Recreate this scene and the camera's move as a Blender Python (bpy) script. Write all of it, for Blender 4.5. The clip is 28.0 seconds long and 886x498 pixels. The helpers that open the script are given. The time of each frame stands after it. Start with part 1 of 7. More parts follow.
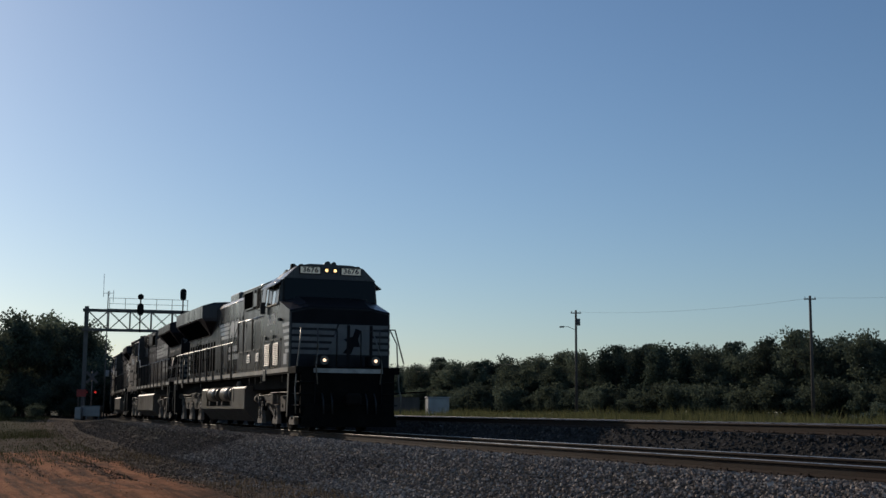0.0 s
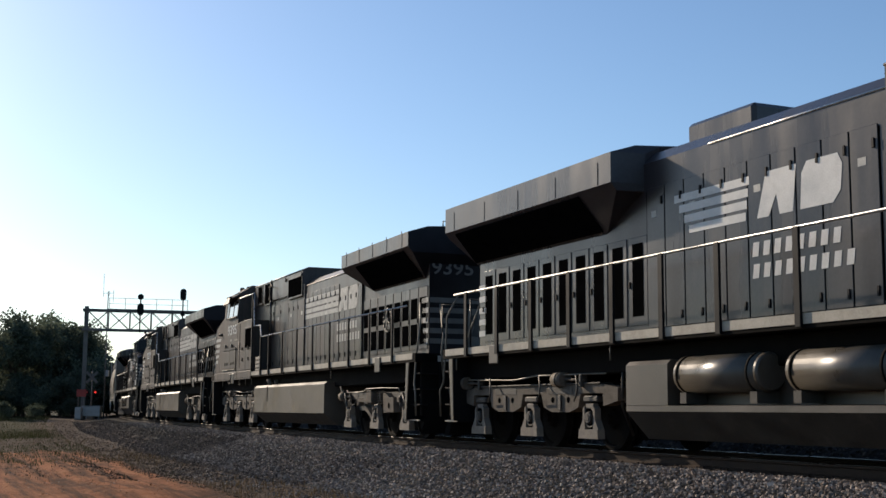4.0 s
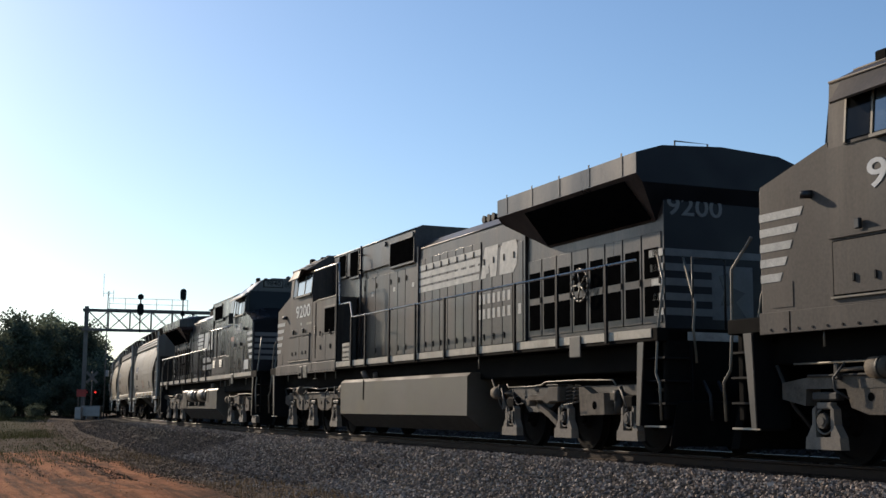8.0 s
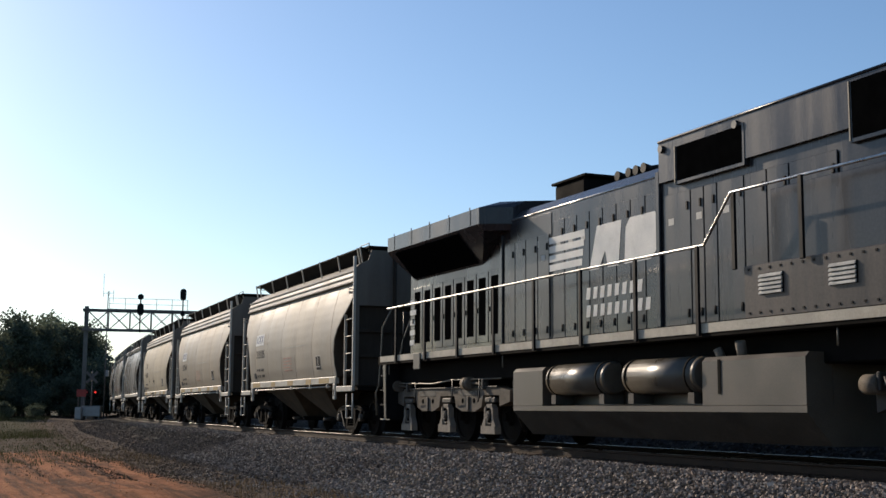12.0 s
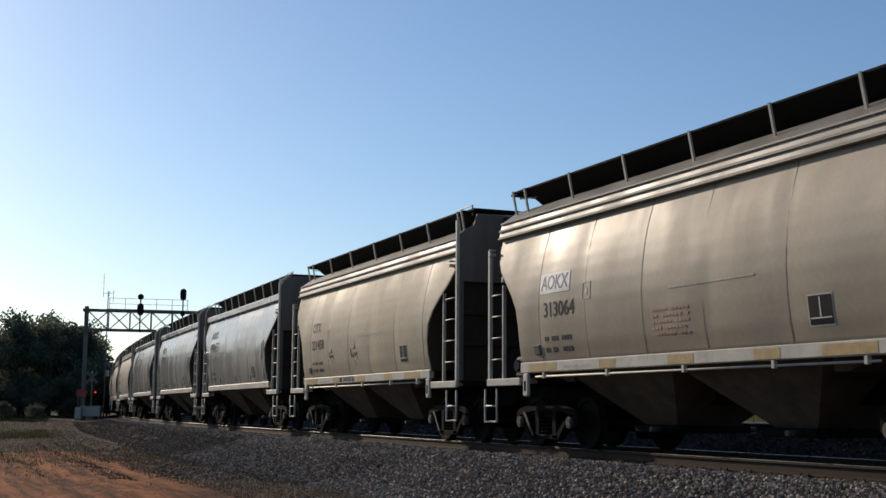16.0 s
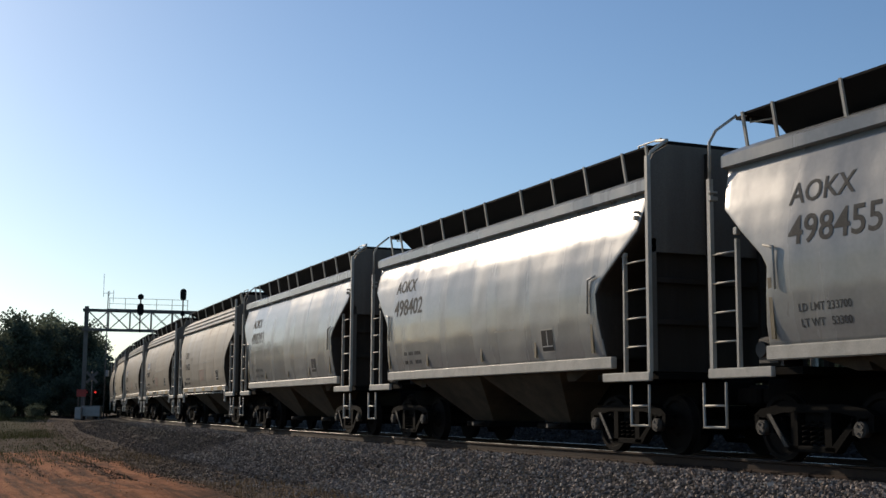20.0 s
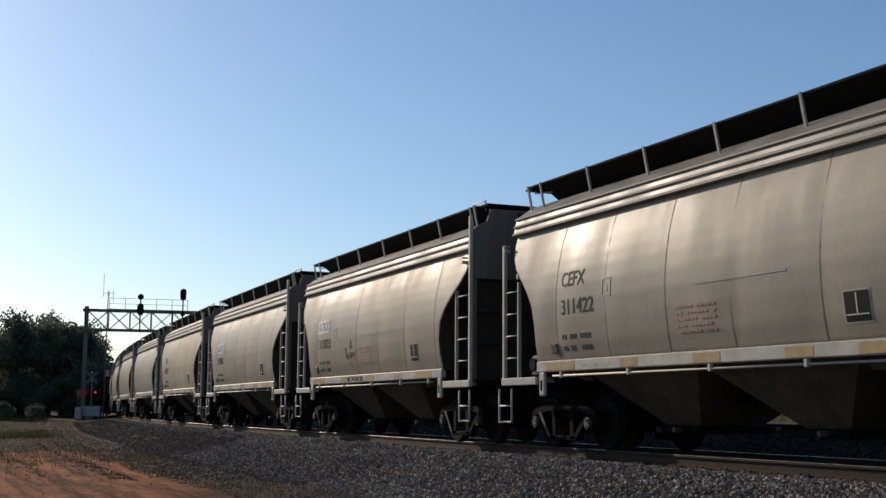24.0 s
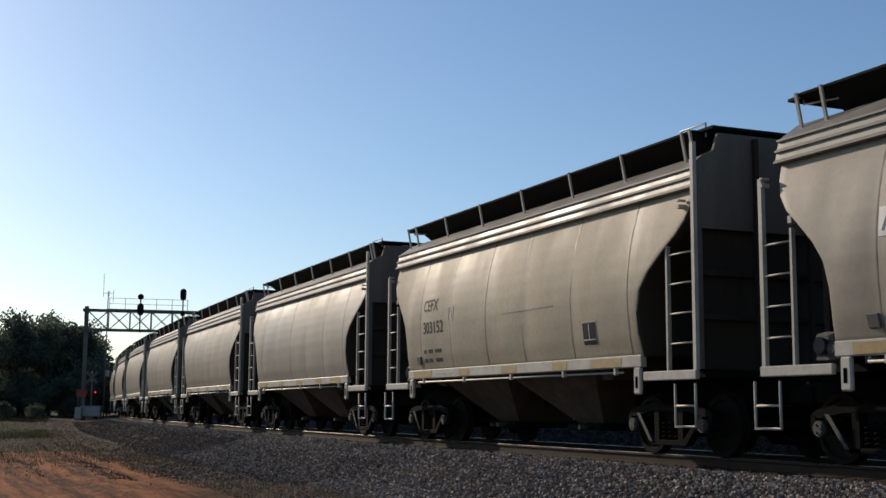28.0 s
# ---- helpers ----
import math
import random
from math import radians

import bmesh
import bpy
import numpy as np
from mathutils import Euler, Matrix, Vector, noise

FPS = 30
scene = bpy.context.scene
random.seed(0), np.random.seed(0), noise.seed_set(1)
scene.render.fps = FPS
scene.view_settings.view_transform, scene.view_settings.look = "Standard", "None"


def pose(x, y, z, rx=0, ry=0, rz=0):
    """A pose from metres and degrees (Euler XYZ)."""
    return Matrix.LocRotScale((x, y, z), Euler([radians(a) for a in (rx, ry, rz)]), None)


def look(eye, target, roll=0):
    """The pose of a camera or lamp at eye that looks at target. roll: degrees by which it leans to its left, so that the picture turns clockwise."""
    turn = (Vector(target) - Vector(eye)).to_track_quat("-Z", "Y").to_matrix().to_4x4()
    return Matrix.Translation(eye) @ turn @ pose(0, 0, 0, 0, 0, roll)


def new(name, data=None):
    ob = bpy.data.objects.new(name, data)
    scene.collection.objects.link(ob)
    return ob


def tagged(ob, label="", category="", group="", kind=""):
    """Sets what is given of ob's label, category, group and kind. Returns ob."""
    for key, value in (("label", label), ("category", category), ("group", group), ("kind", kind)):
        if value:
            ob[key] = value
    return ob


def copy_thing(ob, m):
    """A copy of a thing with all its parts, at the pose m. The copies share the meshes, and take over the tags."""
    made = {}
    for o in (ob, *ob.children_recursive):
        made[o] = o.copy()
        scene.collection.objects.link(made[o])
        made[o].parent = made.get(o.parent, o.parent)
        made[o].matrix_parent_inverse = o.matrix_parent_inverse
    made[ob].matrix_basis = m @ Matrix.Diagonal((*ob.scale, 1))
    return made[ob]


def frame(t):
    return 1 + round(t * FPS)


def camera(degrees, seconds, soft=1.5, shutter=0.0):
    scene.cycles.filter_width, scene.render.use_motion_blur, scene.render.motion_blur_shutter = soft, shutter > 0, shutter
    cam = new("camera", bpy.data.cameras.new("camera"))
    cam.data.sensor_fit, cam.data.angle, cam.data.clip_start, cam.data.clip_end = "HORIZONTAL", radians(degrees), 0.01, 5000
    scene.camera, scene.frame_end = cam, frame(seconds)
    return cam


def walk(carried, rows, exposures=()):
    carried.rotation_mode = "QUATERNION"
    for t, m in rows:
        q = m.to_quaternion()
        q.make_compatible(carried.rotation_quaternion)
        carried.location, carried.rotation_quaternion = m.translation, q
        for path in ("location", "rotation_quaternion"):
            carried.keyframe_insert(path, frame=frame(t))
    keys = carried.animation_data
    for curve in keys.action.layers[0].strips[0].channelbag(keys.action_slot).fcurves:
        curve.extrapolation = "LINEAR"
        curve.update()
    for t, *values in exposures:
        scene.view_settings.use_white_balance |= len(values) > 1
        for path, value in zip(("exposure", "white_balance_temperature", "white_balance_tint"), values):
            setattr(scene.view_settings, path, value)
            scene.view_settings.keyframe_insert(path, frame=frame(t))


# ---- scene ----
SECONDS = 28.0
cam = camera(39.33, SECONDS, soft=1.5)
EYE_Z = 0.6244                      # z = 0 is the top of the near track's rails
CAM = pose(0, 0, EYE_Z, 97.3947, 0, 0) @ pose(0, 0, 0, 0, 0, 0.364)
walk(cam, [(0.0, CAM), (SECONDS, CAM)],
     exposures=[(0.0, -0.54, 6150, 9), (1.0, -0.44, 6150, 9), (2.0, -0.10, 6250, 9), (3.0, 0.23, 6350, 9.5), (13.0, 0.23, 6350, 9.5), (17.0, -0.08, 6300, 9), (SECONDS, -0.08, 6300, 9)])

# ---- world and sun ----
SUN_WAY = Vector((-0.5730, 0.7255, 0.3811)).normalized()      # towards the sun
world = bpy.data.worlds.new("sky")
scene.world = world
world.use_nodes = True
_wn, _wl = world.node_tree.nodes, world.node_tree.links
_sky = _wn.new("ShaderNodeTexSky")
_sky.sky_type = "NISHITA"
_sky.sun_disc = False
_sky.sun_elevation = math.asin(SUN_WAY.z)
_sky.sun_rotation = math.atan2(SUN_WAY.x, SUN_WAY.y)
_sky.air_density, _sky.dust_density, _sky.ozone_density = 1.0, 0.50, 3.8
_wl.new(_sky.outputs[0], _wn["Background"].inputs[0])
_wn["Background"].inputs[1].default_value = 0.110
sun = new("sun", bpy.data.lights.new("sun", "SUN"))
sun.data.energy, sun.data.angle, sun.data.color = 3.4, radians(0.55), (1.0, 0.815, 0.62)
sun.matrix_world = look(SUN_WAY * 60, (0, 0, 0))

# ---- the line of the near track ----
TH0, FOOT, S_CURVE, S_END, CURVE = 0.41877, 11.3263, 10.13, 210.0, 0.00155


def track_at(s, lat=0.0):
    """Place and heading at s metres along the track from its nearest point to the origin; lat is towards the camera's side."""
    fx, fy = FOOT * math.cos(TH0), FOOT * math.sin(TH0)
    a = CURVE * (min(max(s, S_CURVE), S_END) - S_CURVE)
    th = TH0 - a
    run = min(s, S_CURVE)
    x, y = fx - math.sin(TH0) * run, fy + math.cos(TH0) * run
    x -= (math.cos(th) - math.cos(TH0)) / CURVE
    y += (math.sin(TH0) - math.sin(th)) / CURVE
    if s > S_END:
        x, y = x - math.sin(th) * (s - S_END), y + math.cos(th) * (s - S_END)
    return x - lat * math.cos(th), y - lat * math.sin(th), th


SPEED_T = (0, 3.5, 7, 10.5, 14, 17.5, 21, 24.5, 28)
SPEED_V = (7.970, 7.709, 7.926, 8.075, 8.299, 8.272, 8.204, 8.245, 8.354)


def run_at(t):
    """Metres that the train has gone at t seconds."""
    total = 0.0
    for t0, t1, v0, v1 in zip(SPEED_T, SPEED_T[1:], SPEED_V, SPEED_V[1:]):
        k = min(max(t - t0, 0), t1 - t0)
        total += v0 * k + (v1 - v0) / (t1 - t0) * k * k / 2
    return total


# ---- mesh helpers ----
class G:
    """Collects the faces of one mesh."""

    def __init__(self):
        self.v, self.f, self.s = [], [], []

    def add(self, verts, faces, smooth=False):
        n = len(self.v)
        self.v += [tuple(p) for p in verts]
        self.f += [tuple(i + n for i in f) for f in faces]
        self.s += [smooth] * len(faces)
        return self

    def box(self, x0, x1, y0, y1, z0, z1, c=0.0):
        lo, hi = (min(x0, x1), min(y0, y1), min(z0, z1)), (max(x0, x1), max(y0, y1), max(z0, z1))
        c = min(c, *((h - l) * 0.45 for l, h in zip(lo, hi)))
        if c <= 0:
            v = [((lo, hi)[i][0], (lo, hi)[j][1], (lo, hi)[k][2]) for i in (0, 1) for j in (0, 1) for k in (0, 1)]
            return self.add(v, [(0, 1, 3, 2), (4, 6, 7, 5), (0, 4, 5, 1), (2, 3, 7, 6), (0, 2, 6, 4), (1, 5, 7, 3)])
        v, idx = [], {}
        for i in (0, 1):
            for j in (0, 1):
                for k in (0, 1):
                    sg = (i, j, k)
                    for a in range(3):
                        p = [(hi[b] - (0 if b == a else c)) if sg[b] else (lo[b] + (0 if b == a else c)) for b in range(3)]
                        idx[sg, a] = len(v)
                        v.append(p)
        f = []
        for a in range(3):
            b, d = (a + 1) % 3, (a + 2) % 3
            for sa in (0, 1):
                ring = []
                for sb, sd in ((0, 0), (1, 0), (1, 1), (0, 1)):
                    sg = [0, 0, 0]
                    sg[a], sg[b], sg[d] = sa, sb, sd
                    ring.append(idx[tuple(sg), a])
                f.append(tuple(ring if sa else ring[::-1]))
                for sb in (0, 1):
                    e = []
                    for sd in (0, 1):
                        sg = [0, 0, 0]
                        sg[a], sg[b], sg[d] = sa, sb, sd
                        e.append((idx[tuple(sg), a], idx[tuple(sg), b]))
                    f.append((e[0][0], e[1][0], e[1][1], e[0][1]) if sa != sb else (e[0][0], e[0][1], e[1][1], e[1][0]))
        for i in (0, 1):
            for j in (0, 1):
                for k in (0, 1):
                    r = tuple(idx[(i, j, k), a] for a in range(3))
                    f.append(r if (i + j + k) % 2 else r[::-1])
        return self.add(v, f)

    def cyl(self, p0, p1, r, n=10, r1=None, caps=True, smooth=True):
        p0, p1 = Vector(p0), Vector(p1)
        w = (p1 - p0).normalized()
        u = w.cross(Vector((0, 0, 1)) if abs(w.z) < 0.9 else Vector((1, 0, 0))).normalized()
        q = w.cross(u)
        r1 = r if r1 is None else r1
        v = []
        for p, rr in ((p0, r), (p1, r1)):
            v += [p + (u * math.cos(2 * math.pi * i / n) + q * math.sin(2 * math.pi * i / n)) * rr for i in range(n)]
        self.add(v, [(i, (i + 1) % n, n + (i + 1) % n, n + i) for i in range(n)], smooth)
        if caps:
            k = len(self.v) - 2 * n
            self.f += [tuple(k + i for i in range(n - 1, -1, -1)), tuple(k + n + i for i in range(n))]
            self.s += [False, False]
        return self

    def tube(self, pts, r, n=6):
        """A bent round bar through the points, in one piece."""
        pts = [Vector(p) for p in pts]
        ways = [(b - a).normalized() for a, b in zip(pts, pts[1:])]
        u = ways[0].cross(Vector((0, 0, 1)) if abs(ways[0].z) < 0.9 else Vector((1, 0, 0))).normalized()
        rings = []
        for i, p in enumerate(pts):
            w = (ways[max(i - 1, 0)] + ways[min(i, len(ways) - 1)]).normalized()
            u = (u - w * u.dot(w)).normalized()
            q = w.cross(u)
            k = r / max(w.dot(ways[min(i, len(ways) - 1)]), 0.5)
            rings.append([p + (u * math.cos(2 * math.pi * j / n) + q * math.sin(2 * math.pi * j / n)) * (r + (k - r) * 0.5) for j in range(n)])
        return self.loft(rings)

    def prism(self, prof, axis, a0, a1):
        """A closed outline in the plane square to the axis, drawn out from a0 to a1."""
        place = {"x": lambda p, a: (a, p[0], p[1]), "y": lambda p, a: (p[0], a, p[1]), "z": lambda p, a: (p[0], p[1], a)}[axis]
        n = len(prof)
        v = [place(p, a0) for p in prof] + [place(p, a1) for p in prof]
        f = [(i, (i + 1) % n, n + (i + 1) % n, n + i) for i in range(n)]
        return self.add(v, f + [tuple(range(n - 1, -1, -1)), tuple(range(n, 2 * n))])

    def loft(self, rings, smooth=True, caps=True):
        n = len(rings[0])
        v = [p for r in rings for p in r]
        f = [(k * n + i, k * n + (i + 1) % n, (k + 1) * n + (i + 1) % n, (k + 1) * n + i) for k in range(len(rings) - 1) for i in range(n)]
        self.add(v, f, smooth)
        if caps:
            k = len(self.v) - len(v)
            m = (len(rings) - 1) * n
            self.f += [tuple(k + i for i in range(n - 1, -1, -1)), tuple(k + m + i for i in range(n))]
            self.s += [False, False]
        return self

    def mesh(self, name, mat, fix=True):
        me = bpy.data.meshes.new(name)
        me.from_pydata(self.v, [], self.f)
        if fix:
            bm = bmesh.new()
            bm.from_mesh(me)
            bmesh.ops.recalc_face_normals(bm, faces=bm.faces)
            bm.to_mesh(me)
            bm.free()
        me.polygons.foreach_set("use_smooth", self.s)
        if mat:
            me.materials.append(mat)
        me.update()
        return me


def part(name, g, mat, parent, label="", fix=True):
    """One mesh under a thing or a part; g is a G or a finished mesh."""
    me = g.mesh(name, mat, fix) if isinstance(g, G) else g
    ob = new(name, me)
    ob.parent = parent
    if label:
        ob["label"] = label
    return ob


def thing(name, label, category, group="", kind="", m=None):
    ob = new(name)
    ob.empty_display_size = 0.3
    tagged(ob, label, category, group, kind)
    if m is not None:
        ob.matrix_world = m
    return ob


def solid(name, g, mat, label, category="", group="", kind="", m=None, fix=True):
    ob = new(name, g.mesh(name, mat, fix) if isinstance(g, G) else g)
    tagged(ob, label, category, group, kind)
    if m is not None:
        ob.matrix_world = m
    return ob


def letters(text, size, mat, shear=0.0, thick=0.004, wide=1.0):
    """A mesh of raised letters in the xz plane, facing -y, centred."""
    cu = bpy.data.curves.new("letters", "FONT")
    cu.body, cu.size, cu.shear, cu.extrude = text, size, shear, thick
    cu.align_x, cu.align_y = "CENTER", "CENTER"
    cu.offset = size * 0.012
    cu.resolution_u = 3
    ob = bpy.data.objects.new("letters", cu)
    scene.collection.objects.link(ob)
    me = bpy.data.meshes.new_from_object(ob.evaluated_get(bpy.context.evaluated_depsgraph_get()))
    bpy.data.objects.remove(ob)
    bpy.data.curves.remove(cu)
    me.transform(Matrix.Rotation(math.pi / 2, 4, "X") @ Matrix.Diagonal((wide, 1, 1, 1)))
    me.materials.clear()
    me.materials.append(mat)
    return me


# ---- materials ----
def shader(name, color, rough=0.6, metal=0.0, var=0.25, scale=3.0, grain=60.0, bump=0.15, dirt=None, dirt_amt=0.0, rand=0.0, spec=0.5, streak=False, coat=0.0, dents=0.0, tint=None):
    """A surface with broad and fine variation of its colour, wear or dirt of a second colour, and fine relief."""
    mat = bpy.data.materials.new(name)
    mat.use_nodes = True
    nt = mat.node_tree
    n, l = nt.nodes, nt.links
    b = n["Principled BSDF"]
    b.inputs["Metallic"].default_value = metal
    b.inputs["Specular IOR Level"].default_value = spec
    b.inputs["Coat Weight"].default_value = coat
    co = n.new("ShaderNodeTexCoord")
    mp = n.new("ShaderNodeMapping")
    mp.inputs["Scale"].default_value = (1, 1, 0.12) if streak else (1, 1, 1)
    l.new(co.outputs["Object"], mp.inputs[0])
    big = n.new("ShaderNodeTexNoise")
    big.inputs["Scale"].default_value, big.inputs["Detail"].default_value, big.inputs["Roughness"].default_value = scale, 5, 0.6
    l.new(mp.outputs[0], big.inputs["Vector"])
    fine = n.new("ShaderNodeTexNoise")
    fine.inputs["Scale"].default_value, fine.inputs["Detail"].default_value = grain, 3
    l.new(co.outputs["Object"], fine.inputs["Vector"])
    ramp = n.new("ShaderNodeMapRange")
    ramp.inputs["From Min"].default_value, ramp.inputs["From Max"].default_value = 0.3, 0.7
    ramp.inputs["To Min"].default_value, ramp.inputs["To Max"].default_value = 1 - var, 1 + var
    l.new(big.outputs[0], ramp.inputs["Value"])
    fr = n.new("ShaderNodeMapRange")
    fr.inputs["From Min"].default_value, fr.inputs["From Max"].default_value = 0.3, 0.7
    fr.inputs["To Min"].default_value, fr.inputs["To Max"].default_value = 1 - var * 0.5, 1 + var * 0.5
    l.new(fine.outputs[0], fr.inputs["Value"])
    mul = n.new("ShaderNodeMath")
    mul.operation = "MULTIPLY"
    l.new(ramp.outputs[0], mul.inputs[0]), l.new(fr.outputs[0], mul.inputs[1])
    last = mul
    if rand:
        oi = n.new("ShaderNodeObjectInfo")
        rr = n.new("ShaderNodeMapRange")
        rr.inputs["To Min"].default_value, rr.inputs["To Max"].default_value = 1 - rand, 1 + rand
        l.new(oi.outputs["Random"], rr.inputs["Value"])
        m2 = n.new("ShaderNodeMath")
        m2.operation = "MULTIPLY"
        l.new(last.outputs[0], m2.inputs[0]), l.new(rr.outputs[0], m2.inputs[1])
        last = m2
    hs = n.new("ShaderNodeHueSaturation")
    hs.inputs["Color"].default_value = (*color, 1)
    l.new(last.outputs[0], hs.inputs["Value"])
    if tint:                                        # from thing to thing towards a second colour
        oi, tm = n.new("ShaderNodeObjectInfo"), n.new("ShaderNodeMix")
        tm.data_type = "RGBA"
        tm.inputs[6].default_value, tm.inputs[7].default_value = (*color, 1), (*tint, 1)
        l.new(oi.outputs["Random"], tm.inputs[0]), l.new(tm.outputs[2], hs.inputs["Color"])
    out = hs.outputs[0]
    if dirt:
        dn = n.new("ShaderNodeTexNoise")
        dn.inputs["Scale"].default_value, dn.inputs["Detail"].default_value, dn.inputs["Roughness"].default_value = scale * 1.7, 8, 0.7
        off = n.new("ShaderNodeVectorMath")
        off.inputs[1].default_value = (7.3, 2.1, 4.4)
        l.new(mp.outputs[0], off.inputs[0]), l.new(off.outputs[0], dn.inputs["Vector"])
        dr = n.new("ShaderNodeMapRange")
        dr.inputs["From Min"].default_value, dr.inputs["From Max"].default_value = 0.62 - dirt_amt * 0.4, 0.8 - dirt_amt * 0.3
        dr.inputs["To Max"].default_value = min(1.0, dirt_amt * 1.5)
        l.new(dn.outputs[0], dr.inputs["Value"])
        mx = n.new("ShaderNodeMix")
        mx.data_type = "RGBA"
        l.new(dr.outputs[0], mx.inputs[0]), l.new(out, mx.inputs[6])
        mx.inputs[7].default_value = (*dirt, 1)
        out = mx.outputs[2]
    l.new(out, b.inputs["Base Color"])
    ro = n.new("ShaderNodeMapRange")
    ro.inputs["From Min"].default_value, ro.inputs["From Max"].default_value = 0.3, 0.7
    ro.inputs["To Min"].default_value, ro.inputs["To Max"].default_value = max(0.03, rough - 0.12), min(1, rough + 0.12)
    l.new(big.outputs[0], ro.inputs["Value"]), l.new(ro.outputs[0], b.inputs["Roughness"])
    if bump:
        bp = n.new("ShaderNodeBump")
        bp.inputs["Strength"].default_value, bp.inputs["Distance"].default_value = bump, 0.02
        l.new(fine.outputs[0], bp.inputs["Height"]), l.new(bp.outputs[0], b.inputs["Normal"])
        if dents:                                   # shallow waves of thin sheet steel
            wv = n.new("ShaderNodeTexNoise")
            wv.inputs["Scale"].default_value, wv.inputs["Detail"].default_value = 0.9, 2.5
            l.new(co.outputs["Object"], wv.inputs["Vector"])
            b2 = n.new("ShaderNodeBump")
            b2.inputs["Strength"].default_value, b2.inputs["Distance"].default_value = dents, 0.12
            l.new(wv.outputs[0], b2.inputs["Height"]), l.new(b2.outputs[0], bp.inputs["Normal"])
    return mat


def glow(name, color, strength):
    mat = bpy.data.materials.new(name)
    mat.use_nodes = True
    b = mat.node_tree.nodes["Principled BSDF"]
    b.inputs["Base Color"].default_value = (*color, 1)
    b.inputs["Emission Color"].default_value = (*color, 1)
    b.inputs["Emission Strength"].default_value = strength
    return mat


M_BLACK = shader("black_engine_paint", (0.028, 0.0258, 0.0282), 0.25, var=0.35, scale=1.2, grain=25, bump=0.03, dirt=(0.058, 0.049, 0.043), dirt_amt=0.28, streak=True, spec=0.42, dents=0.10)
M_FADED = shader("faded_engine_paint", (0.0450, 0.0360, 0.0323), 0.38, var=0.5, scale=1.1, grain=25, bump=0.04, dirt=(0.105, 0.079, 0.062), dirt_amt=0.42, streak=True, spec=0.30, dents=0.08)
M_NOSE = shader("dusty_cab_paint", (0.0654, 0.0550, 0.0456), 0.6, var=0.35, scale=1.0, grain=25, bump=0.04, dirt=(0.165, 0.132, 0.10), dirt_amt=0.35, streak=True, spec=0.25, dents=0.05)
M_WHITE = shader("white_striping", (0.62, 0.61, 0.57), 0.45, var=0.15, scale=2, bump=0.03, dirt=(0.3, 0.28, 0.23), dirt_amt=0.2)
M_OLDWHITE = shader("worn_white_lettering", (0.42, 0.41, 0.37), 0.55, var=0.3, scale=4, bump=0.03, dirt=(0.08, 0.075, 0.06), dirt_amt=0.25)
M_SILL = shader("dusty_sill_paint", (0.42, 0.38, 0.3), 0.6, var=0.25, scale=1.5, bump=0.05, dirt=(0.2, 0.16, 0.11), dirt_amt=0.35)
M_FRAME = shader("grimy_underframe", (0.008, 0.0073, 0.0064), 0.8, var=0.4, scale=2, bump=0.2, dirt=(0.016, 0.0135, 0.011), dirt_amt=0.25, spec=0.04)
M_TRUCK = shader("dusty_cast_steel", (0.055, 0.048, 0.037), 0.7, var=0.35, scale=3, bump=0.25, dirt=(0.05, 0.045, 0.04), dirt_amt=0.3)
M_TANK = shader("dusty_tank_paint", (0.086, 0.071, 0.054), 0.42, var=0.25, scale=1.2, bump=0.05, dirt=(0.08, 0.07, 0.055), dirt_amt=0.3)
M_RAILING = shader("black_fitting_paint", (0.016, 0.016, 0.015), 0.4, var=0.3, scale=3, bump=0.0)
M_HANDRAIL = shader("bare_handrail_steel", (0.60, 0.585, 0.55), 0.34, metal=0.75, var=0.3, scale=3, bump=0.0, dirt=(0.06, 0.055, 0.05), dirt_amt=0.3)
M_GRABRAIL = shader("dull_tan_grab_rail", (0.17, 0.15, 0.115), 0.5, metal=0.2, var=0.3, scale=5, bump=0.0)
M_GRILLE = shader("dark_grille", (0.004, 0.004, 0.004), 0.95, var=0.3, scale=4, bump=0.0, spec=0.0)
M_GLASSDARK = shader("dark_cab_glass", (0.005, 0.006, 0.007), 0.08, var=0.1, scale=2, bump=0.0, spec=0.14)
M_RAIL = shader("rusty_rail_steel", (0.042, 0.027, 0.019), 0.75, metal=0.0, spec=0.15, var=0.3, scale=3, bump=0.2, dirt=(0.06, 0.036, 0.024), dirt_amt=0.3)
M_RAILTOP = shader("polished_rail_head", (0.34, 0.33, 0.32), 0.32, metal=0.9, var=0.2, scale=2, bump=0.02)
M_TIE = shader("creosoted_wood", (0.065, 0.052, 0.042), 0.85, var=0.4, scale=4, grain=30, bump=0.5, dirt=(0.085, 0.07, 0.055), dirt_amt=0.3, rand=0.3, spec=0.1)
M_BEIGE = shader("beige_car_paint", (0.325, 0.268, 0.192), 0.53, var=0.12, scale=0.9, grain=15, bump=0.03, dirt=(0.30, 0.245, 0.165), dirt_amt=0.3, rand=0.08, streak=True, dents=0.10, spec=0.35, tint=(0.315, 0.285, 0.232))
M_DULLBEIGE = shader("chalky_beige_car_paint", (0.385, 0.325, 0.225), 0.62, var=0.16, scale=0.8, grain=15, bump=0.03, dirt=(0.30, 0.235, 0.15), dirt_amt=0.35, streak=True, dents=0.12, spec=0.30)
M_GREYCAR = shader("pale_grey_car_paint", (0.285, 0.278, 0.252), 0.27, var=0.1, scale=0.9, grain=15, bump=0.02, dirt=(0.3, 0.28, 0.23), dirt_amt=0.2, rand=0.06, streak=True, dents=0.2, spec=0.6)
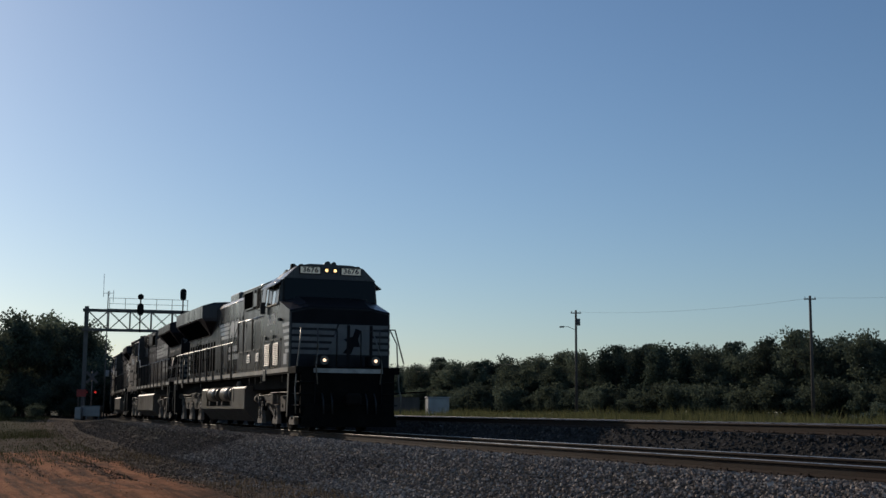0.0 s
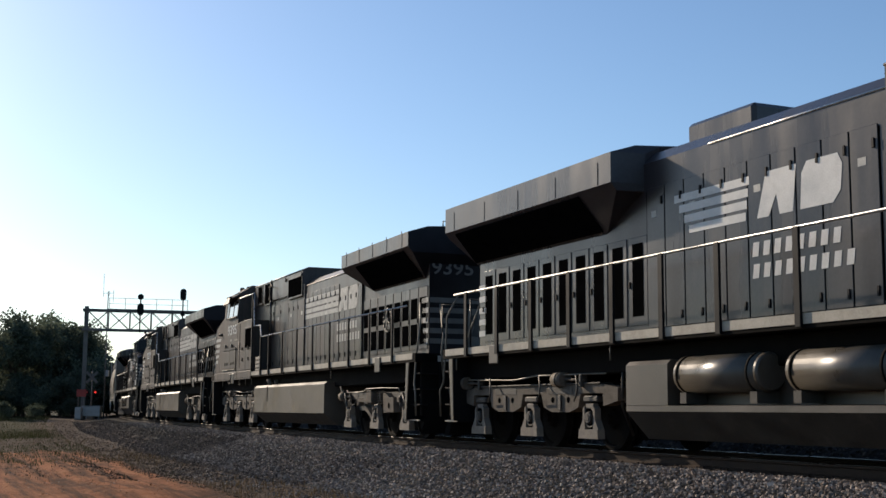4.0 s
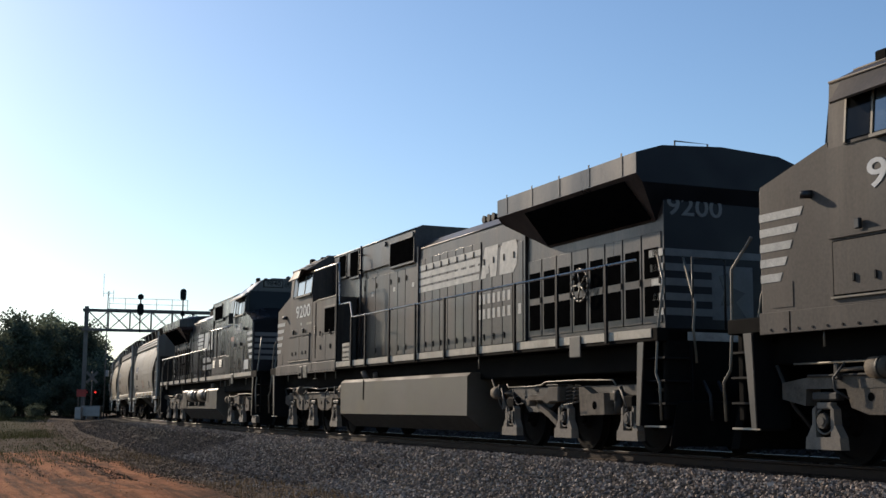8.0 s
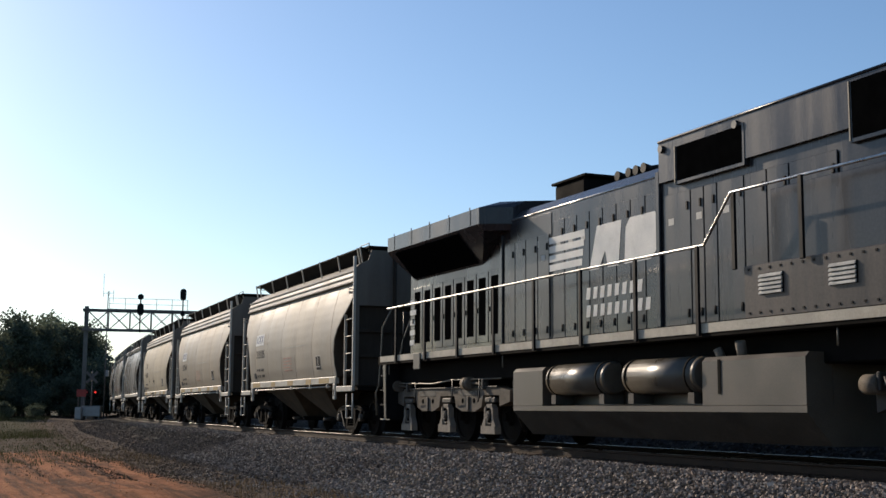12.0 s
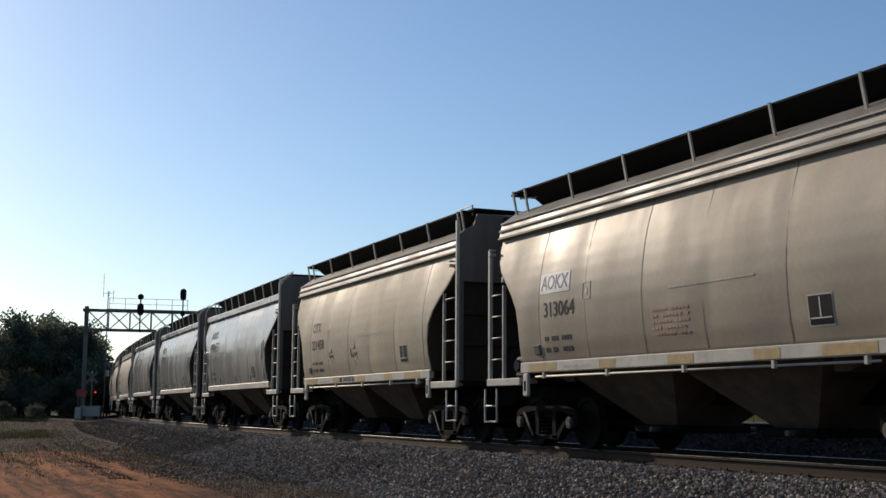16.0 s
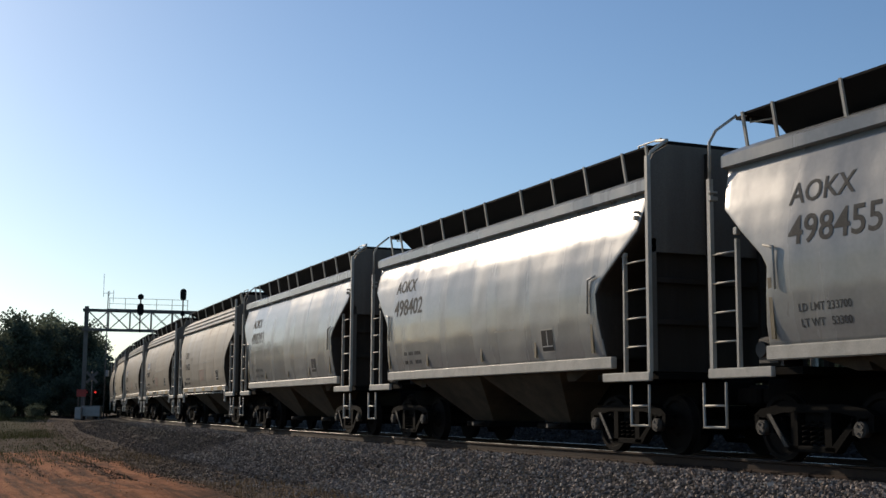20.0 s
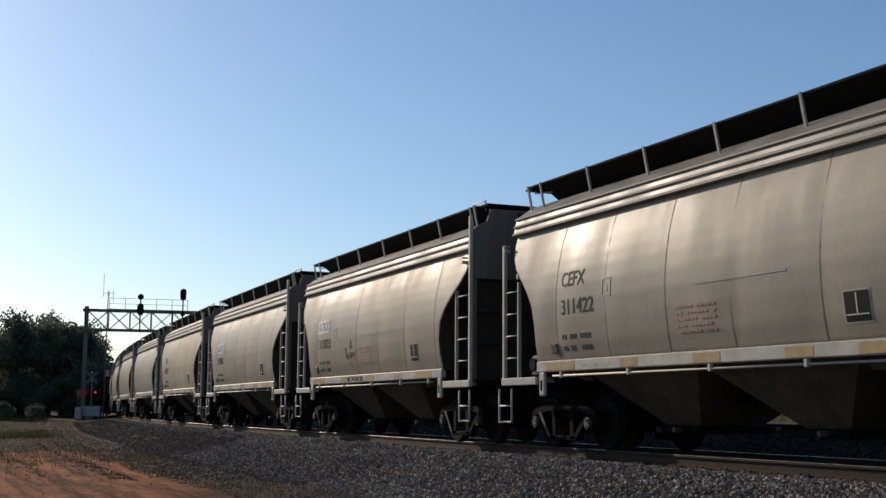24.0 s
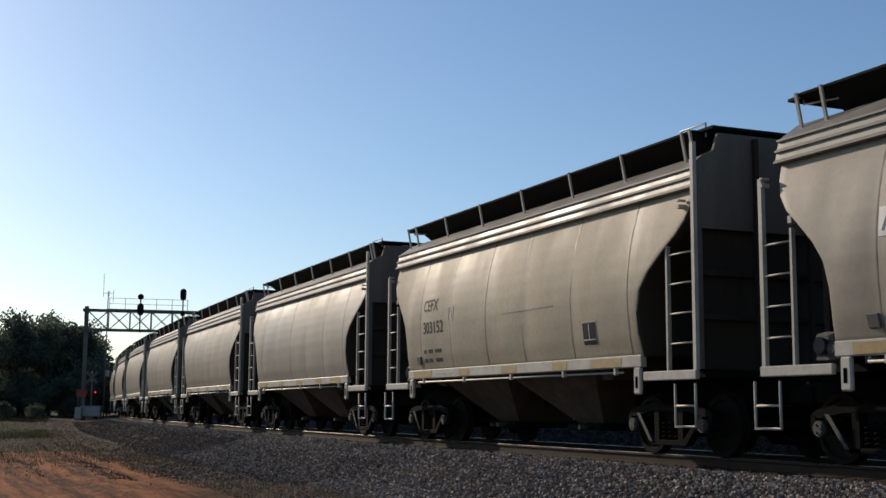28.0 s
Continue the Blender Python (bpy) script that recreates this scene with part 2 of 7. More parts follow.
# car ends: one dark colour for their grime and the shade they lie in
M_CARDARK = shader("shaded_grimy_car_end", (0.046, 0.037, 0.029), 0.8, var=0.35, scale=1.2, bump=0.1, dirt=(0.028, 0.022, 0.018), dirt_amt=0.4, streak=True, spec=0.1)
M_CARTRIM = shader("pale_car_trim", (0.44, 0.41, 0.345), 0.5, var=0.2, scale=3, bump=0.05, dirt=(0.25, 0.2, 0.14), dirt_amt=0.3)
# dusty tan chutes, darkened for the shade under the side sill
M_HOPPER = shader("shaded_dusty_chute", (0.085, 0.068, 0.048), 0.8, var=0.35, scale=1.2, bump=0.1, dirt=(0.04, 0.032, 0.025), dirt_amt=0.4, spec=0.15)
M_MARK = shader("dark_stencil", (0.02, 0.02, 0.02), 0.7, var=0.3, scale=6, bump=0.0, spec=0.1)
M_REDMARK = shader("faded_red_stencil", (0.40, 0.20, 0.15), 0.6, var=0.3, scale=8, bump=0.0, dirt=(0.45, 0.4, 0.32), dirt_amt=0.4)
M_YELLOW = shader("dull_yellow_reflector", (0.36, 0.235, 0.075), 0.5, var=0.25, scale=6, bump=0.0)
M_WALKWAY = shader("dark_walkway_grating", (0.014, 0.013, 0.012), 0.85, var=0.3, scale=4, bump=0.3, spec=0.08)
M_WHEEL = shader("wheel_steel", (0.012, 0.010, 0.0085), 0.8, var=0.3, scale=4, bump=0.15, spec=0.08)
M_GALV = shader("weathered_galvanised_steel", (0.135, 0.125, 0.112), 0.65, metal=0.0, spec=0.2, var=0.2, scale=2, bump=0.05)
M_SIGNAL = shader("black_signal_paint", (0.007, 0.007, 0.008), 0.6, var=0.2, scale=2, bump=0.0, spec=0.15)
M_POLE = shader("weathered_pole_wood", (0.10, 0.08, 0.065), 0.9, var=0.35, scale=2, bump=0.4, streak=True)
M_BARK = shader("tree_bark", (0.085, 0.065, 0.05), 0.9, var=0.4, scale=3, bump=0.6)
M_CABLE = shader("black_cable", (0.02, 0.02, 0.02), 0.6, var=0.1, bump=0.0)
M_CABINET = shader("pale_cabinet_paint", (0.34, 0.335, 0.32), 0.5, var=0.15, scale=2, bump=0.03)
M_LAMP = glow("warm_headlight", (1.0, 0.58, 0.22), 3.5)
M_LITPLATE = glow("lit_number_board", (1.0, 0.90, 0.70), 0.095)
M_DITCH = glow("ditch_light", (1.0, 0.66, 0.42), 2.6)
M_REDLAMP = glow("red_flasher", (1.0, 0.05, 0.03), 0.7)
M_REDSIGN = shader("red_sign_face", (0.30, 0.03, 0.022), 0.5, var=0.15, scale=3, bump=0.0)


def leaf_shader(name, color, light, rand=0.35, thin=0.3):
    mat = bpy.data.materials.new(name)
    mat.use_nodes = True
    n, l = mat.node_tree.nodes, mat.node_tree.links
    b = n["Principled BSDF"]
    b.inputs["Roughness"].default_value = 0.85
    b.inputs["Specular IOR Level"].default_value = 0.08
    geo, oi = n.new("ShaderNodeNewGeometry"), n.new("ShaderNodeObjectInfo")
    mx = n.new("ShaderNodeMix")
    mx.data_type = "RGBA"
    mx.inputs[6].default_value, mx.inputs[7].default_value = (*color, 1), (*light, 1)
    l.new(geo.outputs["Random Per Island"], mx.inputs[0])
    mr = n.new("ShaderNodeMapRange")
    mr.inputs["To Min"].default_value, mr.inputs["To Max"].default_value = 1 - rand, 1 + rand
    l.new(oi.outputs["Random"], mr.inputs["Value"])
    hs = n.new("ShaderNodeHueSaturation")
    l.new(mx.outputs[2], hs.inputs["Color"]), l.new(mr.outputs[0], hs.inputs["Value"])
    l.new(hs.outputs[0], b.inputs["Base Color"])
    tr = n.new("ShaderNodeBsdfTranslucent")
    l.new(hs.outputs[0], tr.inputs["Color"])
    add = n.new("ShaderNodeMixShader")
    add.inputs[0].default_value = thin
    l.new(b.outputs[0], add.inputs[1]), l.new(tr.outputs[0], add.inputs[2])
    l.new(add.outputs[0], n["Material Output"].inputs["Surface"])
    return mat


M_LEAF = leaf_shader("broad_leaf_green", (0.075, 0.094, 0.067), (0.130, 0.150, 0.102), thin=0.5)
M_PINE = leaf_shader("pine_green", (0.056, 0.072, 0.052), (0.100, 0.120, 0.082))
M_GRASS = leaf_shader("field_grass", (0.085, 0.090, 0.036), (0.17, 0.160, 0.068), 0.0, 0.45)
M_WEED = leaf_shader("trackside_weed", (0.034, 0.042, 0.017), (0.080, 0.078, 0.036), 0.0)


def ground_shader():
    """Earth, red clay, ballast and grassy soil, laid out by masks stored on the sheet."""
    mat = bpy.data.materials.new("trackside_ground")
    mat.use_nodes = True
    n, l = mat.node_tree.nodes, mat.node_tree.links
    b = n["Principled BSDF"]
    b.inputs["Roughness"].default_value = 0.95
    b.inputs["Specular IOR Level"].default_value = 0.06
    co = n.new("ShaderNodeTexCoord")

    def noise_at(scale, detail=6, rough=0.6):
        t = n.new("ShaderNodeTexNoise")
        t.inputs["Scale"].default_value, t.inputs["Detail"].default_value, t.inputs["Roughness"].default_value = scale, detail, rough
        l.new(co.outputs["Object"], t.inputs["Vector"])
        return t.outputs[0]

    def blend(f, a, c):
        m = n.new("ShaderNodeMix")
        m.data_type = "RGBA"
        l.new(f, m.inputs[0])
        for k, v in ((6, a), (7, c)):
            if isinstance(v, tuple):
                m.inputs[k].default_value = (*v, 1)
            else:
                l.new(v, m.inputs[k])
        return m.outputs[2]

    def span(v, a, c):
        m = n.new("ShaderNodeMapRange")
        m.inputs["From Min"].default_value, m.inputs["From Max"].default_value = a, c
        l.new(v, m.inputs["Value"])
        return m.outputs[0]

    def mask(name, wob):
        at = n.new("ShaderNodeAttribute")
        at.attribute_name = name
        s = n.new("ShaderNodeMath")
        s.operation = "ADD"
        w = n.new("ShaderNodeMath")
        w.operation = "MULTIPLY_ADD"
        l.new(wob, w.inputs[0])
        w.inputs[1].default_value, w.inputs[2].default_value = 1.4, -0.7
        l.new(at.outputs["Fac"], s.inputs[0]), l.new(w.outputs[0], s.inputs[1])
        return span(s.outputs[0], 0.35, 0.65)

    n_mid, n_fine = noise_at(2.2, 8, 0.65), noise_at(28, 4)
    earth = blend(span(n_mid, 0.35, 0.65), (0.052, 0.036, 0.026), (0.125, 0.085, 0.058))
    earth = blend(span(n_fine, 0.5, 0.75), earth, (0.085, 0.066, 0.05))
    lay = n.new("ShaderNodeAttribute")
    lay.attribute_name = "lay"                          # metres along and across the line
    mp = n.new("ShaderNodeMapping")
    mp.inputs["Scale"].default_value = (0.16, 2.4, 1)
    l.new(lay.outputs["Vector"], mp.inputs[0])
    drawn = n.new("ShaderNodeTexNoise")
    drawn.inputs["Scale"].default_value, drawn.inputs["Detail"].default_value, drawn.inputs["Roughness"].default_value = 1.0, 7, 0.68
    l.new(mp.outputs[0], drawn.inputs["Vector"])
    n_rut = drawn.outputs[0]
    pale = blend(span(n_mid, 0.35, 0.65), (0.31, 0.105, 0.040), (0.47, 0.20, 0.088))
    dark = blend(span(n_mid, 0.35, 0.65), (0.07, 0.034, 0.019), (0.15, 0.064, 0.03))
    clay = blend(span(n_rut, 0.42, 0.60), dark, pale)
    clay = blend(span(n_fine, 0.60, 0.74), clay, (0.09, 0.044, 0.024))
    vor = n.new("ShaderNodeTexVoronoi")
    vor.inputs["Scale"].default_value = 17
    l.new(co.outputs["Object"], vor.inputs["Vector"])
    sep = n.new("ShaderNodeSeparateColor")
    l.new(vor.outputs["Color"], sep.inputs[0])
    rock = blend(sep.outputs[0], (0.018, 0.016, 0.015), (0.06, 0.055, 0.05))
    rock = blend(span(vor.outputs["Distance"], 0.45, 0.7), rock, (0.03, 0.028, 0.025))
    field = blend(span(n_mid, 0.35, 0.65), (0.034, 0.034, 0.017), (0.075, 0.066, 0.034))
    c = blend(mask("clay", n_rut), earth, clay)
    c = blend(mask("field", n_mid), c, field)
    c = blend(mask("ballast", n_mid), c, rock)
    l.new(c, b.inputs["Base Color"])
    h = n.new("ShaderNodeMath")
    h.operation = "MULTIPLY_ADD"
    l.new(n_fine, h.inputs[0])
    h.inputs[1].default_value = 0.3
    l.new(n_mid, h.inputs[2])
    bp = n.new("ShaderNodeBump")
    bp.inputs["Strength"].default_value, bp.inputs["Distance"].default_value = 0.9, 0.09
    l.new(h.outputs[0], bp.inputs["Height"]), l.new(bp.outputs[0], b.inputs["Normal"])
    return mat


M_GROUND = ground_shader()

# ---- ground ----
TRACK_GAP, TRACK_UP = 4.5, 0.41     # the far track lies this far off and this much higher


def smooth(a, b, x):
    k = min(max((x - a) / (b - a), 0.0), 1.0)
    return k * k * (3 - 2 * k)


def table(x, rows):
    for (x0, y0), (x1, y1) in zip(rows, rows[1:]):
        if x <= x1:
            return y0 + (y1 - y0) * min(max((x - x0) / (x1 - x0), 0), 1)
    return rows[-1][1]


def ground_z(s, d):
    """Height of the ground at s along the track and d to the camera's side of it."""
    low = -0.93 + 0.62 * smooth(55, 100, s)
    z = table(d, ((-60, -0.35), (-9, -0.45), (-7.2, -0.4), (-6.2, 0.20), (-2.95, 0.20), (-2.2, -0.22), (-1.75, -0.20), (-1.0, -0.19), (1.0, -0.19), (1.2, -0.165), (1.75, -0.165),
                  (2.3, -0.27), (3.6, max(low, -0.62) if low > -0.62 else -0.66), (5.4, low + 0.06), (8, low), (200, low - 0.1)))
    rough = min(max((abs(d + 2) - 4) / 6, 0.1), 1.0)
    z += (noise.noise((s * 0.11, d * 0.13, 0)) * 0.14 + noise.noise((s * 0.6, d * 0.6, 5)) * 0.05 + noise.noise((s * 0.9, d * 2.3, 9)) * 0.03) * rough
    if 5.5 < d < 9.5:                                   # ruts of the dirt road
        for rut in (6.5, 8.2):
            z -= 0.09 * math.exp(-((d - rut - 0.25 * math.sin(s * 0.15)) / 0.22) ** 2) * smooth(4, 12, s) * (1 - smooth(40, 60, s))
    return z


def place_on(s, d, dz=0.0):
    x, y, _ = track_at(s, d)
    return x, y, ground_z(s, d) + dz


def steps(*spans):
    out = []
    for a, b, k in spans:
        out += list(np.arange(a, b, k))
    return out + [spans[-1][1]]


def make_ground():
    ss = steps((-1500, -200, 130), (-200, -20, 12), (-20, 8, 2), (8, 70, 0.45), (70, 130, 1.5), (130, 320, 8), (320, 2600, 140))
    dd = steps((-560, -120, 40), (-120, -40, 8), (-40, -10, 2), (-10, -7, 0.5), (-7, 6, 0.3), (6, 14, 0.4), (14, 40, 2), (40, 140, 10), (140, 2400, 160))
    g = G()
    mask_b, mask_c, mask_f, lay = [], [], [], []
    for s in ss:
        for d in dd:
            g.v.append(place_on(s, d))
            lay += [s, d, 0.0]
            edge = 4.5 - 1.5 * smooth(22, 60, s)
            mask_b.append(1 - smooth(edge - 0.9, edge + 0.9, d) if d > -4 else smooth(-7.4, -6.2, d))
            mask_c.append(smooth(5.2, 6.4, d) * (1 - smooth(10, 14, d)) * smooth(2, 10, s) * (1 - smooth(38, 52, s - 0.6 * (d - 6))))
            mask_f.append(max(1 - smooth(-9, -7, d), smooth(45, 75, s) * smooth(5, 9, d), smooth(16, 24, d)))
    w = len(dd)
    g.f = [(i * w + j, (i + 1) * w + j, (i + 1) * w + j + 1, i * w + j + 1) for i in range(len(ss) - 1) for j in range(w - 1)]
    g.s = [True] * len(g.f)
    me = g.mesh("ground", M_GROUND, fix=False)
    for name, vals in (("ballast", mask_b), ("clay", mask_c), ("field", mask_f)):
        me.attributes.new(name, "FLOAT", "POINT").data.foreach_set("value", vals)
    me.attributes.new("lay", "FLOAT_VECTOR", "POINT").data.foreach_set("vector", lay)
    if me.polygons[0].normal.z < 0:
        me.flip_normals()
    return solid("ground", me, None, "gravelly trackside earth with ruts of red clay", "ground", kind="structure")


make_ground()

# ---- covered hopper cars: +x is the leading end, z = 0 the rail ----
def ring(z, half, wide, r, n=5, x0=None):
    """A level rounded rectangle: half its length, half its width, the corner's radius."""
    r = min(r, half * 0.9, wide * 0.9)
    pts = []
    for cx, cy, a0 in ((1, 1, 0), (-1, 1, 90), (-1, -1, 180), (1, -1, 270)):
        for i in range(n + 1):
            a = radians(a0 + 90 * i / n)
            pts.append((cx * (half - r) + r * math.cos(a), cy * (wide - r) + r * math.sin(a), z))
    return pts


def wheelset_mesh(radius):
    half = [(0.0, 0.075), (0.66, 0.08), (0.685, 0.16), (0.69, radius + 0.025), (0.715, radius + 0.027), (0.72, radius), (0.82, radius - 0.005), (0.825, radius - 0.07),
            (0.79, radius - 0.09), (0.80, 0.17), (0.86, 0.14), (0.88, 0.08), (0.95, 0.075)]
    rows = [(-y, r) for y, r in half[:0:-1]] + half
    n = 28
    rings = [[(r * math.cos(2 * math.pi * i / n), y, r * math.sin(2 * math.pi * i / n)) for i in range(n)] for y, r in rows]
    return G().loft(rings, smooth=False).mesh("wheelset", M_WHEEL)


W_CAR, W_ENGINE = wheelset_mesh(0.43), wheelset_mesh(0.50)


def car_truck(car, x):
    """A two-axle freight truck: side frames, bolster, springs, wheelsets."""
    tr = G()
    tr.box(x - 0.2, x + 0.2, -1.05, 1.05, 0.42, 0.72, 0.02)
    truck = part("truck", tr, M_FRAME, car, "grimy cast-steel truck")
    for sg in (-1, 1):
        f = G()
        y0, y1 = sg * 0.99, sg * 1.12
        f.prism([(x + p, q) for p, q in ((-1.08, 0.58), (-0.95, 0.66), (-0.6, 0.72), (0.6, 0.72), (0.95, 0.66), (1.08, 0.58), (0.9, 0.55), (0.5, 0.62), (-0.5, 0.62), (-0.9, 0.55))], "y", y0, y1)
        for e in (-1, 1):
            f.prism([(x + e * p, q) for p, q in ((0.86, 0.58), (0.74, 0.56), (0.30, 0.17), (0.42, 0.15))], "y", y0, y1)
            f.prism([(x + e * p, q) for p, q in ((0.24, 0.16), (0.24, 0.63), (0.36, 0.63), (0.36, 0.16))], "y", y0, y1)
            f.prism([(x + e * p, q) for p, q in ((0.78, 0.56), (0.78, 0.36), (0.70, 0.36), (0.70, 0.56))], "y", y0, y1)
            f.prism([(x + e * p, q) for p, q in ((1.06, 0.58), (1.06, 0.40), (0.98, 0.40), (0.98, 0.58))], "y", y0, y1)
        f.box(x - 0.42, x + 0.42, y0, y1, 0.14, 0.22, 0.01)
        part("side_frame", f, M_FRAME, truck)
        part("strut", G().prism([(x - 0.80, 0.60), (x - 0.72, 0.60), (x - 0.40, 0.2), (x - 0.47, 0.2)], "y", sg * 1.121, sg * 1.14), M_FRAME2, truck)
        for k in (-0.15, 0.0, 0.15):
            coil = [(x + k + 0.055 * math.cos(i * 0.9), sg * 1.05 + 0.055 * math.sin(i * 0.9), 0.22 + i * 0.009) for i in range(34)]
            part("spring", G().tube(coil, 0.013, 4), M_FRAME, truck)
        for k in (-0.88, 0.88):
            c = G().cyl((x + k, sg * 1.06, 0.43), (x + k, sg * 1.17, 0.43), 0.095, 14).cyl((x + k, sg * 1.17, 0.43), (x + k, sg * 1.18, 0.43), 0.075, 12)
            for i in range(3):
                a = i * 2.094
                c.box(x + k + 0.05 * math.cos(a) - 0.012, x + k + 0.05 * math.cos(a) + 0.012, sg * 1.18, sg * 1.19, 0.43 + 0.05 * math.sin(a) - 0.012, 0.43 + 0.05 * math.sin(a) + 0.012)
            part("bearing_cap", c, M_FRAME2, truck, "dusty round bearing cap")
    for k in (-0.88, 0.88):
        ws = part("wheelset", W_CAR, None, truck)
        ws.location = (x + k, 0, 0.43)
        b = G().box(x + k * 0.42 - 0.05, x + k * 0.42 + 0.05, -0.95, 0.95, 0.28, 0.44, 0.01)
        part("brake_beam", b, M_FRAME, truck)
    return truck


def ladder(car, x0, x1, y, z0, z1, top, rungs, mat):
    """Two stiles and rungs; the stile at x1 stands taller."""
    g = G()
    g.box(x0 - 0.020, x0 + 0.020, y - 0.03, y + 0.03, z0, z1)
    g.box(x1 - 0.034, x1 + 0.034, y - 0.03, y + 0.03, z0, top)
    lad = part("ladder", g, mat, car, "pale steel ladder")
    for i in range(rungs):
        z = z0 + (z1 - z0) * (i + 0.9) / (rungs + 0.3)
        part("rung", G().cyl((x0, y, z), (x1, y, z), 0.013, 6), mat, lad)


def bulge(x, z, round_end):
    """How far the thin side sheets belly out between their ribs, in metres."""
    if not 1.45 < z < 3.6 or abs(x) > 4.6:
        return 0.0
    fade = min(1.0, (z - 1.45) / 0.3, (3.6 - z) / 0.3, (4.6 - abs(x)) / 0.3)
    if round_end:
        k = (x + 3.72) / 1.62
        i, f = math.floor(k), k % 1
        size = 0.010 + 0.009 * (0.5 + 0.5 * math.sin(i * 2.7 + 0.6))
        return fade * (size * math.sin(math.pi * f ** (0.8 + 0.35 * math.sin(i * 4.1))) + 0.006 * noise.noise((x * 1.6, z * 1.1, 3.0)))
    crease = sum(a * math.exp(-((x - c) / w) ** 2) for c, w, a in ((-2.2, 0.10, 0.006), (0.35, 0.13, 0.010), (1.05, 0.09, 0.006), (1.9, 0.15, 0.010), (2.7, 0.1, 0.006))) * min(max((z - 2.0) / 0.8, 0), 1)
    return fade * (crease + 0.007 * noise.noise((x * 0.9, z * 0.8, 7.0)) + 0.0025 * noise.noise((x * 2.6, z * 1.2, 1.0)))


def body_ring(z, half, wide, r, round_end):
    """A level outline of the body with bellied sides."""
    base = ring(z, half, wide, r)
    m, n = 6, 96
    out = []
    for c in range(4):
        out += base[c * m:(c + 1) * m]
        if c in (0, 2):
            a, b = Vector(base[c * m + m - 1]), Vector(base[(c + 1) * m])
            for i in range(1, n):
                p = a.lerp(b, i / n)
                p.y += math.copysign(bulge(p.x, z, round_end), p.y)
                out.append(tuple(p))
    return out


def fine_rows(rows):
    """The rings with one more between each two."""
    out = []
    for a, b in zip(rows, rows[1:]):
        out += [a, tuple((p + q) / 2 for p, q in zip(a, b))]
    return out + [rows[-1]]


# the rings of the bodies, from the sill to the eaves: height, half length, half width, corner
ROUND_ROWS = [(1.40, 4.66, 1.46, 0.05), (1.70, 4.64, 1.52, 0.05), (2.05, 4.64, 1.555, 0.05), (2.35, 4.72, 1.565, 0.05), (2.60, 4.94, 1.552, 0.05), (2.85, 5.26, 1.522, 0.05),
              (3.05, 5.54, 1.486, 0.05), (3.25, 5.72, 1.44, 0.05), (3.45, 5.81, 1.385, 0.05), (3.68, 5.86, 1.31, 0.06)]
PLAIN_ROWS = [(1.40, 4.78, 1.47, 0.05), (1.70, 4.76, 1.53, 0.06), (2.05, 4.70, 1.57, 0.06), (2.40, 4.66, 1.58, 0.06), (2.55, 4.78, 1.575, 0.06), (2.90, 5.28, 1.545, 0.06),
              (3.24, 5.74, 1.49, 0.06), (3.50, 5.80, 1.425, 0.06), (3.80, 5.85, 1.33, 0.05)]


TAIL = {True: 0.868, False: 0.858}      # how much the trailing end is drawn in, round and plain cars


def tail_in(me, round_end):
    for v in me.vertices:
        if v.co.x < -3:
            v.co.x = -3 + (v.co.x + 3) * TAIL[round_end]
    return me


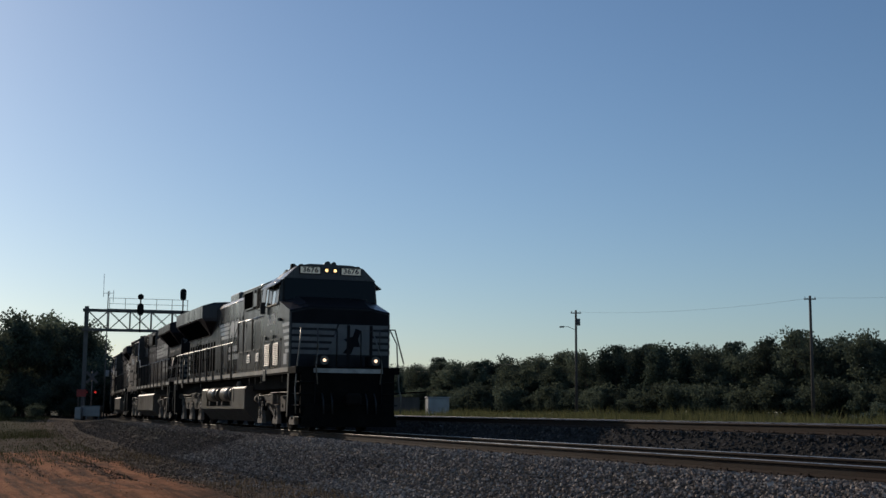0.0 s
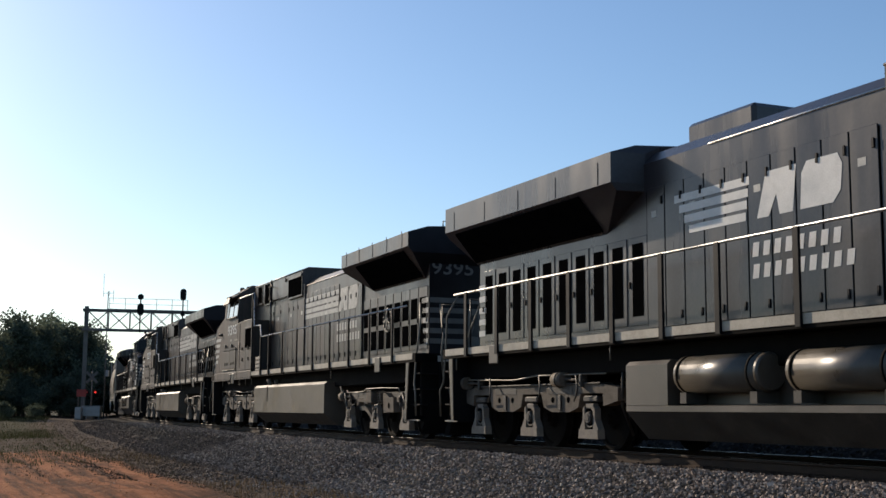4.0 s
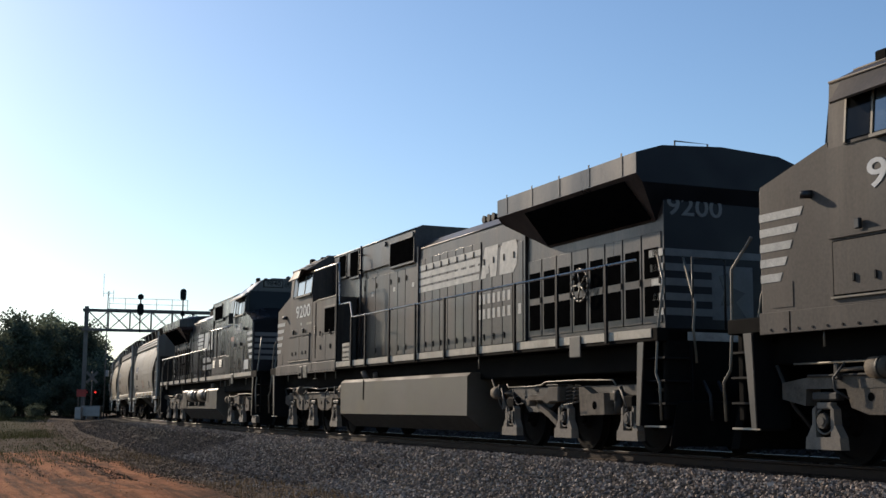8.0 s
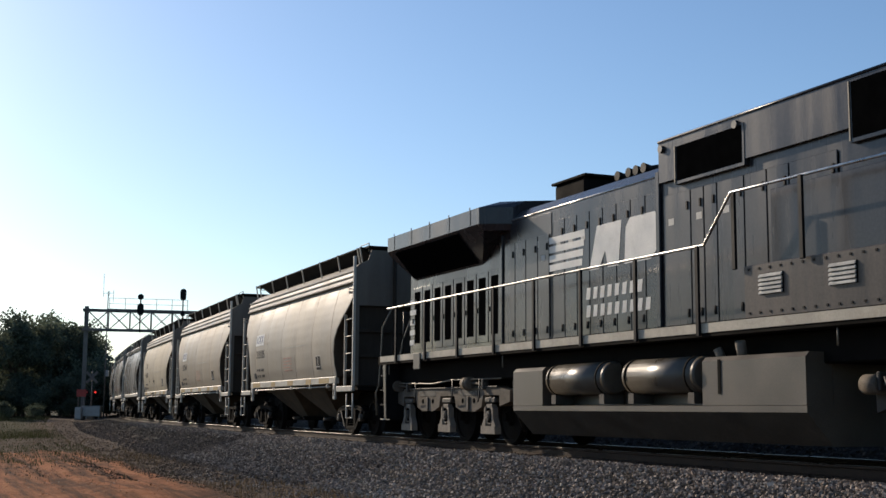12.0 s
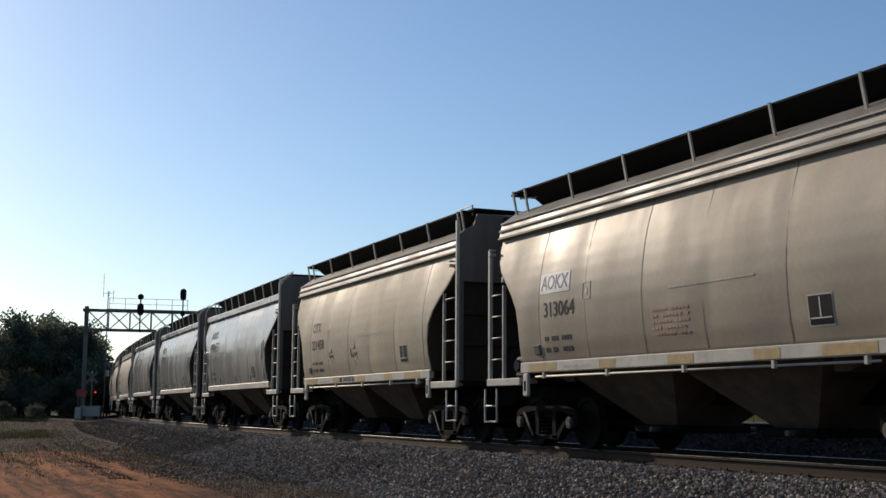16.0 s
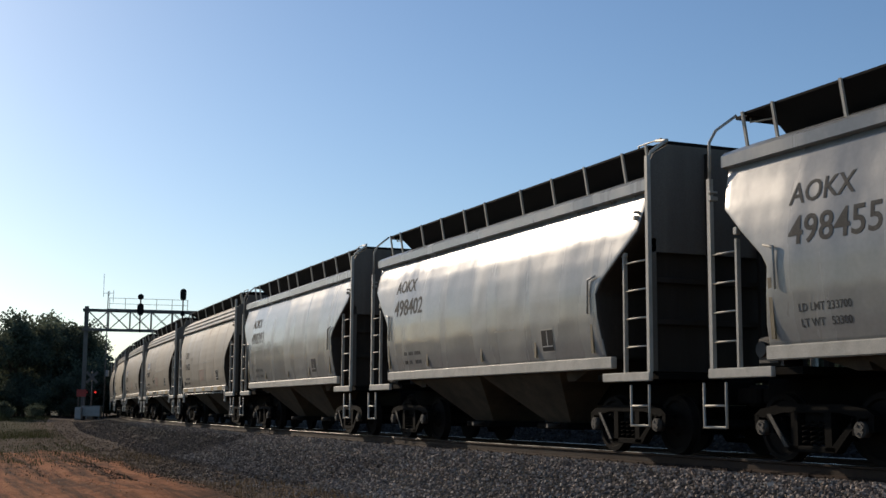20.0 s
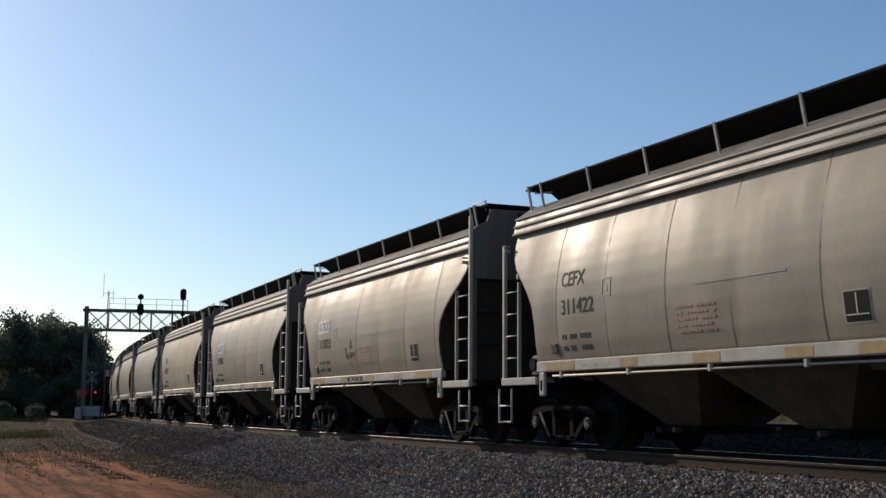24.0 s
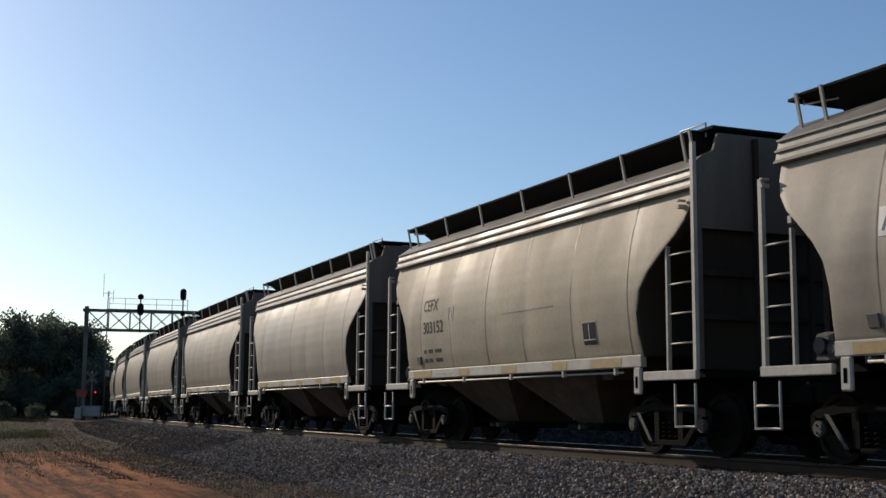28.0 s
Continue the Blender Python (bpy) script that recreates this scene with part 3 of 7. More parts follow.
def hopper_base(name, label, round_end, paint):
    car = thing(name, label, "hopper car", "covered hopper cars of the train")
    rows = ROUND_ROWS if round_end else PLAIN_ROWS
    me = G().loft([body_ring(*r, round_end) for r in fine_rows(fine_rows(rows))]).mesh("body", paint)
    me.materials.append(M_CARDARK)                  # end slope sheets and underside: grime, and shade put into the colour
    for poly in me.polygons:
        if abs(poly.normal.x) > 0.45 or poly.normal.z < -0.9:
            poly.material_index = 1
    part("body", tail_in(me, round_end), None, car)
    eave = rows[-1][0]
    # roof: ribbed slopes and a flat crown
    roof = G()
    if round_end:
        prof = [(1.30, eave), (1.40, eave + 0.01), (1.40, eave + 0.035), (1.365, eave + 0.055), (1.345, eave + 0.14), (1.375, eave + 0.15), (1.375, eave + 0.175), (1.335, eave + 0.195), (1.31, eave + 0.28), (1.34, eave + 0.29), (1.34, eave + 0.315), (1.28, eave + 0.34), (1.0, eave + 0.54), (0.5, eave + 0.62)]
    else:
        prof = [(1.33, eave), (1.42, eave + 0.02), (1.42, eave + 0.17), (1.36, eave + 0.22), (1.0, eave + 0.36), (0.5, eave + 0.42)]
    prof = prof + [(-a, b) for a, b in prof[::-1]]
    roof.prism(prof, "x", -5.88, 5.88)
    part("roof", tail_in(roof.mesh("roof", paint if not round_end else M_ROOF), round_end), None, car)
    crown = prof[len(prof) // 2 - 1][1]
    # long hatch along the crown, coloured dark for the shade it lies in
    h = G().box(-4.8, 5.2, -0.53, 0.53, crown - 0.05, 4.575, 0.04)
    hatch = part("hatch_cover", h, M_WALKWAY, car, "dark trough hatch")
    for i in range(9):
        x = -4.6 + i * 1.15
        part("hatch_clamp", G().box(x - 0.04, x + 0.04, -0.56, 0.56, 4.601, 4.63, 0.01), M_WALKWAY, hatch)
    # running boards on both sides of the hatch
    top = 4.56
    for sg in (-1, 1):
        # filled in dark down to the roof, standing for the shade below the board
        b = G().prism([(sg * 0.50, top), (sg * 1.18, top), (sg * 1.18, top - 0.03), (sg * 0.82, crown - 0.02), (sg * 0.62, crown - 0.02), (sg * 0.50, top - 0.06)], "x", -4.85, 5.55)
        b.prism([(sg * 0.62, top), (sg * 1.18, top), (sg * 1.18, top - 0.03), (sg * 0.62, top - 0.03)], "x", -5.30, -4.851)
        board = part("running_board", b, M_WALKWAY, car, "dark roof walkway")
        for x in (-5.28, -4.83, -3.23, -1.55, 0.22, 2.0, 3.65, 5.3, 5.5) if round_end else (-5.28, -4.67, -3.42, -2.33, -1.18, -0.2, 1.32, 2.51, 3.64, 4.82, 5.5):
            g = G().prism([(sg * 1.183, top + 0.005), (sg * 1.213, top + 0.005), (sg * 1.115, crown - 0.24), (sg * 1.085, crown - 0.24)], "x", x - 0.022, x + 0.022)
            g.box(x - 0.018, x + 0.018, sg * 0.56, sg * 1.09, crown - 0.26, crown - 0.22)
            part("board_support", g, M_CARTRIM, board)
        for e in (-1, 1):
            rl = G().tube([(a, sg * 1.0, b) for a, b in (((5.0, top), (5.0, top + 0.1), (5.62, top + 0.1), (5.62, top - 0.1)) if e > 0 else ((-4.75, top - 0.02), (-4.75, top - 0.16), (-5.36, top - 0.1), (-5.36, top + 0.01)))], 0.014, 5)
            part("grab_rail", rl, M_CARTRIM, board)
    for e in (-1, 1):
        part("end_walk", G().box(5.56 if e > 0 else -5.31, 5.92 if e > 0 else -5.55, -1.1, 1.1, top - 0.04, top), M_WALKWAY, car)
    # side sills with reflector patches
    for sg in (-1, 1):
        half = 4.64 if round_end else 4.95
        z0 = 1.25
        sl = part("side_sill", G().box(-4.41 if round_end else -4.55, half, sg * 1.40, sg * 1.50, z0, 1.43, 0.015), M_CARTRIM, car, "pale side sill")
        if round_end:
            for x, w in ((-4.10, 0.96), (-1.80, 0.47), (0.05, 0.6), (1.95, 0.5), (3.2, 0.9)):
                part("reflector", G().box(-sg * x, -sg * (x + w), sg * 1.5005, sg * 1.504, z0 + 0.02, 1.40), M_YELLOW, sl)
            rod = part("gate_rod", G().tube([(-3.9, sg * 1.47, 1.185), (4.1, sg * 1.47, 1.185)], 0.017, 6), M_CARTRIM, car, "thin pale operating rod")
            for x in (-3.6, -1.6, 0.4, 2.3, 3.9):
                part("rod_clamp", G().box(x - 0.03, x + 0.03, sg * 1.44, sg * 1.50, 1.15, 1.248, 0.006), M_CARTRIM, rod)
            tx = part("sill_writing", letters("THROUGH SILL", 0.155, M_MARK, thick=0.001, wide=0.85), None, sl)
            tx.matrix_local = Matrix.Translation((sg * 0.56, sg * 1.506, 1.335)) @ Matrix.Rotation(0 if sg < 0 else math.pi, 4, "Z")
            part("sill_mark", G().box(sg * 1.27, sg * 1.09, sg * 1.5005, sg * 1.505, 1.28, 1.39), M_MARK, sl)
            part("faint_writing", G().box(sg * 2.9, sg * 2.05, sg * 1.5005, sg * 1.504, 1.31, 1.345), M_FAINT, sl)
            for e in (-1, 1):
                xj = 4.43 if e > 0 else -4.32
                g = G().box(xj, xj + 0.18, sg * 1.44, sg * 1.506, 0.86, 1.249, 0.02)
                part("jacking_plate", g, M_CARTRIM, car)
                part("slot", G().box(xj + 0.06, xj + 0.12, sg * 1.5065, sg * 1.509, 0.95, 1.12), M_GRILLE, car)
        else:
            for k, (x, zz) in enumerate(((-4.35, 2.25), (-2.2, 1.85), (0.4, 1.85), (2.55, 1.9), (4.45, 2.38))):
                ww = [r for r in rows if r[0] <= zz][-1][2]
                part("reflector", G().prism([(sg * 1.515, 1.5), (sg * 1.535, 1.5), (sg * (ww + 0.01), zz), (sg * (ww - 0.02), zz)], "x", x - 0.035, x + 0.035), M_DULLSTRIP, sl)
            for e in (-1, 1):
                g = G().tube([(e * 4.42, sg * 1.60, 2.1), (e * 4.44, sg * 1.605, 2.62), (e * 4.66, sg * 1.60, 2.66)], 0.016, 6)
                part("grab_iron", tail_in(g.mesh("grab_iron", M_CARTRIM), False), None, car)
        for e in (-1, 1):
            part("end_sill", G().box(4.68 if e > 0 else -4.45, 5.98 if e > 0 else -5.74, sg * 1.43, sg * 1.50, 1.05, 1.18, 0.012), M_CARTRIM, car)
            if e > 0:
                ladder(car, 5.30, 5.95, sg * 1.46, 1.18, 2.95, 4.28 if round_end else 4.3, 4, M_CARTRIM)
            else:
                ladder(car, -5.11, -5.67, sg * 1.46, 1.18, 2.83, 3.52 if round_end else 3.7, 4, M_CARTRIM)
            st = G().tube([(e * 5.42, sg * 1.45, 1.0), (e * 5.42, sg * 1.45, 0.42), (e * 5.90, sg * 1.45, 0.42), (e * 5.90, sg * 1.45, 1.0)], 0.02, 6)
            st.cyl((e * 5.42, sg * 1.45, 0.7), (e * 5.90, sg * 1.45, 0.7), 0.017, 6)
            part("stirrup_step", st, M_CARTRIM, car)
            part("ladder_bracket", G().box(5.26 if e > 0 else -5.15, 5.34 if e > 0 else -5.07, sg * 1.43, sg * 1.5, 2.88, 2.98, 0.01), M_CARTRIM, car)
            part("ladder_bracket", G().box(e * 5.60, e * 5.66, sg * 1.38, sg * 1.5, 3.40, 3.46, 0.006).box(e * 5.60, e * 5.66, sg * 1.38, sg * 1.5, 3.50, 3.53, 0.006), M_CARTRIM, car)
    # ends: full plate in front, open cage behind
    half = [(0.0, 3.10), (1.42, 3.10), (1.42, 4.02), (1.30, 4.12), (1.12, 4.20), (1.04, 4.45), (0.0, 4.45)] if round_end else [(0.0, 2.9), (1.43, 2.9), (1.43, 4.2), (1.36, 4.34), (1.1, 4.5), (0.0, 4.5)]
    part("end_plate", G().prism(half + [(-a, b) for a, b in half[-2:0:-1]], "x", 5.90, 5.955), M_TEND, car, "dusty grey end plate")
    # dark sheet for the shade in the recess below the end plate
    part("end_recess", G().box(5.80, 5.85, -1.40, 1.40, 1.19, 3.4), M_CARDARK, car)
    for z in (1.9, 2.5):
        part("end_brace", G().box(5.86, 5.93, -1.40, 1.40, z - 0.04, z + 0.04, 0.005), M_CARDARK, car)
    part("corner_post", G().box(5.852, 5.955, -1.43, -1.33, 1.19, 3.1, 0.005), M_TEND, car)
    if not round_end:
        for sg in (-1, 1):
            part("corner_strip", G().tube([(5.95, sg * 1.46, 4.2), (5.95, sg * 1.40, 4.36), (5.95, sg * 1.12, 4.56), (5.6, sg * 1.08, 4.62)], 0.024, 6), M_CARTRIM, car)
            part("corner_strip", G().tube([(-5.67, sg * 1.46, 3.68), (-5.67, sg * 1.45, 4.2), (-5.62, sg * 1.38, 4.36), (-5.42, sg * 1.18, 4.55)], 0.022, 6), M_CARTRIM, car)
    for y in (-0.45, 0.45):
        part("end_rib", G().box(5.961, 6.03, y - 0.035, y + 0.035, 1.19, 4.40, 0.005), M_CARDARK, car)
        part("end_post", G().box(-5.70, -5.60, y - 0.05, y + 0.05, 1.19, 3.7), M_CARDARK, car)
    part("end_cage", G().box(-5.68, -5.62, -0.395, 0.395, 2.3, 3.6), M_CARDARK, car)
    box = G().box(-4.95, -4.50, -1.32, -0.95, 1.19, 1.56, 0.04).cyl((-4.80, -1.33, 1.40), (-4.80, -1.38, 1.40), 0.10, 12).cyl((-4.62, -1.33, 1.36), (-4.62, -1.36, 1.36), 0.07, 10).box(-4.52, -4.46, -1.3, -1.0, 1.19, 1.66)
    part("brake_valve", box, M_FRAME2, car, "oily grey brake valve")
    for e in (-1, 1):
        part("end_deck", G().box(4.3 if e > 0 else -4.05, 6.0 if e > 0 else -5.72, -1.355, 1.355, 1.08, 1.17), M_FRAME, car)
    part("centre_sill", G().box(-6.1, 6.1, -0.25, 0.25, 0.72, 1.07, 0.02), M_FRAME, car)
    for e in (-1, 1):
        cp = G().box(e * 6.1, e * 6.4, -0.1, 0.1, 0.74, 0.96, 0.02).box(e * 6.4, e * 6.58, -0.17, 0.17, 0.70, 1.0, 0.05)
        part("coupler", cp, M_WHEEL, car)
        part("air_hose", G().tube([(e * 6.1, 0.3, 0.9), (e * 6.3, 0.34, 0.62), (e * 6.52, 0.3, 0.42)], 0.025, 6), M_CABLE, car)
        car_truck(car, 4.73 if e > 0 else -4.22)
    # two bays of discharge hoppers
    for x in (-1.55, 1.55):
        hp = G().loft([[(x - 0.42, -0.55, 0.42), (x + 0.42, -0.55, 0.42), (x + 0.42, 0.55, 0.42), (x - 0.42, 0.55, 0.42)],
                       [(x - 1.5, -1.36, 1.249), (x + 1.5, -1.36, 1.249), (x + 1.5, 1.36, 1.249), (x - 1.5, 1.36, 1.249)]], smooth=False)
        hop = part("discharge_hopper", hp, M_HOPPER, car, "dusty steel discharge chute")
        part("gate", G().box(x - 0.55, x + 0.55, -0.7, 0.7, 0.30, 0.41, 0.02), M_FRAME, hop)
        for sg in (-1, 1):
            part("gate_capstan", G().cyl((x + 0.3, sg * 0.7, 0.36), (x + 0.3, sg * 0.95, 0.36), 0.04, 8), M_FRAME2, hop)
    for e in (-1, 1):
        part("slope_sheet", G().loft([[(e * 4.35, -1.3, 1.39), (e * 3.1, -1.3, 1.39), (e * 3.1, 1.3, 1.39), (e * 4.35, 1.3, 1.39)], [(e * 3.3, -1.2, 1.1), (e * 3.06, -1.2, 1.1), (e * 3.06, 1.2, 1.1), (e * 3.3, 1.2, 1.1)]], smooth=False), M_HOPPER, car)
    # seams of the side sheets
    if round_end:
        for sg in (-1, 1):
            for x in (-3.62, -2.10, -0.50, 0.97, 2.68, 4.38):
                g = G()
                w = [(r[2] + 0.004, r[0]) for r in rows if r[1] > abs(x) + 0.1]
                g.prism([(sg * a, b) for a, b in w] + [(sg * (a - 0.03), b) for a, b in w[::-1]], "x", x - 0.012, x + 0.012)
                part("weld_seam", g, M_SEAM, car)
    return car


M_DULLSTRIP = shader("dull_brown_reflector", (0.17, 0.125, 0.06), 0.5, var=0.3, scale=6, bump=0.0)
M_TEND = shader("dull_grey_car_end", (0.1440, 0.1238, 0.0994), 0.7, var=0.3, scale=1.2, bump=0.1, dirt=(0.11, 0.09, 0.07), dirt_amt=0.35, streak=True, spec=0.2)
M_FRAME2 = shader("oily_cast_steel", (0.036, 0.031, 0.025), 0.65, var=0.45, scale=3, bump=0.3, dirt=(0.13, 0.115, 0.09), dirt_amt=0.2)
M_SEAM = shader("rust_stained_seam", (0.165, 0.135, 0.095), 0.6, var=0.3, scale=3, bump=0.0)
M_PLATE = shader("pale_road_dust_on_steel", (0.19, 0.16, 0.125), 0.75, var=0.3, scale=4, bump=0.2, dirt=(0.08, 0.07, 0.055), dirt_amt=0.3)
M_ROOF = shader("beige_roof_paint", (0.255, 0.232, 0.195), 0.5, var=0.2, scale=1.0, bump=0.05, dirt=(0.2, 0.17, 0.12), dirt_amt=0.4, rand=0.08)


def stencils(car, round_end, mark, number, panel, red):
    """Lettering and placards on both sides."""
    for sg in (-1, 1):
        turn = Matrix.Rotation(0 if sg < 0 else math.pi, 4, "Z")

        rows = [(r[0], r[2]) for r in (ROUND_ROWS if round_end else PLAIN_ROWS)]

        def own(x):
            return -3 + (x + 3) / TAIL[round_end] if x < -3 else x

        def put(name, me, x, y, z, label="", many=False):
            """On the skin of the car at height z; y is how far it stands off."""
            bm = bmesh.new()
            bm.from_mesh(me)
            for up, _ in rows:                          # cut where the side bends
                if abs(up - z) < 0.45:
                    bmesh.ops.bisect_plane(bm, geom=bm.verts[:] + bm.edges[:] + bm.faces[:], plane_co=(0, 0, up - z), plane_no=(0, 0, 1))
            for k in range(-4, 5):
                bmesh.ops.bisect_plane(bm, geom=bm.verts[:] + bm.edges[:] + bm.faces[:], plane_co=(0, 0, k * 0.07 + 0.005), plane_no=(0, 0, 1))
            for k in range(-6, 7):                      # and along it
                bmesh.ops.bisect_plane(bm, geom=bm.verts[:] + bm.edges[:] + bm.faces[:], plane_co=(k * 0.12, 0, 0), plane_no=(1, 0, 0))
            bm.to_mesh(me)
            bm.free()
            for v in me.vertices:                       # follows the bulge of the side
                v.co.y -= table(z + v.co.z, rows) - table(z, rows) + bulge(own(-sg * (x + v.co.x)), z + v.co.z, round_end)
            ob = part(name, me, None, car, label)
            ob.matrix_local = Matrix.Translation((-sg * x, sg * (table(z, rows) + y), z)) @ turn
            if many:
                tagged(ob, kind="stuff")
            return ob

        if round_end:
            if panel:
                put("panel", G().box(-0.50, 0.50, -0.002, 0.002, -0.165, 0.165).mesh("panel", M_WHITE), -3.08, 0.004, 2.69, "white lettering panel")
            put("mark", letters(mark, 0.33, M_STENCIL if not panel else M_BLUEMARK, thick=0.001, wide=0.95), -3.08, 0.0085 if panel else 0.004, 2.69)
            put("number", letters(number, 0.34, M_STENCIL, thick=0.001, wide=1.0), -2.93, 0.004, 2.245)
            fr = G().box(-0.13, 0.13, -0.002, 0.002, 0.125, 0.14).box(-0.13, 0.13, -0.002, 0.002, -0.14, -0.125).box(-0.13, -0.115, -0.002, 0.002, -0.125, 0.125).box(0.115, 0.13, -0.002, 0.002, -0.125, 0.125).box(-0.03, 0.03, -0.002, 0.002, -0.07, 0.03)
            put("placard", fr.mesh("placard", M_FAINT), -2.05, 0.005, 2.48, many=True)
            put("card_holder", G().box(-0.09, 0.09, -0.02, 0.02, -0.08, 0.08, 0.01).mesh("card_holder", M_GALV), -3.74, 0.01, 1.62)
            sq = (3.25, 1.80, 1.55)
        else:
            put("mark", letters(mark, 0.37, M_STENCILT, thick=0.001, wide=1.05), -3.46, 0.0045, 3.21)
            put("number", letters(number, 0.48, M_STENCILT, thick=0.001, wide=1.1), -3.2, 0.0045, 2.75)
            sq = (3.0, 1.76, 1.56)
        bx = G().box(-0.2, 0.2, -0.002, 0.002, -0.17, 0.17)
        put("panel_border", G().box(-0.22, 0.22, -0.001, 0.001, -0.19, 0.19).mesh("panel_border", M_CARTRIM), sq[0], 0.003, sq[1])
        put("data_panel", bx.mesh("data_panel", M_MARK), sq[0], 0.0055, sq[1], "dark data panel")
        ln = G()
        ln.box(-0.01, 0.01, -0.005, -0.0035, -0.08, 0.15).box(-0.18, 0.18, -0.005, -0.0035, -0.10, -0.085)
        put("panel_line", ln.mesh("panel_line", M_WHITE), sq[0], 0.006, sq[1])
        bars = G()
        for i, cells in enumerate((11, 11)):
            for k in range(cells):
                if k not in ((2, 6), (2, 5, 6))[i]:
                    bars.box(-0.45 + k * 0.083, -0.395 + k * 0.083, -0.002, 0.002, -0.03 - 0.18 * i, 0.045 - 0.18 * i)
        if number == "498455":
            put("weight_writing", letters("LD LMT 233700", 0.135, M_STENCILT, thick=0.001), -3.42, 0.004, 1.84)
            put("weight_writing", letters("LT WT   53300", 0.135, M_STENCILT, thick=0.001), -3.42, 0.004, 1.66)
        else:
            put("small_writing", bars.mesh("small_writing", M_STENCILT), -3.0, 0.004, 1.78, many=True)
        if number in ("313023", "221458"):
            marks = [(G(), 0.75)] if number == "313023" else [(G(), 0.38), (G(), 0.6)]
            for a, b, c, d in ((-0.5, 0.18, -0.46, -0.18), (-0.58, 0.2, -0.5, -0.14), (-0.46, -0.18, -0.24, 0.02), (-0.24, 0.02, -0.3, -0.2), (-0.3, -0.2, 0.02, 0.04), (0.02, 0.04, -0.06, -0.18), (-0.06, -0.18, 0.2, 0.02), (0.2, 0.02, 0.3, -0.24),
                               (0.3, -0.24, 0.5, -0.3), (0.1, -0.1, 0.46, 0.05), (-0.22, 0.2, -0.12, 0.12), (-0.12, 0.12, -0.02, 0.42), (-0.02, 0.42, 0.02, 0.14), (0.02, 0.14, 0.1, 0.22), (-0.5, -0.32, 0.3, -0.3), (-0.1, -0.3, 0.1, -0.5)):
                for gr, k in marks:
                    gr.prism([(a * k - 0.011, b * k), (a * k + 0.011, b * k), (c * k + 0.011, d * k), (c * k - 0.011, d * k)], "y", -0.002, 0.002)
            for (gr, _), x in zip(marks, (-0.85,) if number == "313023" else (-1.75, 0.05)):
                put("spray_mark", gr.mesh("spray_mark", M_STENCILT), x, 0.003, 1.95, "thin dark sprayed strokes", many=True)
        line = G().box(-0.95, 0.95, -0.002, 0.002, -0.012, 0.016)
        put("small_writing", line.mesh("small_writing", M_FAINT), 1.15 if round_end else 0.9, 0.004, 2.32 if round_end else 2.0)
        if red:
            rb = G()
            for i in range(5):
                for k in range(11):
                    if (k * 3 + i * 5) % 7:
                        rb.box(-0.5 + k * 0.085, -0.43 + k * 0.085, -0.002, 0.002, -0.165 + 0.085 * i, -0.13 + 0.085 * i)
            put("red_writing", rb.mesh("red_writing", M_REDMARK), 0.23, 0.005, 1.84, many=True)


M_BLUEMARK = shader("blue_stencil", (0.05, 0.07, 0.16), 0.6, var=0.2, scale=6, bump=0.0)
M_STENCIL = shader("black_stencil_paint", (0.045, 0.042, 0.038), 0.65, var=0.4, scale=6, bump=0.0, dirt=(0.2, 0.18, 0.14), dirt_amt=0.25, spec=0.1)
M_STENCILT = shader("greyed_stencil_paint", (0.082, 0.078, 0.07), 0.75, var=0.3, scale=6, bump=0.0, dirt=(0.18, 0.17, 0.15), dirt_amt=0.25, spec=0.1)
M_FAINT = shader("faded_stencil", (0.36, 0.33, 0.27), 0.6, var=0.3, scale=8, bump=0.0)

CARS = []        # thing, centre along the track at the start, half the truck spacing, turned about
R_LABEL = "beige round-sided covered hopper car, dusty, with %s lettering"
T_LABEL = "pale grey glossy covered hopper car with dark lettering and reflector strips"
round_car = hopper_base("hopper_car", R_LABEL % "black", True, M_BEIGE)
plain_car = hopper_base("hopper_car", T_LABEL, False, M_GREYCAR)
ORDER = (("R", "AOKX", "313105", 1, 1), ("R", "AOKX", "313064", 1, 1), ("R", "CITX", "221458", 0, 0), ("T", "AOKX", "498455", 0, 0), ("T", "AOKX", "498402", 0, 0),
         ("T", "AOKX", "498393", 0, 0), ("R", "CEFX", "311422", 0, 1), ("R", "AOKX", "313023", 1, 1), ("R", "AOKX", "313083", 1, 1), ("R", "CEFX", "303152", 0, 0),
         ("R", "", "", 0, 0), ("R", "", "", 0, 1), ("R", "", "", 0, 0), ("R", "", "", 0, 0), ("R", "", "", 0, 0), ("R", "", "", 0, 0))
CENTRES = (128.775, 142.545, 155.625, 168.845, 181.925, 195.045, 207.865, 220.925, 233.825, 246.855)
made_r = made_t = False
for _i, (_kind, _mark, _num, _panel, _red) in enumerate(ORDER):
    _src = round_car if _kind == "R" else plain_car
    if (_kind == "R" and not made_r) or (_kind == "T" and not made_t):
        _car = _src
        made_r, made_t = made_r or _kind == "R", made_t or _kind == "T"
    else:
        _car = None
    _c = CENTRES[_i] if _i < len(CENTRES) else CENTRES[-1] + 13.1 * (_i - len(CENTRES) + 1)
    CARS.append([_car, _src, _c, _kind, _mark, _num, _panel, _red])
for _row in CARS:
    if _row[0] is None:
        _row[0] = copy_thing(_row[1], Matrix.Identity(4))
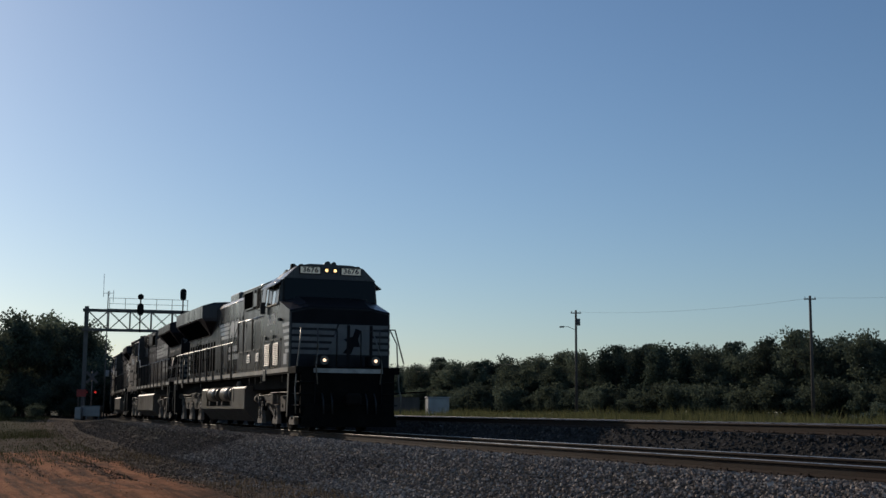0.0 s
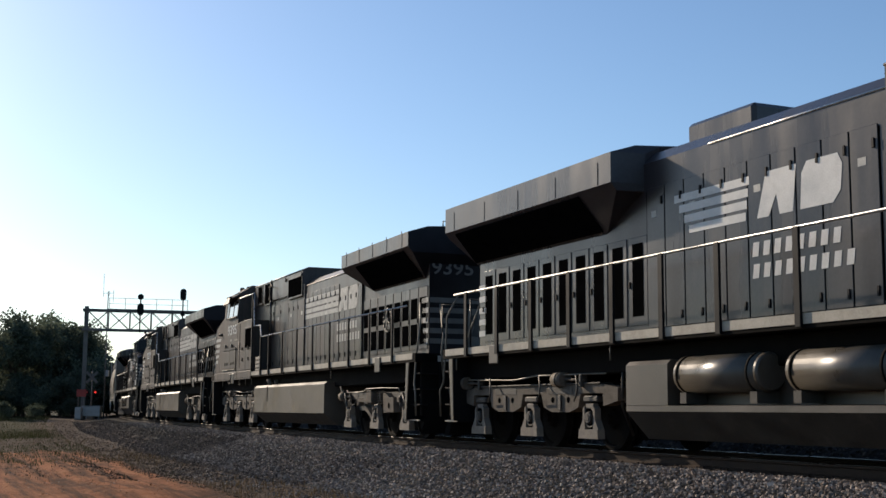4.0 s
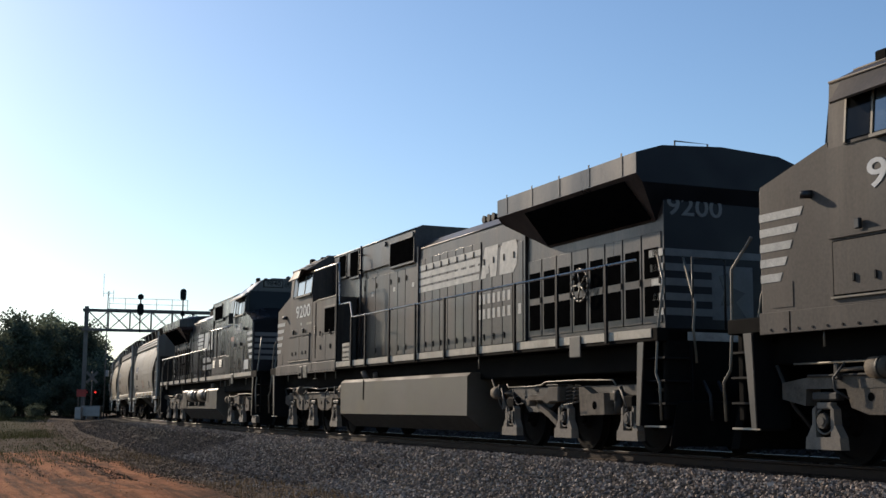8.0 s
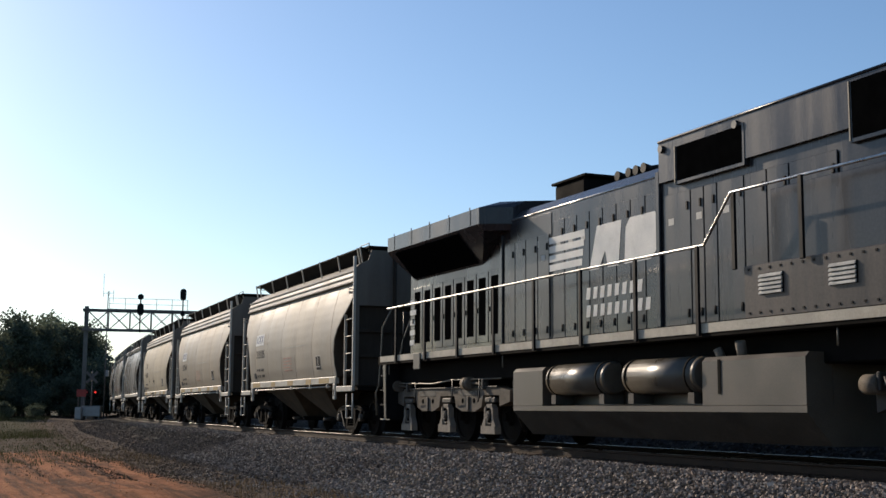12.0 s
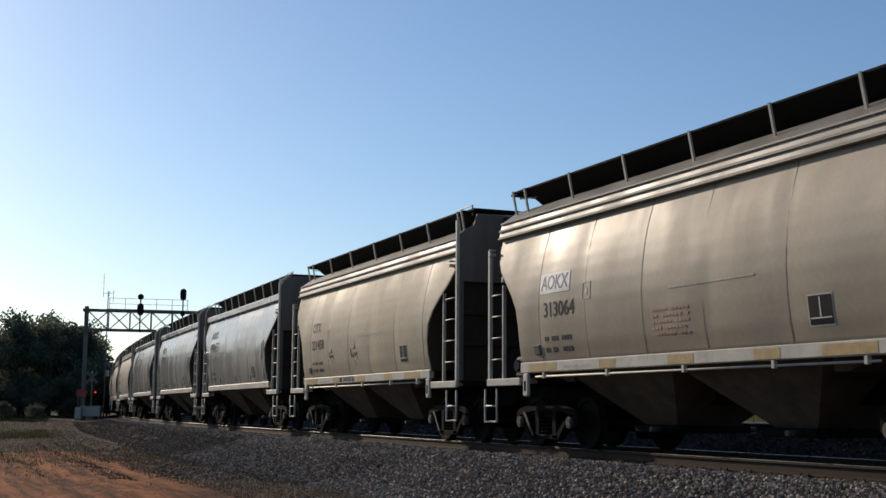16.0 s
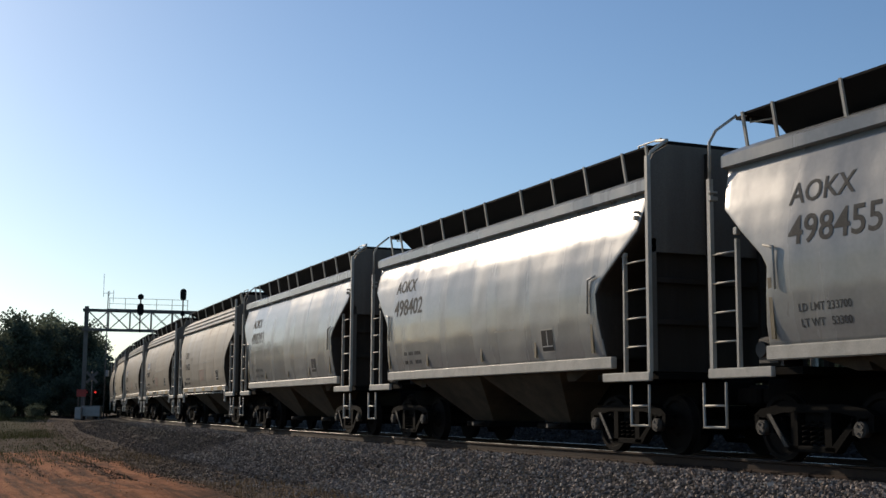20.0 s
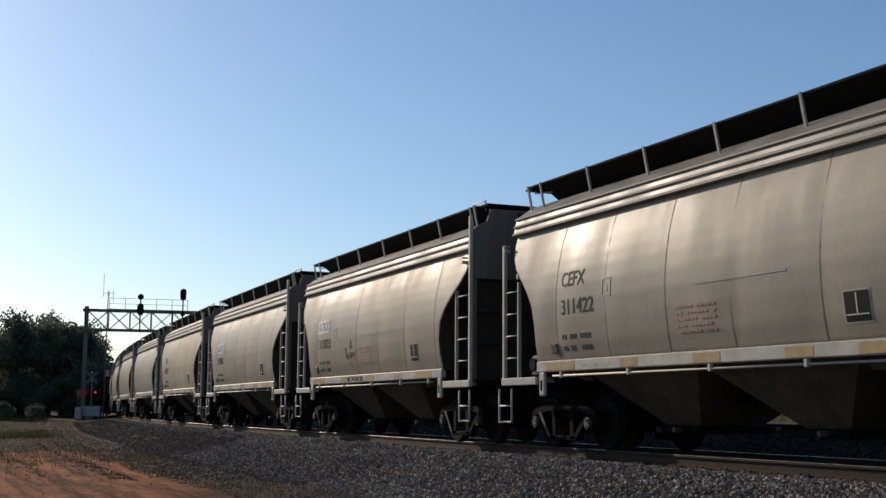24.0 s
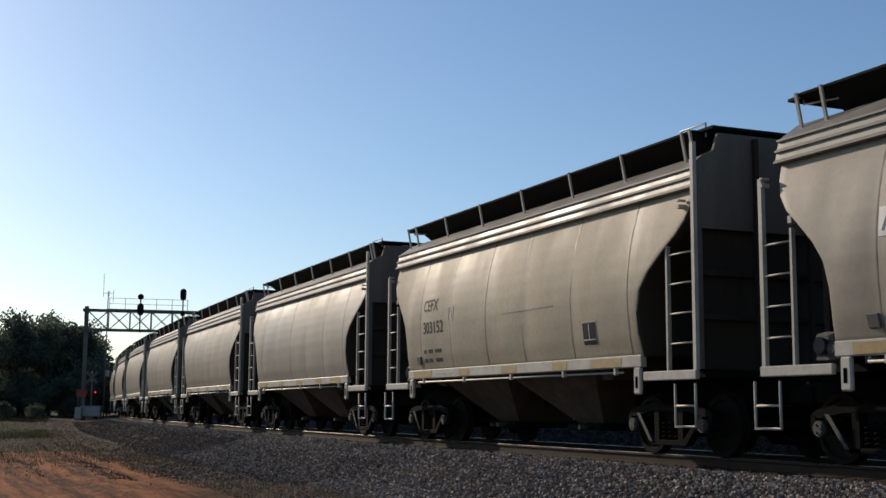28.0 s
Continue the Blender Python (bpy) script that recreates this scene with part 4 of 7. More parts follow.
for _row in CARS:
    _car, _src, _c, _kind, _mark, _num, _panel, _red = _row
    if _kind == "R" and _num not in ("313023", "221458"):      # the others have lost the writing on the sill
        for _ob in [o for o in _car.children_recursive if o.name.split(".")[0] in ("sill_writing", "sill_mark")]:
            bpy.data.objects.remove(_ob)
    if _num:
        stencils(_car, _kind == "R", _mark, _num, _panel, _red)
    if _num in ("221458", "303152"):
        for _ob in [o for o in _car.children if o.name.split(".")[0] == "body"]:
            _ob.data = _ob.data.copy()
            _ob.data.materials[0] = M_DULLBEIGE
    if _kind == "R":
        _car["label"] = R_LABEL % ("blue and black" if _panel else "black" if _num else "faint")
TRAIN = [(r[0], r[2], 4.68, False) for r in CARS]

# ---- diesel locomotives: +x is the cab end ----
def journal(tr, x, sg, cut):
    """A bearing in its pedestal: flared foot, two legs, ring and cap; cut: its upper half is hidden behind dark gear."""
    legs = G()
    legs.prism([(x - 0.30, 0.19), (x + 0.30, 0.19), (x + 0.285, 0.335), (x - 0.285, 0.335)], "y", sg * 1.16, sg * 1.29)
    for e in (-1, 1):
        legs.prism([(x + e * 0.285, 0.336), (x + e * 0.19, 0.48), (x + e * 0.18, 0.66), (x + e * 0.13, 0.70), (x + e * 0.125, 0.336)], "y", sg * 1.16, sg * 1.275)
    if not cut:
        legs.box(x - 0.124, x + 0.124, sg * 1.16, sg * 1.26, 0.66, 0.74, 0.01)
    jb = part("journal_box", legs, M_PLATE, tr, "pale dusty journal box")
    part("bearing_ring", G().cyl((x, sg * 1.20, 0.52), (x, sg * 1.245, 0.52), 0.175, 20), M_GRILLE, jb)
    turns = [(x + 0.15 * math.cos(a * math.pi / 8), sg * 1.25, 0.52 + 0.15 * math.sin(a * math.pi / 8)) for a in range(-9, 4)]
    part("retaining_ring", G().tube(turns, 0.014, 5), M_PLATE, jb)
    cap = G().cyl((x, sg * 1.246, 0.52), (x, sg * 1.30, 0.52), 0.10, 16, 0.085).cyl((x, sg * 1.30, 0.52), (x, sg * 1.31, 0.52), 0.05, 12)
    part("bearing_cap", cap, M_FRAME2, jb, "oily bearing cap")
    if cut:
        part("cover", G().box(x - 0.10, x + 0.20, sg * 1.10, sg * 1.245, 0.56, 0.86, 0.03), M_FRAME, jb)
        part("wear_plate", G().box(x - 0.17, x - 0.10, sg * 1.276, sg * 1.30, 0.40, 0.62, 0.01), M_FRAME2, jb)


def engine_truck(eng, xc, braced):
    """A three-axle truck. braced: an arm and a brace run from the inner to the middle axle, a hollow block beyond."""
    k = 1 if xc > 0 else -1
    tr = part("truck", G().box(xc - 2.6, xc + 2.6, -0.62, 0.62, 0.18, 1.15, 0.05), M_FRAME, eng, "dusty three-axle truck")
    for ax in (-2.0, 0.0, 2.0):
        ws = part("wheelset", W_ENGINE, None, tr)
        ws.location = (xc + ax, 0, 0.50)

    def at(*pts):
        return [(xc + k * a, b) for a, b in pts]

    for sg in (-1, 1):
        y = sg * 1.0
        if braced:
            dark = G().prism(at((-2.7, 0.62), (-2.7, 0.95), (-2.2, 1.02), (2.3, 1.02), (2.75, 0.92), (2.75, 0.66), (1.7, 0.58), (0.5, 0.58), (0.2, 0.78), (-0.5, 0.78), (-0.9, 0.60), (-1.6, 0.60), (-1.8, 0.78), (-2.2, 0.78)), "y", y, sg * 1.10)
            fr = part("side_frame", dark, M_FRAME2, tr, "oily dark side frame")
            part("swing_arm", G().prism(at((-1.30, 0.80), (-1.30, 0.88), (-1.16, 0.865), (-0.72, 0.865), (-0.52, 0.97), (-0.40, 1.0), (-0.40, 0.80), (-0.62, 0.74), (-0.80, 0.80)), "y", sg * 1.11, sg * 1.26), M_SIDEFRAME, tr, "pale cast swing arm")
            part("brace", G().prism(at((-1.08, 0.68), (-1.02, 0.74), (-0.62, 0.60), (-0.34, 0.46), (-0.36, 0.37), (-0.62, 0.50)), "y", sg * 1.11, sg * 1.22), M_SIDEFRAME, tr)
            part("arm_pin", G().box(*sorted((xc - k * 1.36, xc - k * 1.24)), sg * 1.12, sg * 1.27, 0.70, 0.80, 0.015), M_SIDEFRAME, tr)
            box = part("equaliser_box", G().box(*sorted((xc - k * 0.40, xc - k * 0.02)), sg * 1.11, sg * 1.36, 0.76, 1.03, 0.025), M_SIDEFRAME, tr, "pale square casting over the axle")
            part("box_lid", G().box(*sorted((xc - k * 0.41, xc - k * 0.01)), sg * 1.10, sg * 1.37, 1.031, 1.055, 0.006), M_FRAME2, box)
            for e in (0.10, 0.34):
                coil = [(xc + k * e + 0.06 * math.cos(i * 0.9), sg * 1.20 + 0.06 * math.sin(i * 0.9), 0.74 + i * 0.0085) for i in range(36)]
                part("spring", G().tube(coil, 0.014, 4), M_SIDEFRAME, tr)
            part("column", G().prism(at((0.50, 0.55), (0.46, 1.0), (0.62, 1.0), (0.90, 0.88), (0.90, 0.57)), "y", sg * 1.101, sg * 1.24), M_SIDEFRAME, tr)
            blk = part("frame_block", G().prism(at((0.88, 0.56), (0.90, 0.88), (1.40, 0.90), (1.42, 0.57)), "y", sg * 1.11, sg * 1.33), M_SIDEFRAME, tr, "pale hollow frame block")
            part("frame_hole", G().cyl((xc + k * 1.12, sg * 1.3305, 0.71), (xc + k * 1.12, sg * 1.334, 0.71), 0.065, 14), M_GRILLE, blk)
            part("damper", G().cyl((xc + k * 1.62, sg * 1.18, 0.58), (xc + k * 1.56, sg * 1.18, 0.93), 0.075, 12), M_FRAME2, tr)
            part("link_plate", G().box(*sorted((xc + k * 1.50, xc + k * 1.66)), sg * 1.26, sg * 1.29, 0.78, 0.90, 0.01), M_SIDEFRAME, tr)
            part("strut", G().tube([(xc + k * 1.72, sg * 1.22, 0.98), (xc + k * 1.98, sg * 1.22, 0.60)], 0.035, 6), M_FRAME2, tr)
            for a in (-2.62, 2.48):
                c = G().cyl((xc + k * a - 0.13, sg * 1.2, 0.94), (xc + k * a + 0.13, sg * 1.2, 0.94), 0.115, 16).cyl((xc + k * a + k * 0.13, sg * 1.2, 0.94), (xc + k * a + k * 0.55, sg * 1.2, 0.92), 0.028, 6)
                cyl = part("brake_cylinder", c, M_SIDEFRAME, tr, "dusty round brake cylinder")
                part("clevis", G().box(xc + k * a + k * 0.14 - 0.03, xc + k * a + k * 0.14 + 0.03, sg * 1.14, sg * 1.28, 0.86, 1.08, 0.015), M_FRAME2, cyl)
            part("brake_lever", G().tube([(xc - k * 2.40, sg * 1.24, 1.02), (xc - k * 2.30, sg * 1.24, 0.80), (xc - k * 2.18, sg * 1.22, 0.62)], 0.026, 6), M_FRAME2, tr)
            part("brake_pipe", G().tube([(xc + k * a, sg * 1.28, b) for a, b in ((-2.1, 1.09), (-2.05, 1.03), (-1.2, 1.03), (-0.75, 1.05), (-0.62, 1.10), (0.6, 1.11), (1.6, 1.09), (1.7, 1.0))], 0.013, 6), M_GRABRAIL, tr)
            part("hose", G().tube([(xc + k * a, sg * 1.31, b) for a, b in ((-1.8, 1.0), (-1.78, 0.86), (-1.62, 0.72), (-1.40, 0.74), (-1.30, 0.86))], 0.012, 6), M_FRAME2, tr)
            part("sensor_cable", G().tube([(xc + k * a, sg * 1.33, b) for a, b in ((-0.02, 0.56), (0.12, 0.72), (0.42, 0.74), (0.5, 1.0))], 0.009, 5), M_GRABRAIL, tr)
        else:
            f = G().prism([(xc - 2.78, 0.78), (xc - 2.78, 0.98), (xc - 2.3, 1.04), (xc + 2.3, 1.04), (xc + 2.78, 0.98), (xc + 2.78, 0.78), (xc + 2.36, 0.70), (xc + 2.34, 0.90), (xc + 1.66, 0.90), (xc + 1.58, 0.68), (xc + 1.3, 0.60), (xc + 0.7, 0.60), (xc + 0.42, 0.68),
                           (xc + 0.34, 0.90), (xc - 0.34, 0.90), (xc - 0.42, 0.68), (xc - 0.7, 0.60), (xc - 1.3, 0.60), (xc - 1.58, 0.68), (xc - 1.66, 0.90), (xc - 2.34, 0.90), (xc - 2.36, 0.70)], "y", y, sg * 1.22)
            fr = part("side_frame", f, M_SIDEFRAME, tr, "dusty cast side frame")
            part("frame_top", G().box(xc - 2.3, xc + 2.3, sg * 1.0, sg * 1.25, 1.041, 1.07, 0.01), M_FRAME2, fr)
            for e in (-1, 1):
                for a in (0.74, 1.26):
                    part("frame_hole", G().cyl((xc + e * a, sg * 1.2205, 0.80), (xc + e * a, sg * 1.224, 0.80), 0.05, 12), M_GRILLE, fr)
                part("frame_rib", G().box(xc + e - 0.05, xc + e + 0.05, sg * 1.2205, sg * 1.25, 0.62, 0.88, 0.006), M_FRAME2, fr)
                part("pocket", G().box(xc + e * 1.0 - 0.42, xc + e * 1.0 + 0.42, sg * 1.2205, sg * 1.226, 0.90, 1.02, 0.004), M_TRUCK, fr)
            for a in (-2.72, 1.05):
                c = G().cyl((xc + a - 0.16, sg * 1.24, 1.13), (xc + a + 0.16, sg * 1.24, 1.13), 0.12, 16).cyl((xc + a + 0.16, sg * 1.24, 1.13), (xc + a + 0.75, sg * 1.24, 1.11), 0.026, 6).cyl((xc + a - 0.16, sg * 1.24, 1.13), (xc + a - 0.24, sg * 1.24, 1.13), 0.06, 10)
                cyl = part("brake_cylinder", c, M_SIDEFRAME, tr, "dusty round brake cylinder")
                part("clevis", G().box(xc + a + 0.66, xc + a + 0.74, sg * 1.16, sg * 1.29, 1.0, 1.2, 0.015), M_FRAME2, cyl)
                part("band", G().cyl((xc + a - 0.04, sg * 1.24, 1.13), (xc + a + 0.0, sg * 1.24, 1.13), 0.128, 16), M_FRAME2, cyl)
            part("brake_pipe", G().tube([(xc - 2.5, sg * 1.26, 1.19), (xc - 0.6, sg * 1.27, 1.15), (xc + 0.3, sg * 1.27, 1.21), (xc + 2.5, sg * 1.26, 1.2)], 0.015, 6), M_GRABRAIL, tr)
            for a in (-1.55, 0.35, 1.6):
                part("hose", G().tube([(xc + a, sg * 1.27, 1.2), (xc + a + 0.14, sg * 1.33, 1.02), (xc + a + 0.12, sg * 1.33, 0.88), (xc + a - 0.05, sg * 1.28, 0.78)], 0.014, 6), M_CABLE, tr)
            for a in (-2.0, 0.0, 2.0):
                part("pedestal_cap", G().box(xc + a - 0.22, xc + a + 0.22, sg * 1.12, sg * 1.25, 0.76, 0.86, 0.02), M_FRAME2, tr)
        for a in (-2.0, 0.0, 2.0):
            journal(tr, xc + a, sg, braced and a * k != 0)
        part("sand_pipe", G().tube([(xc + 2.9, sg * 1.2, 1.2), (xc + 2.72, sg * 1.1, 0.7), (xc + 2.55, sg * 0.8, 0.25)], 0.025, 6), M_FRAME2, tr)
    return tr


M_TANKDARK = shader("louvre_paint", (0.045, 0.043, 0.038), 0.45, var=0.25, scale=2, bump=0.03)
M_SIDEFRAME = shader("dusty_truck_frame", (0.135, 0.113, 0.088), 0.75, var=0.35, scale=3, bump=0.25, dirt=(0.04, 0.034, 0.027), dirt_amt=0.35, spec=0.15)
# the white striping again, darkened for the unlit nose and hood ends
M_SHADEDWHITE = shader("shaded_end_striping", (0.165, 0.16, 0.15), 0.55, var=0.2, scale=3, bump=0.0, dirt=(0.15, 0.14, 0.12), dirt_amt=0.3, spec=0.2)
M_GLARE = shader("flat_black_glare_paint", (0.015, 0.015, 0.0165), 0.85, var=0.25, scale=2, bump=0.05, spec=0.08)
# engine paint with the shade of nose fronts and hood ends in its colour
M_ENDSHADE = shader("shaded_end_paint", (0.013, 0.0125, 0.015), 0.45, var=0.3, scale=2, bump=0.03, spec=0.2)
M_DIM = shader("unlit_number_glass", (0.12, 0.117, 0.10), 0.5, var=0.2, bump=0.0)
M_FRESH = shader("clean_engine_paint", (0.034, 0.0300, 0.0318), 0.28, var=0.25, scale=1.0, grain=20, bump=0.03, dirt=(0.060, 0.050, 0.044), dirt_amt=0.28, streak=True, spec=0.42, dents=0.10)


def on_side(sg, x, y, z):
    """The pose of something flat on a side: x to the cab end."""
    return Matrix.Translation((x, sg * y, z)) @ (Matrix.Identity(4) if sg < 0 else Matrix.Rotation(math.pi, 4, "Z"))


def louvre(parent, x0, x1, sg, y, z0, z1, mat, slats=9, name="louvre"):
    fr = part(name, G().box(x0, x1, sg * (y - 0.02), sg * (y + 0.006), z0, z1, 0.004), M_GRILLE, parent)
    n = slats
    for i in range(n):
        z = z0 + (z1 - z0) * (i + 0.5) / n
        h = (z1 - z0) / n * 0.42
        part("slat", G().prism([(sg * (y + 0.006), z + h), (sg * (y + 0.028), z - h * 0.2), (sg * (y + 0.028), z - h), (sg * (y + 0.006), z - h * 0.6)], "x", x0 + 0.01, x1 - 0.01), mat, fr)


def panel_doors(eng, xs, sg, y, z0, z1, mat):
    """A row of hood doors, proud of the hood, with hinges and latches."""
    lo, hi = min(xs), max(xs)
    part("door_joint", G().box(lo - 0.012, hi + 0.012, sg * (y - 0.01), sg * (y + 0.006), z0 + 0.04, z1 - 0.03), M_GRILLE, eng)
    xs = sorted(xs)
    for a, b in zip(xs, xs[1:]):
        d = part("hood_door", G().box(a + 0.013, b - 0.013, sg * (y - 0.01), sg * (y + 0.016), z0, z1, 0.005), mat, eng)
        part("latch", G().box(b - 0.10, b - 0.06, sg * (y + 0.0165), sg * (y + 0.034), z0 + 0.10, z0 + 0.22, 0.004), M_SIGNAL, d)
        part("latch", G().box(b - 0.10, b - 0.06, sg * (y + 0.0165), sg * (y + 0.034), z1 - 0.28, z1 - 0.16, 0.004), M_SIGNAL, d)
        if abs(a * 7.3 % 1) > 0.55:
            part("notice", G().box(a + 0.14, a + 0.28, sg * (y + 0.0165), sg * (y + 0.019), z1 - 0.46, z1 - 0.36), M_OLDWHITE, d)


def stripes(eng, sg, x0, x1, y, mat, z_top, slant, n=5):
    for i in range(n):
        z = z_top - i * 0.19
        a = x1 + slant * i
        pr = [(x0, z), (x0, z - 0.10), (a + slant * 0.5, z - 0.10), (a, z)]
        part("stripe", G().prism(pr, "y", sg * y, sg * (y + 0.005)), mat, eng)


def railing(eng, sg, pts, stan, mat, stan_mat, foot=1.62, wide=0.03):
    g = G()
    g.tube([(x, sg * 1.50, z) for x, z in pts], 0.021, 6)
    rl = part("handrail", g, M_HANDRAIL, eng, "thin steel handrail")
    for x in stan:
        z = table(x, sorted(pts))
        part("stanchion", G().box(x - wide, x + wide, sg * 1.515, sg * 1.555, foot, z, 0.006), stan_mat, rl)


def end_steps(eng, e, x_in, x_out, y, mat):
    """Step well at a corner: side plates and four treads with a bright lip."""
    for sg in (-1, 1):
        st = part("step_well", G().box(x_in - 0.02, x_in + 0.02, sg * 0.95, sg * 1.5, 0.42, 1.60).box(x_in, x_out, sg * 0.95, sg * 0.97, 0.42, 1.60), M_SIGNAL, eng)
        pr = [(x_in, 1.6), (x_in + e * 0.16, 1.6), (x_in + e * 0.03, 0.42), (x_in - e * 0.06, 0.42)]
        part("step_plate", G().prism(pr, "y", sg * 1.5, sg * 1.52), M_TANK, st)
        for i in range(4):
            z = 0.42 + i * 0.32
            tread = part("tread", G().box(x_in, x_out, sg * 1.0, sg * 1.40, z - 0.03, z, 0.005), M_WALKWAY, st)
            part("tread_lip", G().box(x_in, x_out, sg * 1.401, sg * 1.42, z - 0.02, z + 0.005), M_SILL if i == 0 else M_SIGNAL, tread)
        gx = x_out + e * 0.02
        gr = G().tube([(gx, sg * 1.50, 0.5), (gx, sg * 1.52, 1.0), (gx - e * 0.12, sg * 1.50, 1.15), (gx - e * 0.12, sg * 1.46, 1.75), (gx - e * 0.05, sg * 1.40, 2.45), (gx - e * 0.35, sg * 1.3, 2.85)], 0.02, 6)
        part("grab_rail", gr, M_GRABRAIL, eng, "bent steel grab rail")
        gr = G().tube([(gx, sg * 0.9, 1.3), (gx, sg * 0.95, 1.8), (gx - e * 0.02, sg * 0.9, 2.15), (gx - e * 0.45, sg * 0.8, 2.85)], 0.02, 6)
        part("grab_rail", gr, M_GRABRAIL, eng, "bent steel grab rail")


def end_gear(eng, e, lead):
    """Pilot plate, coupler, hoses and plough at one end."""
    x = e * 10.45
    pl = part("pilot", G().box(x - e * 0.12, x, -1.35, 1.35, 0.5, 1.78, 0.02), M_FRAME, eng)
    pr = [(-1.4, 0.14), (1.4, 0.14), (1.25, 0.75), (-1.25, 0.75)]
    part("plough", G().loft([[(x + e * (0.25 if abs(a) < 1 else 0.12), a, b) for a, b in pr], [(x + e * 0.02, a * 0.96, b + 0.02) for a, b in pr]], smooth=False), M_FRAME, pl)
    part("coupler", G().box(x, x + e * 0.42, -0.12, 0.12, 0.78, 1.0, 0.02).box(x + e * 0.42, x + e * 0.68, -0.2, 0.2, 0.72, 1.06, 0.06), M_WHEEL, eng)
    for y in (-0.75, -0.5, 0.5, 0.75):
        part("air_hose", G().tube([(x, y, 1.05), (x + e * 0.16, y, 0.85), (x + e * 0.2, y, 0.5)], 0.025, 6), M_CABLE, eng)
    for sg in (-1, 1):
        part("end_railing", G().tube([(x, sg * 0.9, 1.79), (x, sg * 0.9, 2.8), (x, sg * 0.35, 2.8), (x, sg * 0.35, 1.79)], 0.018, 6), M_RAILING, eng)
    part("end_band", G().box(x + e * 0.001, x + e * 0.006, -1.0, 1.0, 1.62, 1.74), M_OLDWHITE, eng)


def locomotive(number, label, paint, nose, cabmat, lead, modern, worn):
    """number on its sides; nose: where the nose ends; modern: long radiator wings and tall sun shades."""
    eng = thing("locomotive", label, "locomotive", "diesel locomotives of the train")
    white = M_OLDWHITE if worn else M_WHITE
    cab_r, wind = 5.95, (8.32 if modern else 8.5)                     # cab's rear wall, foot of the windscreen
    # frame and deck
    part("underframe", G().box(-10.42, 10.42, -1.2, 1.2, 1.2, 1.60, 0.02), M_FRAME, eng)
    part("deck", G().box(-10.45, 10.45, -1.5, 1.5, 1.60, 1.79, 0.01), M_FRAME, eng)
    for sg in (-1, 1):
        part("sill_stripe", G().box(-10.3, nose if not worn else nose - 0.05, sg * 1.501, sg * 1.512, 1.66, 1.785), M_SILL, eng, "pale dusty sill stripe")
    # hood
    hy, rear = 0.95, (-9.80 if worn else -9.9)
    edge, ridge = (4.38, 4.57) if modern else (4.14, 4.33)
    hood = [(hy, 1.79), (hy, edge), (hy - 0.2, ridge), (0.3, ridge + 0.05), (-0.3, ridge + 0.05), (-hy + 0.2, ridge), (-hy, edge), (-hy, 1.79)]
    part("hood", G().prism(hood, "x", rear, cab_r - 0.002), paint, eng)
    # cab
    rz = 4.84
    eave, fore = (4.46, 0.12) if worn else (4.36, 0.0)
    rake = 0.06 if worn else 0.14                             # how far the top of the windscreen stands forward
    sect = [(1.49, 1.79), (1.49, 3.66), (1.43, eave), (1.04, rz - 0.06), (0.6, rz), (-0.6, rz), (-1.04, rz - 0.06), (-1.43, eave), (-1.49, 3.66), (-1.49, 1.79)]
    if modern:
        part("cab", G().loft([[(cab_r, a, b - (0.13 if b > 4.5 else 0.0)) for a, b in sect], [(wind, a, b) for a, b in sect]], smooth=False), cabmat, eng)
    else:                                                     # on the left a recess behind the upper cab
        part("cab", G().loft([[(6.34, a, b - (0.08 if b > 4.5 else 0.0)) for a, b in sect], [(wind, a, b - (fore if b > 4.5 else 0.0)) for a, b in sect]], smooth=False), cabmat, eng)
        part("cab_rear", G().prism([(0.94, 1.79), (0.94, 4.56), (0.6, 4.70), (-0.6, 4.72), (-1.04, 4.66), (-1.43, 4.36), (-1.49, 3.66), (-1.49, 1.79)], "x", cab_r, 6.339), paint, eng)
        part("cab_base", G().box(cab_r, 6.339, 0.941, 1.485, 1.79, 3.45, 0.01), cabmat, eng)
        part("door_joint", G().box(6.0, 6.05, 1.4855, 1.492, 1.95, 3.4), M_GRILLE, eng)
    nz = G()
    sides = [(1.49, 1.79), (1.49, 3.40), (0.9, 3.52), (-0.9, 3.52), (-1.49, 3.40), (-1.49, 1.79)]
    back = [(1.49, 1.79), (1.49, 3.74), (0.95, 3.93), (-0.95, 3.93), (-1.49, 3.74), (-1.49, 1.79)]
    nz.loft([[(wind + 0.001, a, b) for a, b in back], [(nose - 0.05, a, b) for a, b in sides], [(nose, a * 0.98, b - (0.06 if b > 2 else 0)) for a, b in sides]], smooth=False)
    nm = nz.mesh("nose", cabmat)
    nm.materials.append(M_GLARE)
    for poly in nm.polygons:
        if poly.normal.z > 0.3 and abs(poly.normal.y) < 0.25:
            poly.material_index = 1
    part("nose", nm, None, eng)
    part("glare_panel", G().prism([(-1.44, 3.03), (1.44, 3.03), (1.44, 3.335), (0.88, 3.455), (-0.88, 3.455), (-1.44, 3.335)], "x", nose + 0.0005, nose + 0.004), M_GLARE, eng, "flat black glare panel")
    # windscreen and its brow with number boards
    ws = G().prism([(wind, 3.74), (wind + 0.16, 3.77), (wind + rake - 0.02, 4.44), (wind, 4.44)], "y", -1.38, 1.38)
    part("windscreen", ws, M_GLASSDARK, eng, "dark raked windscreen")
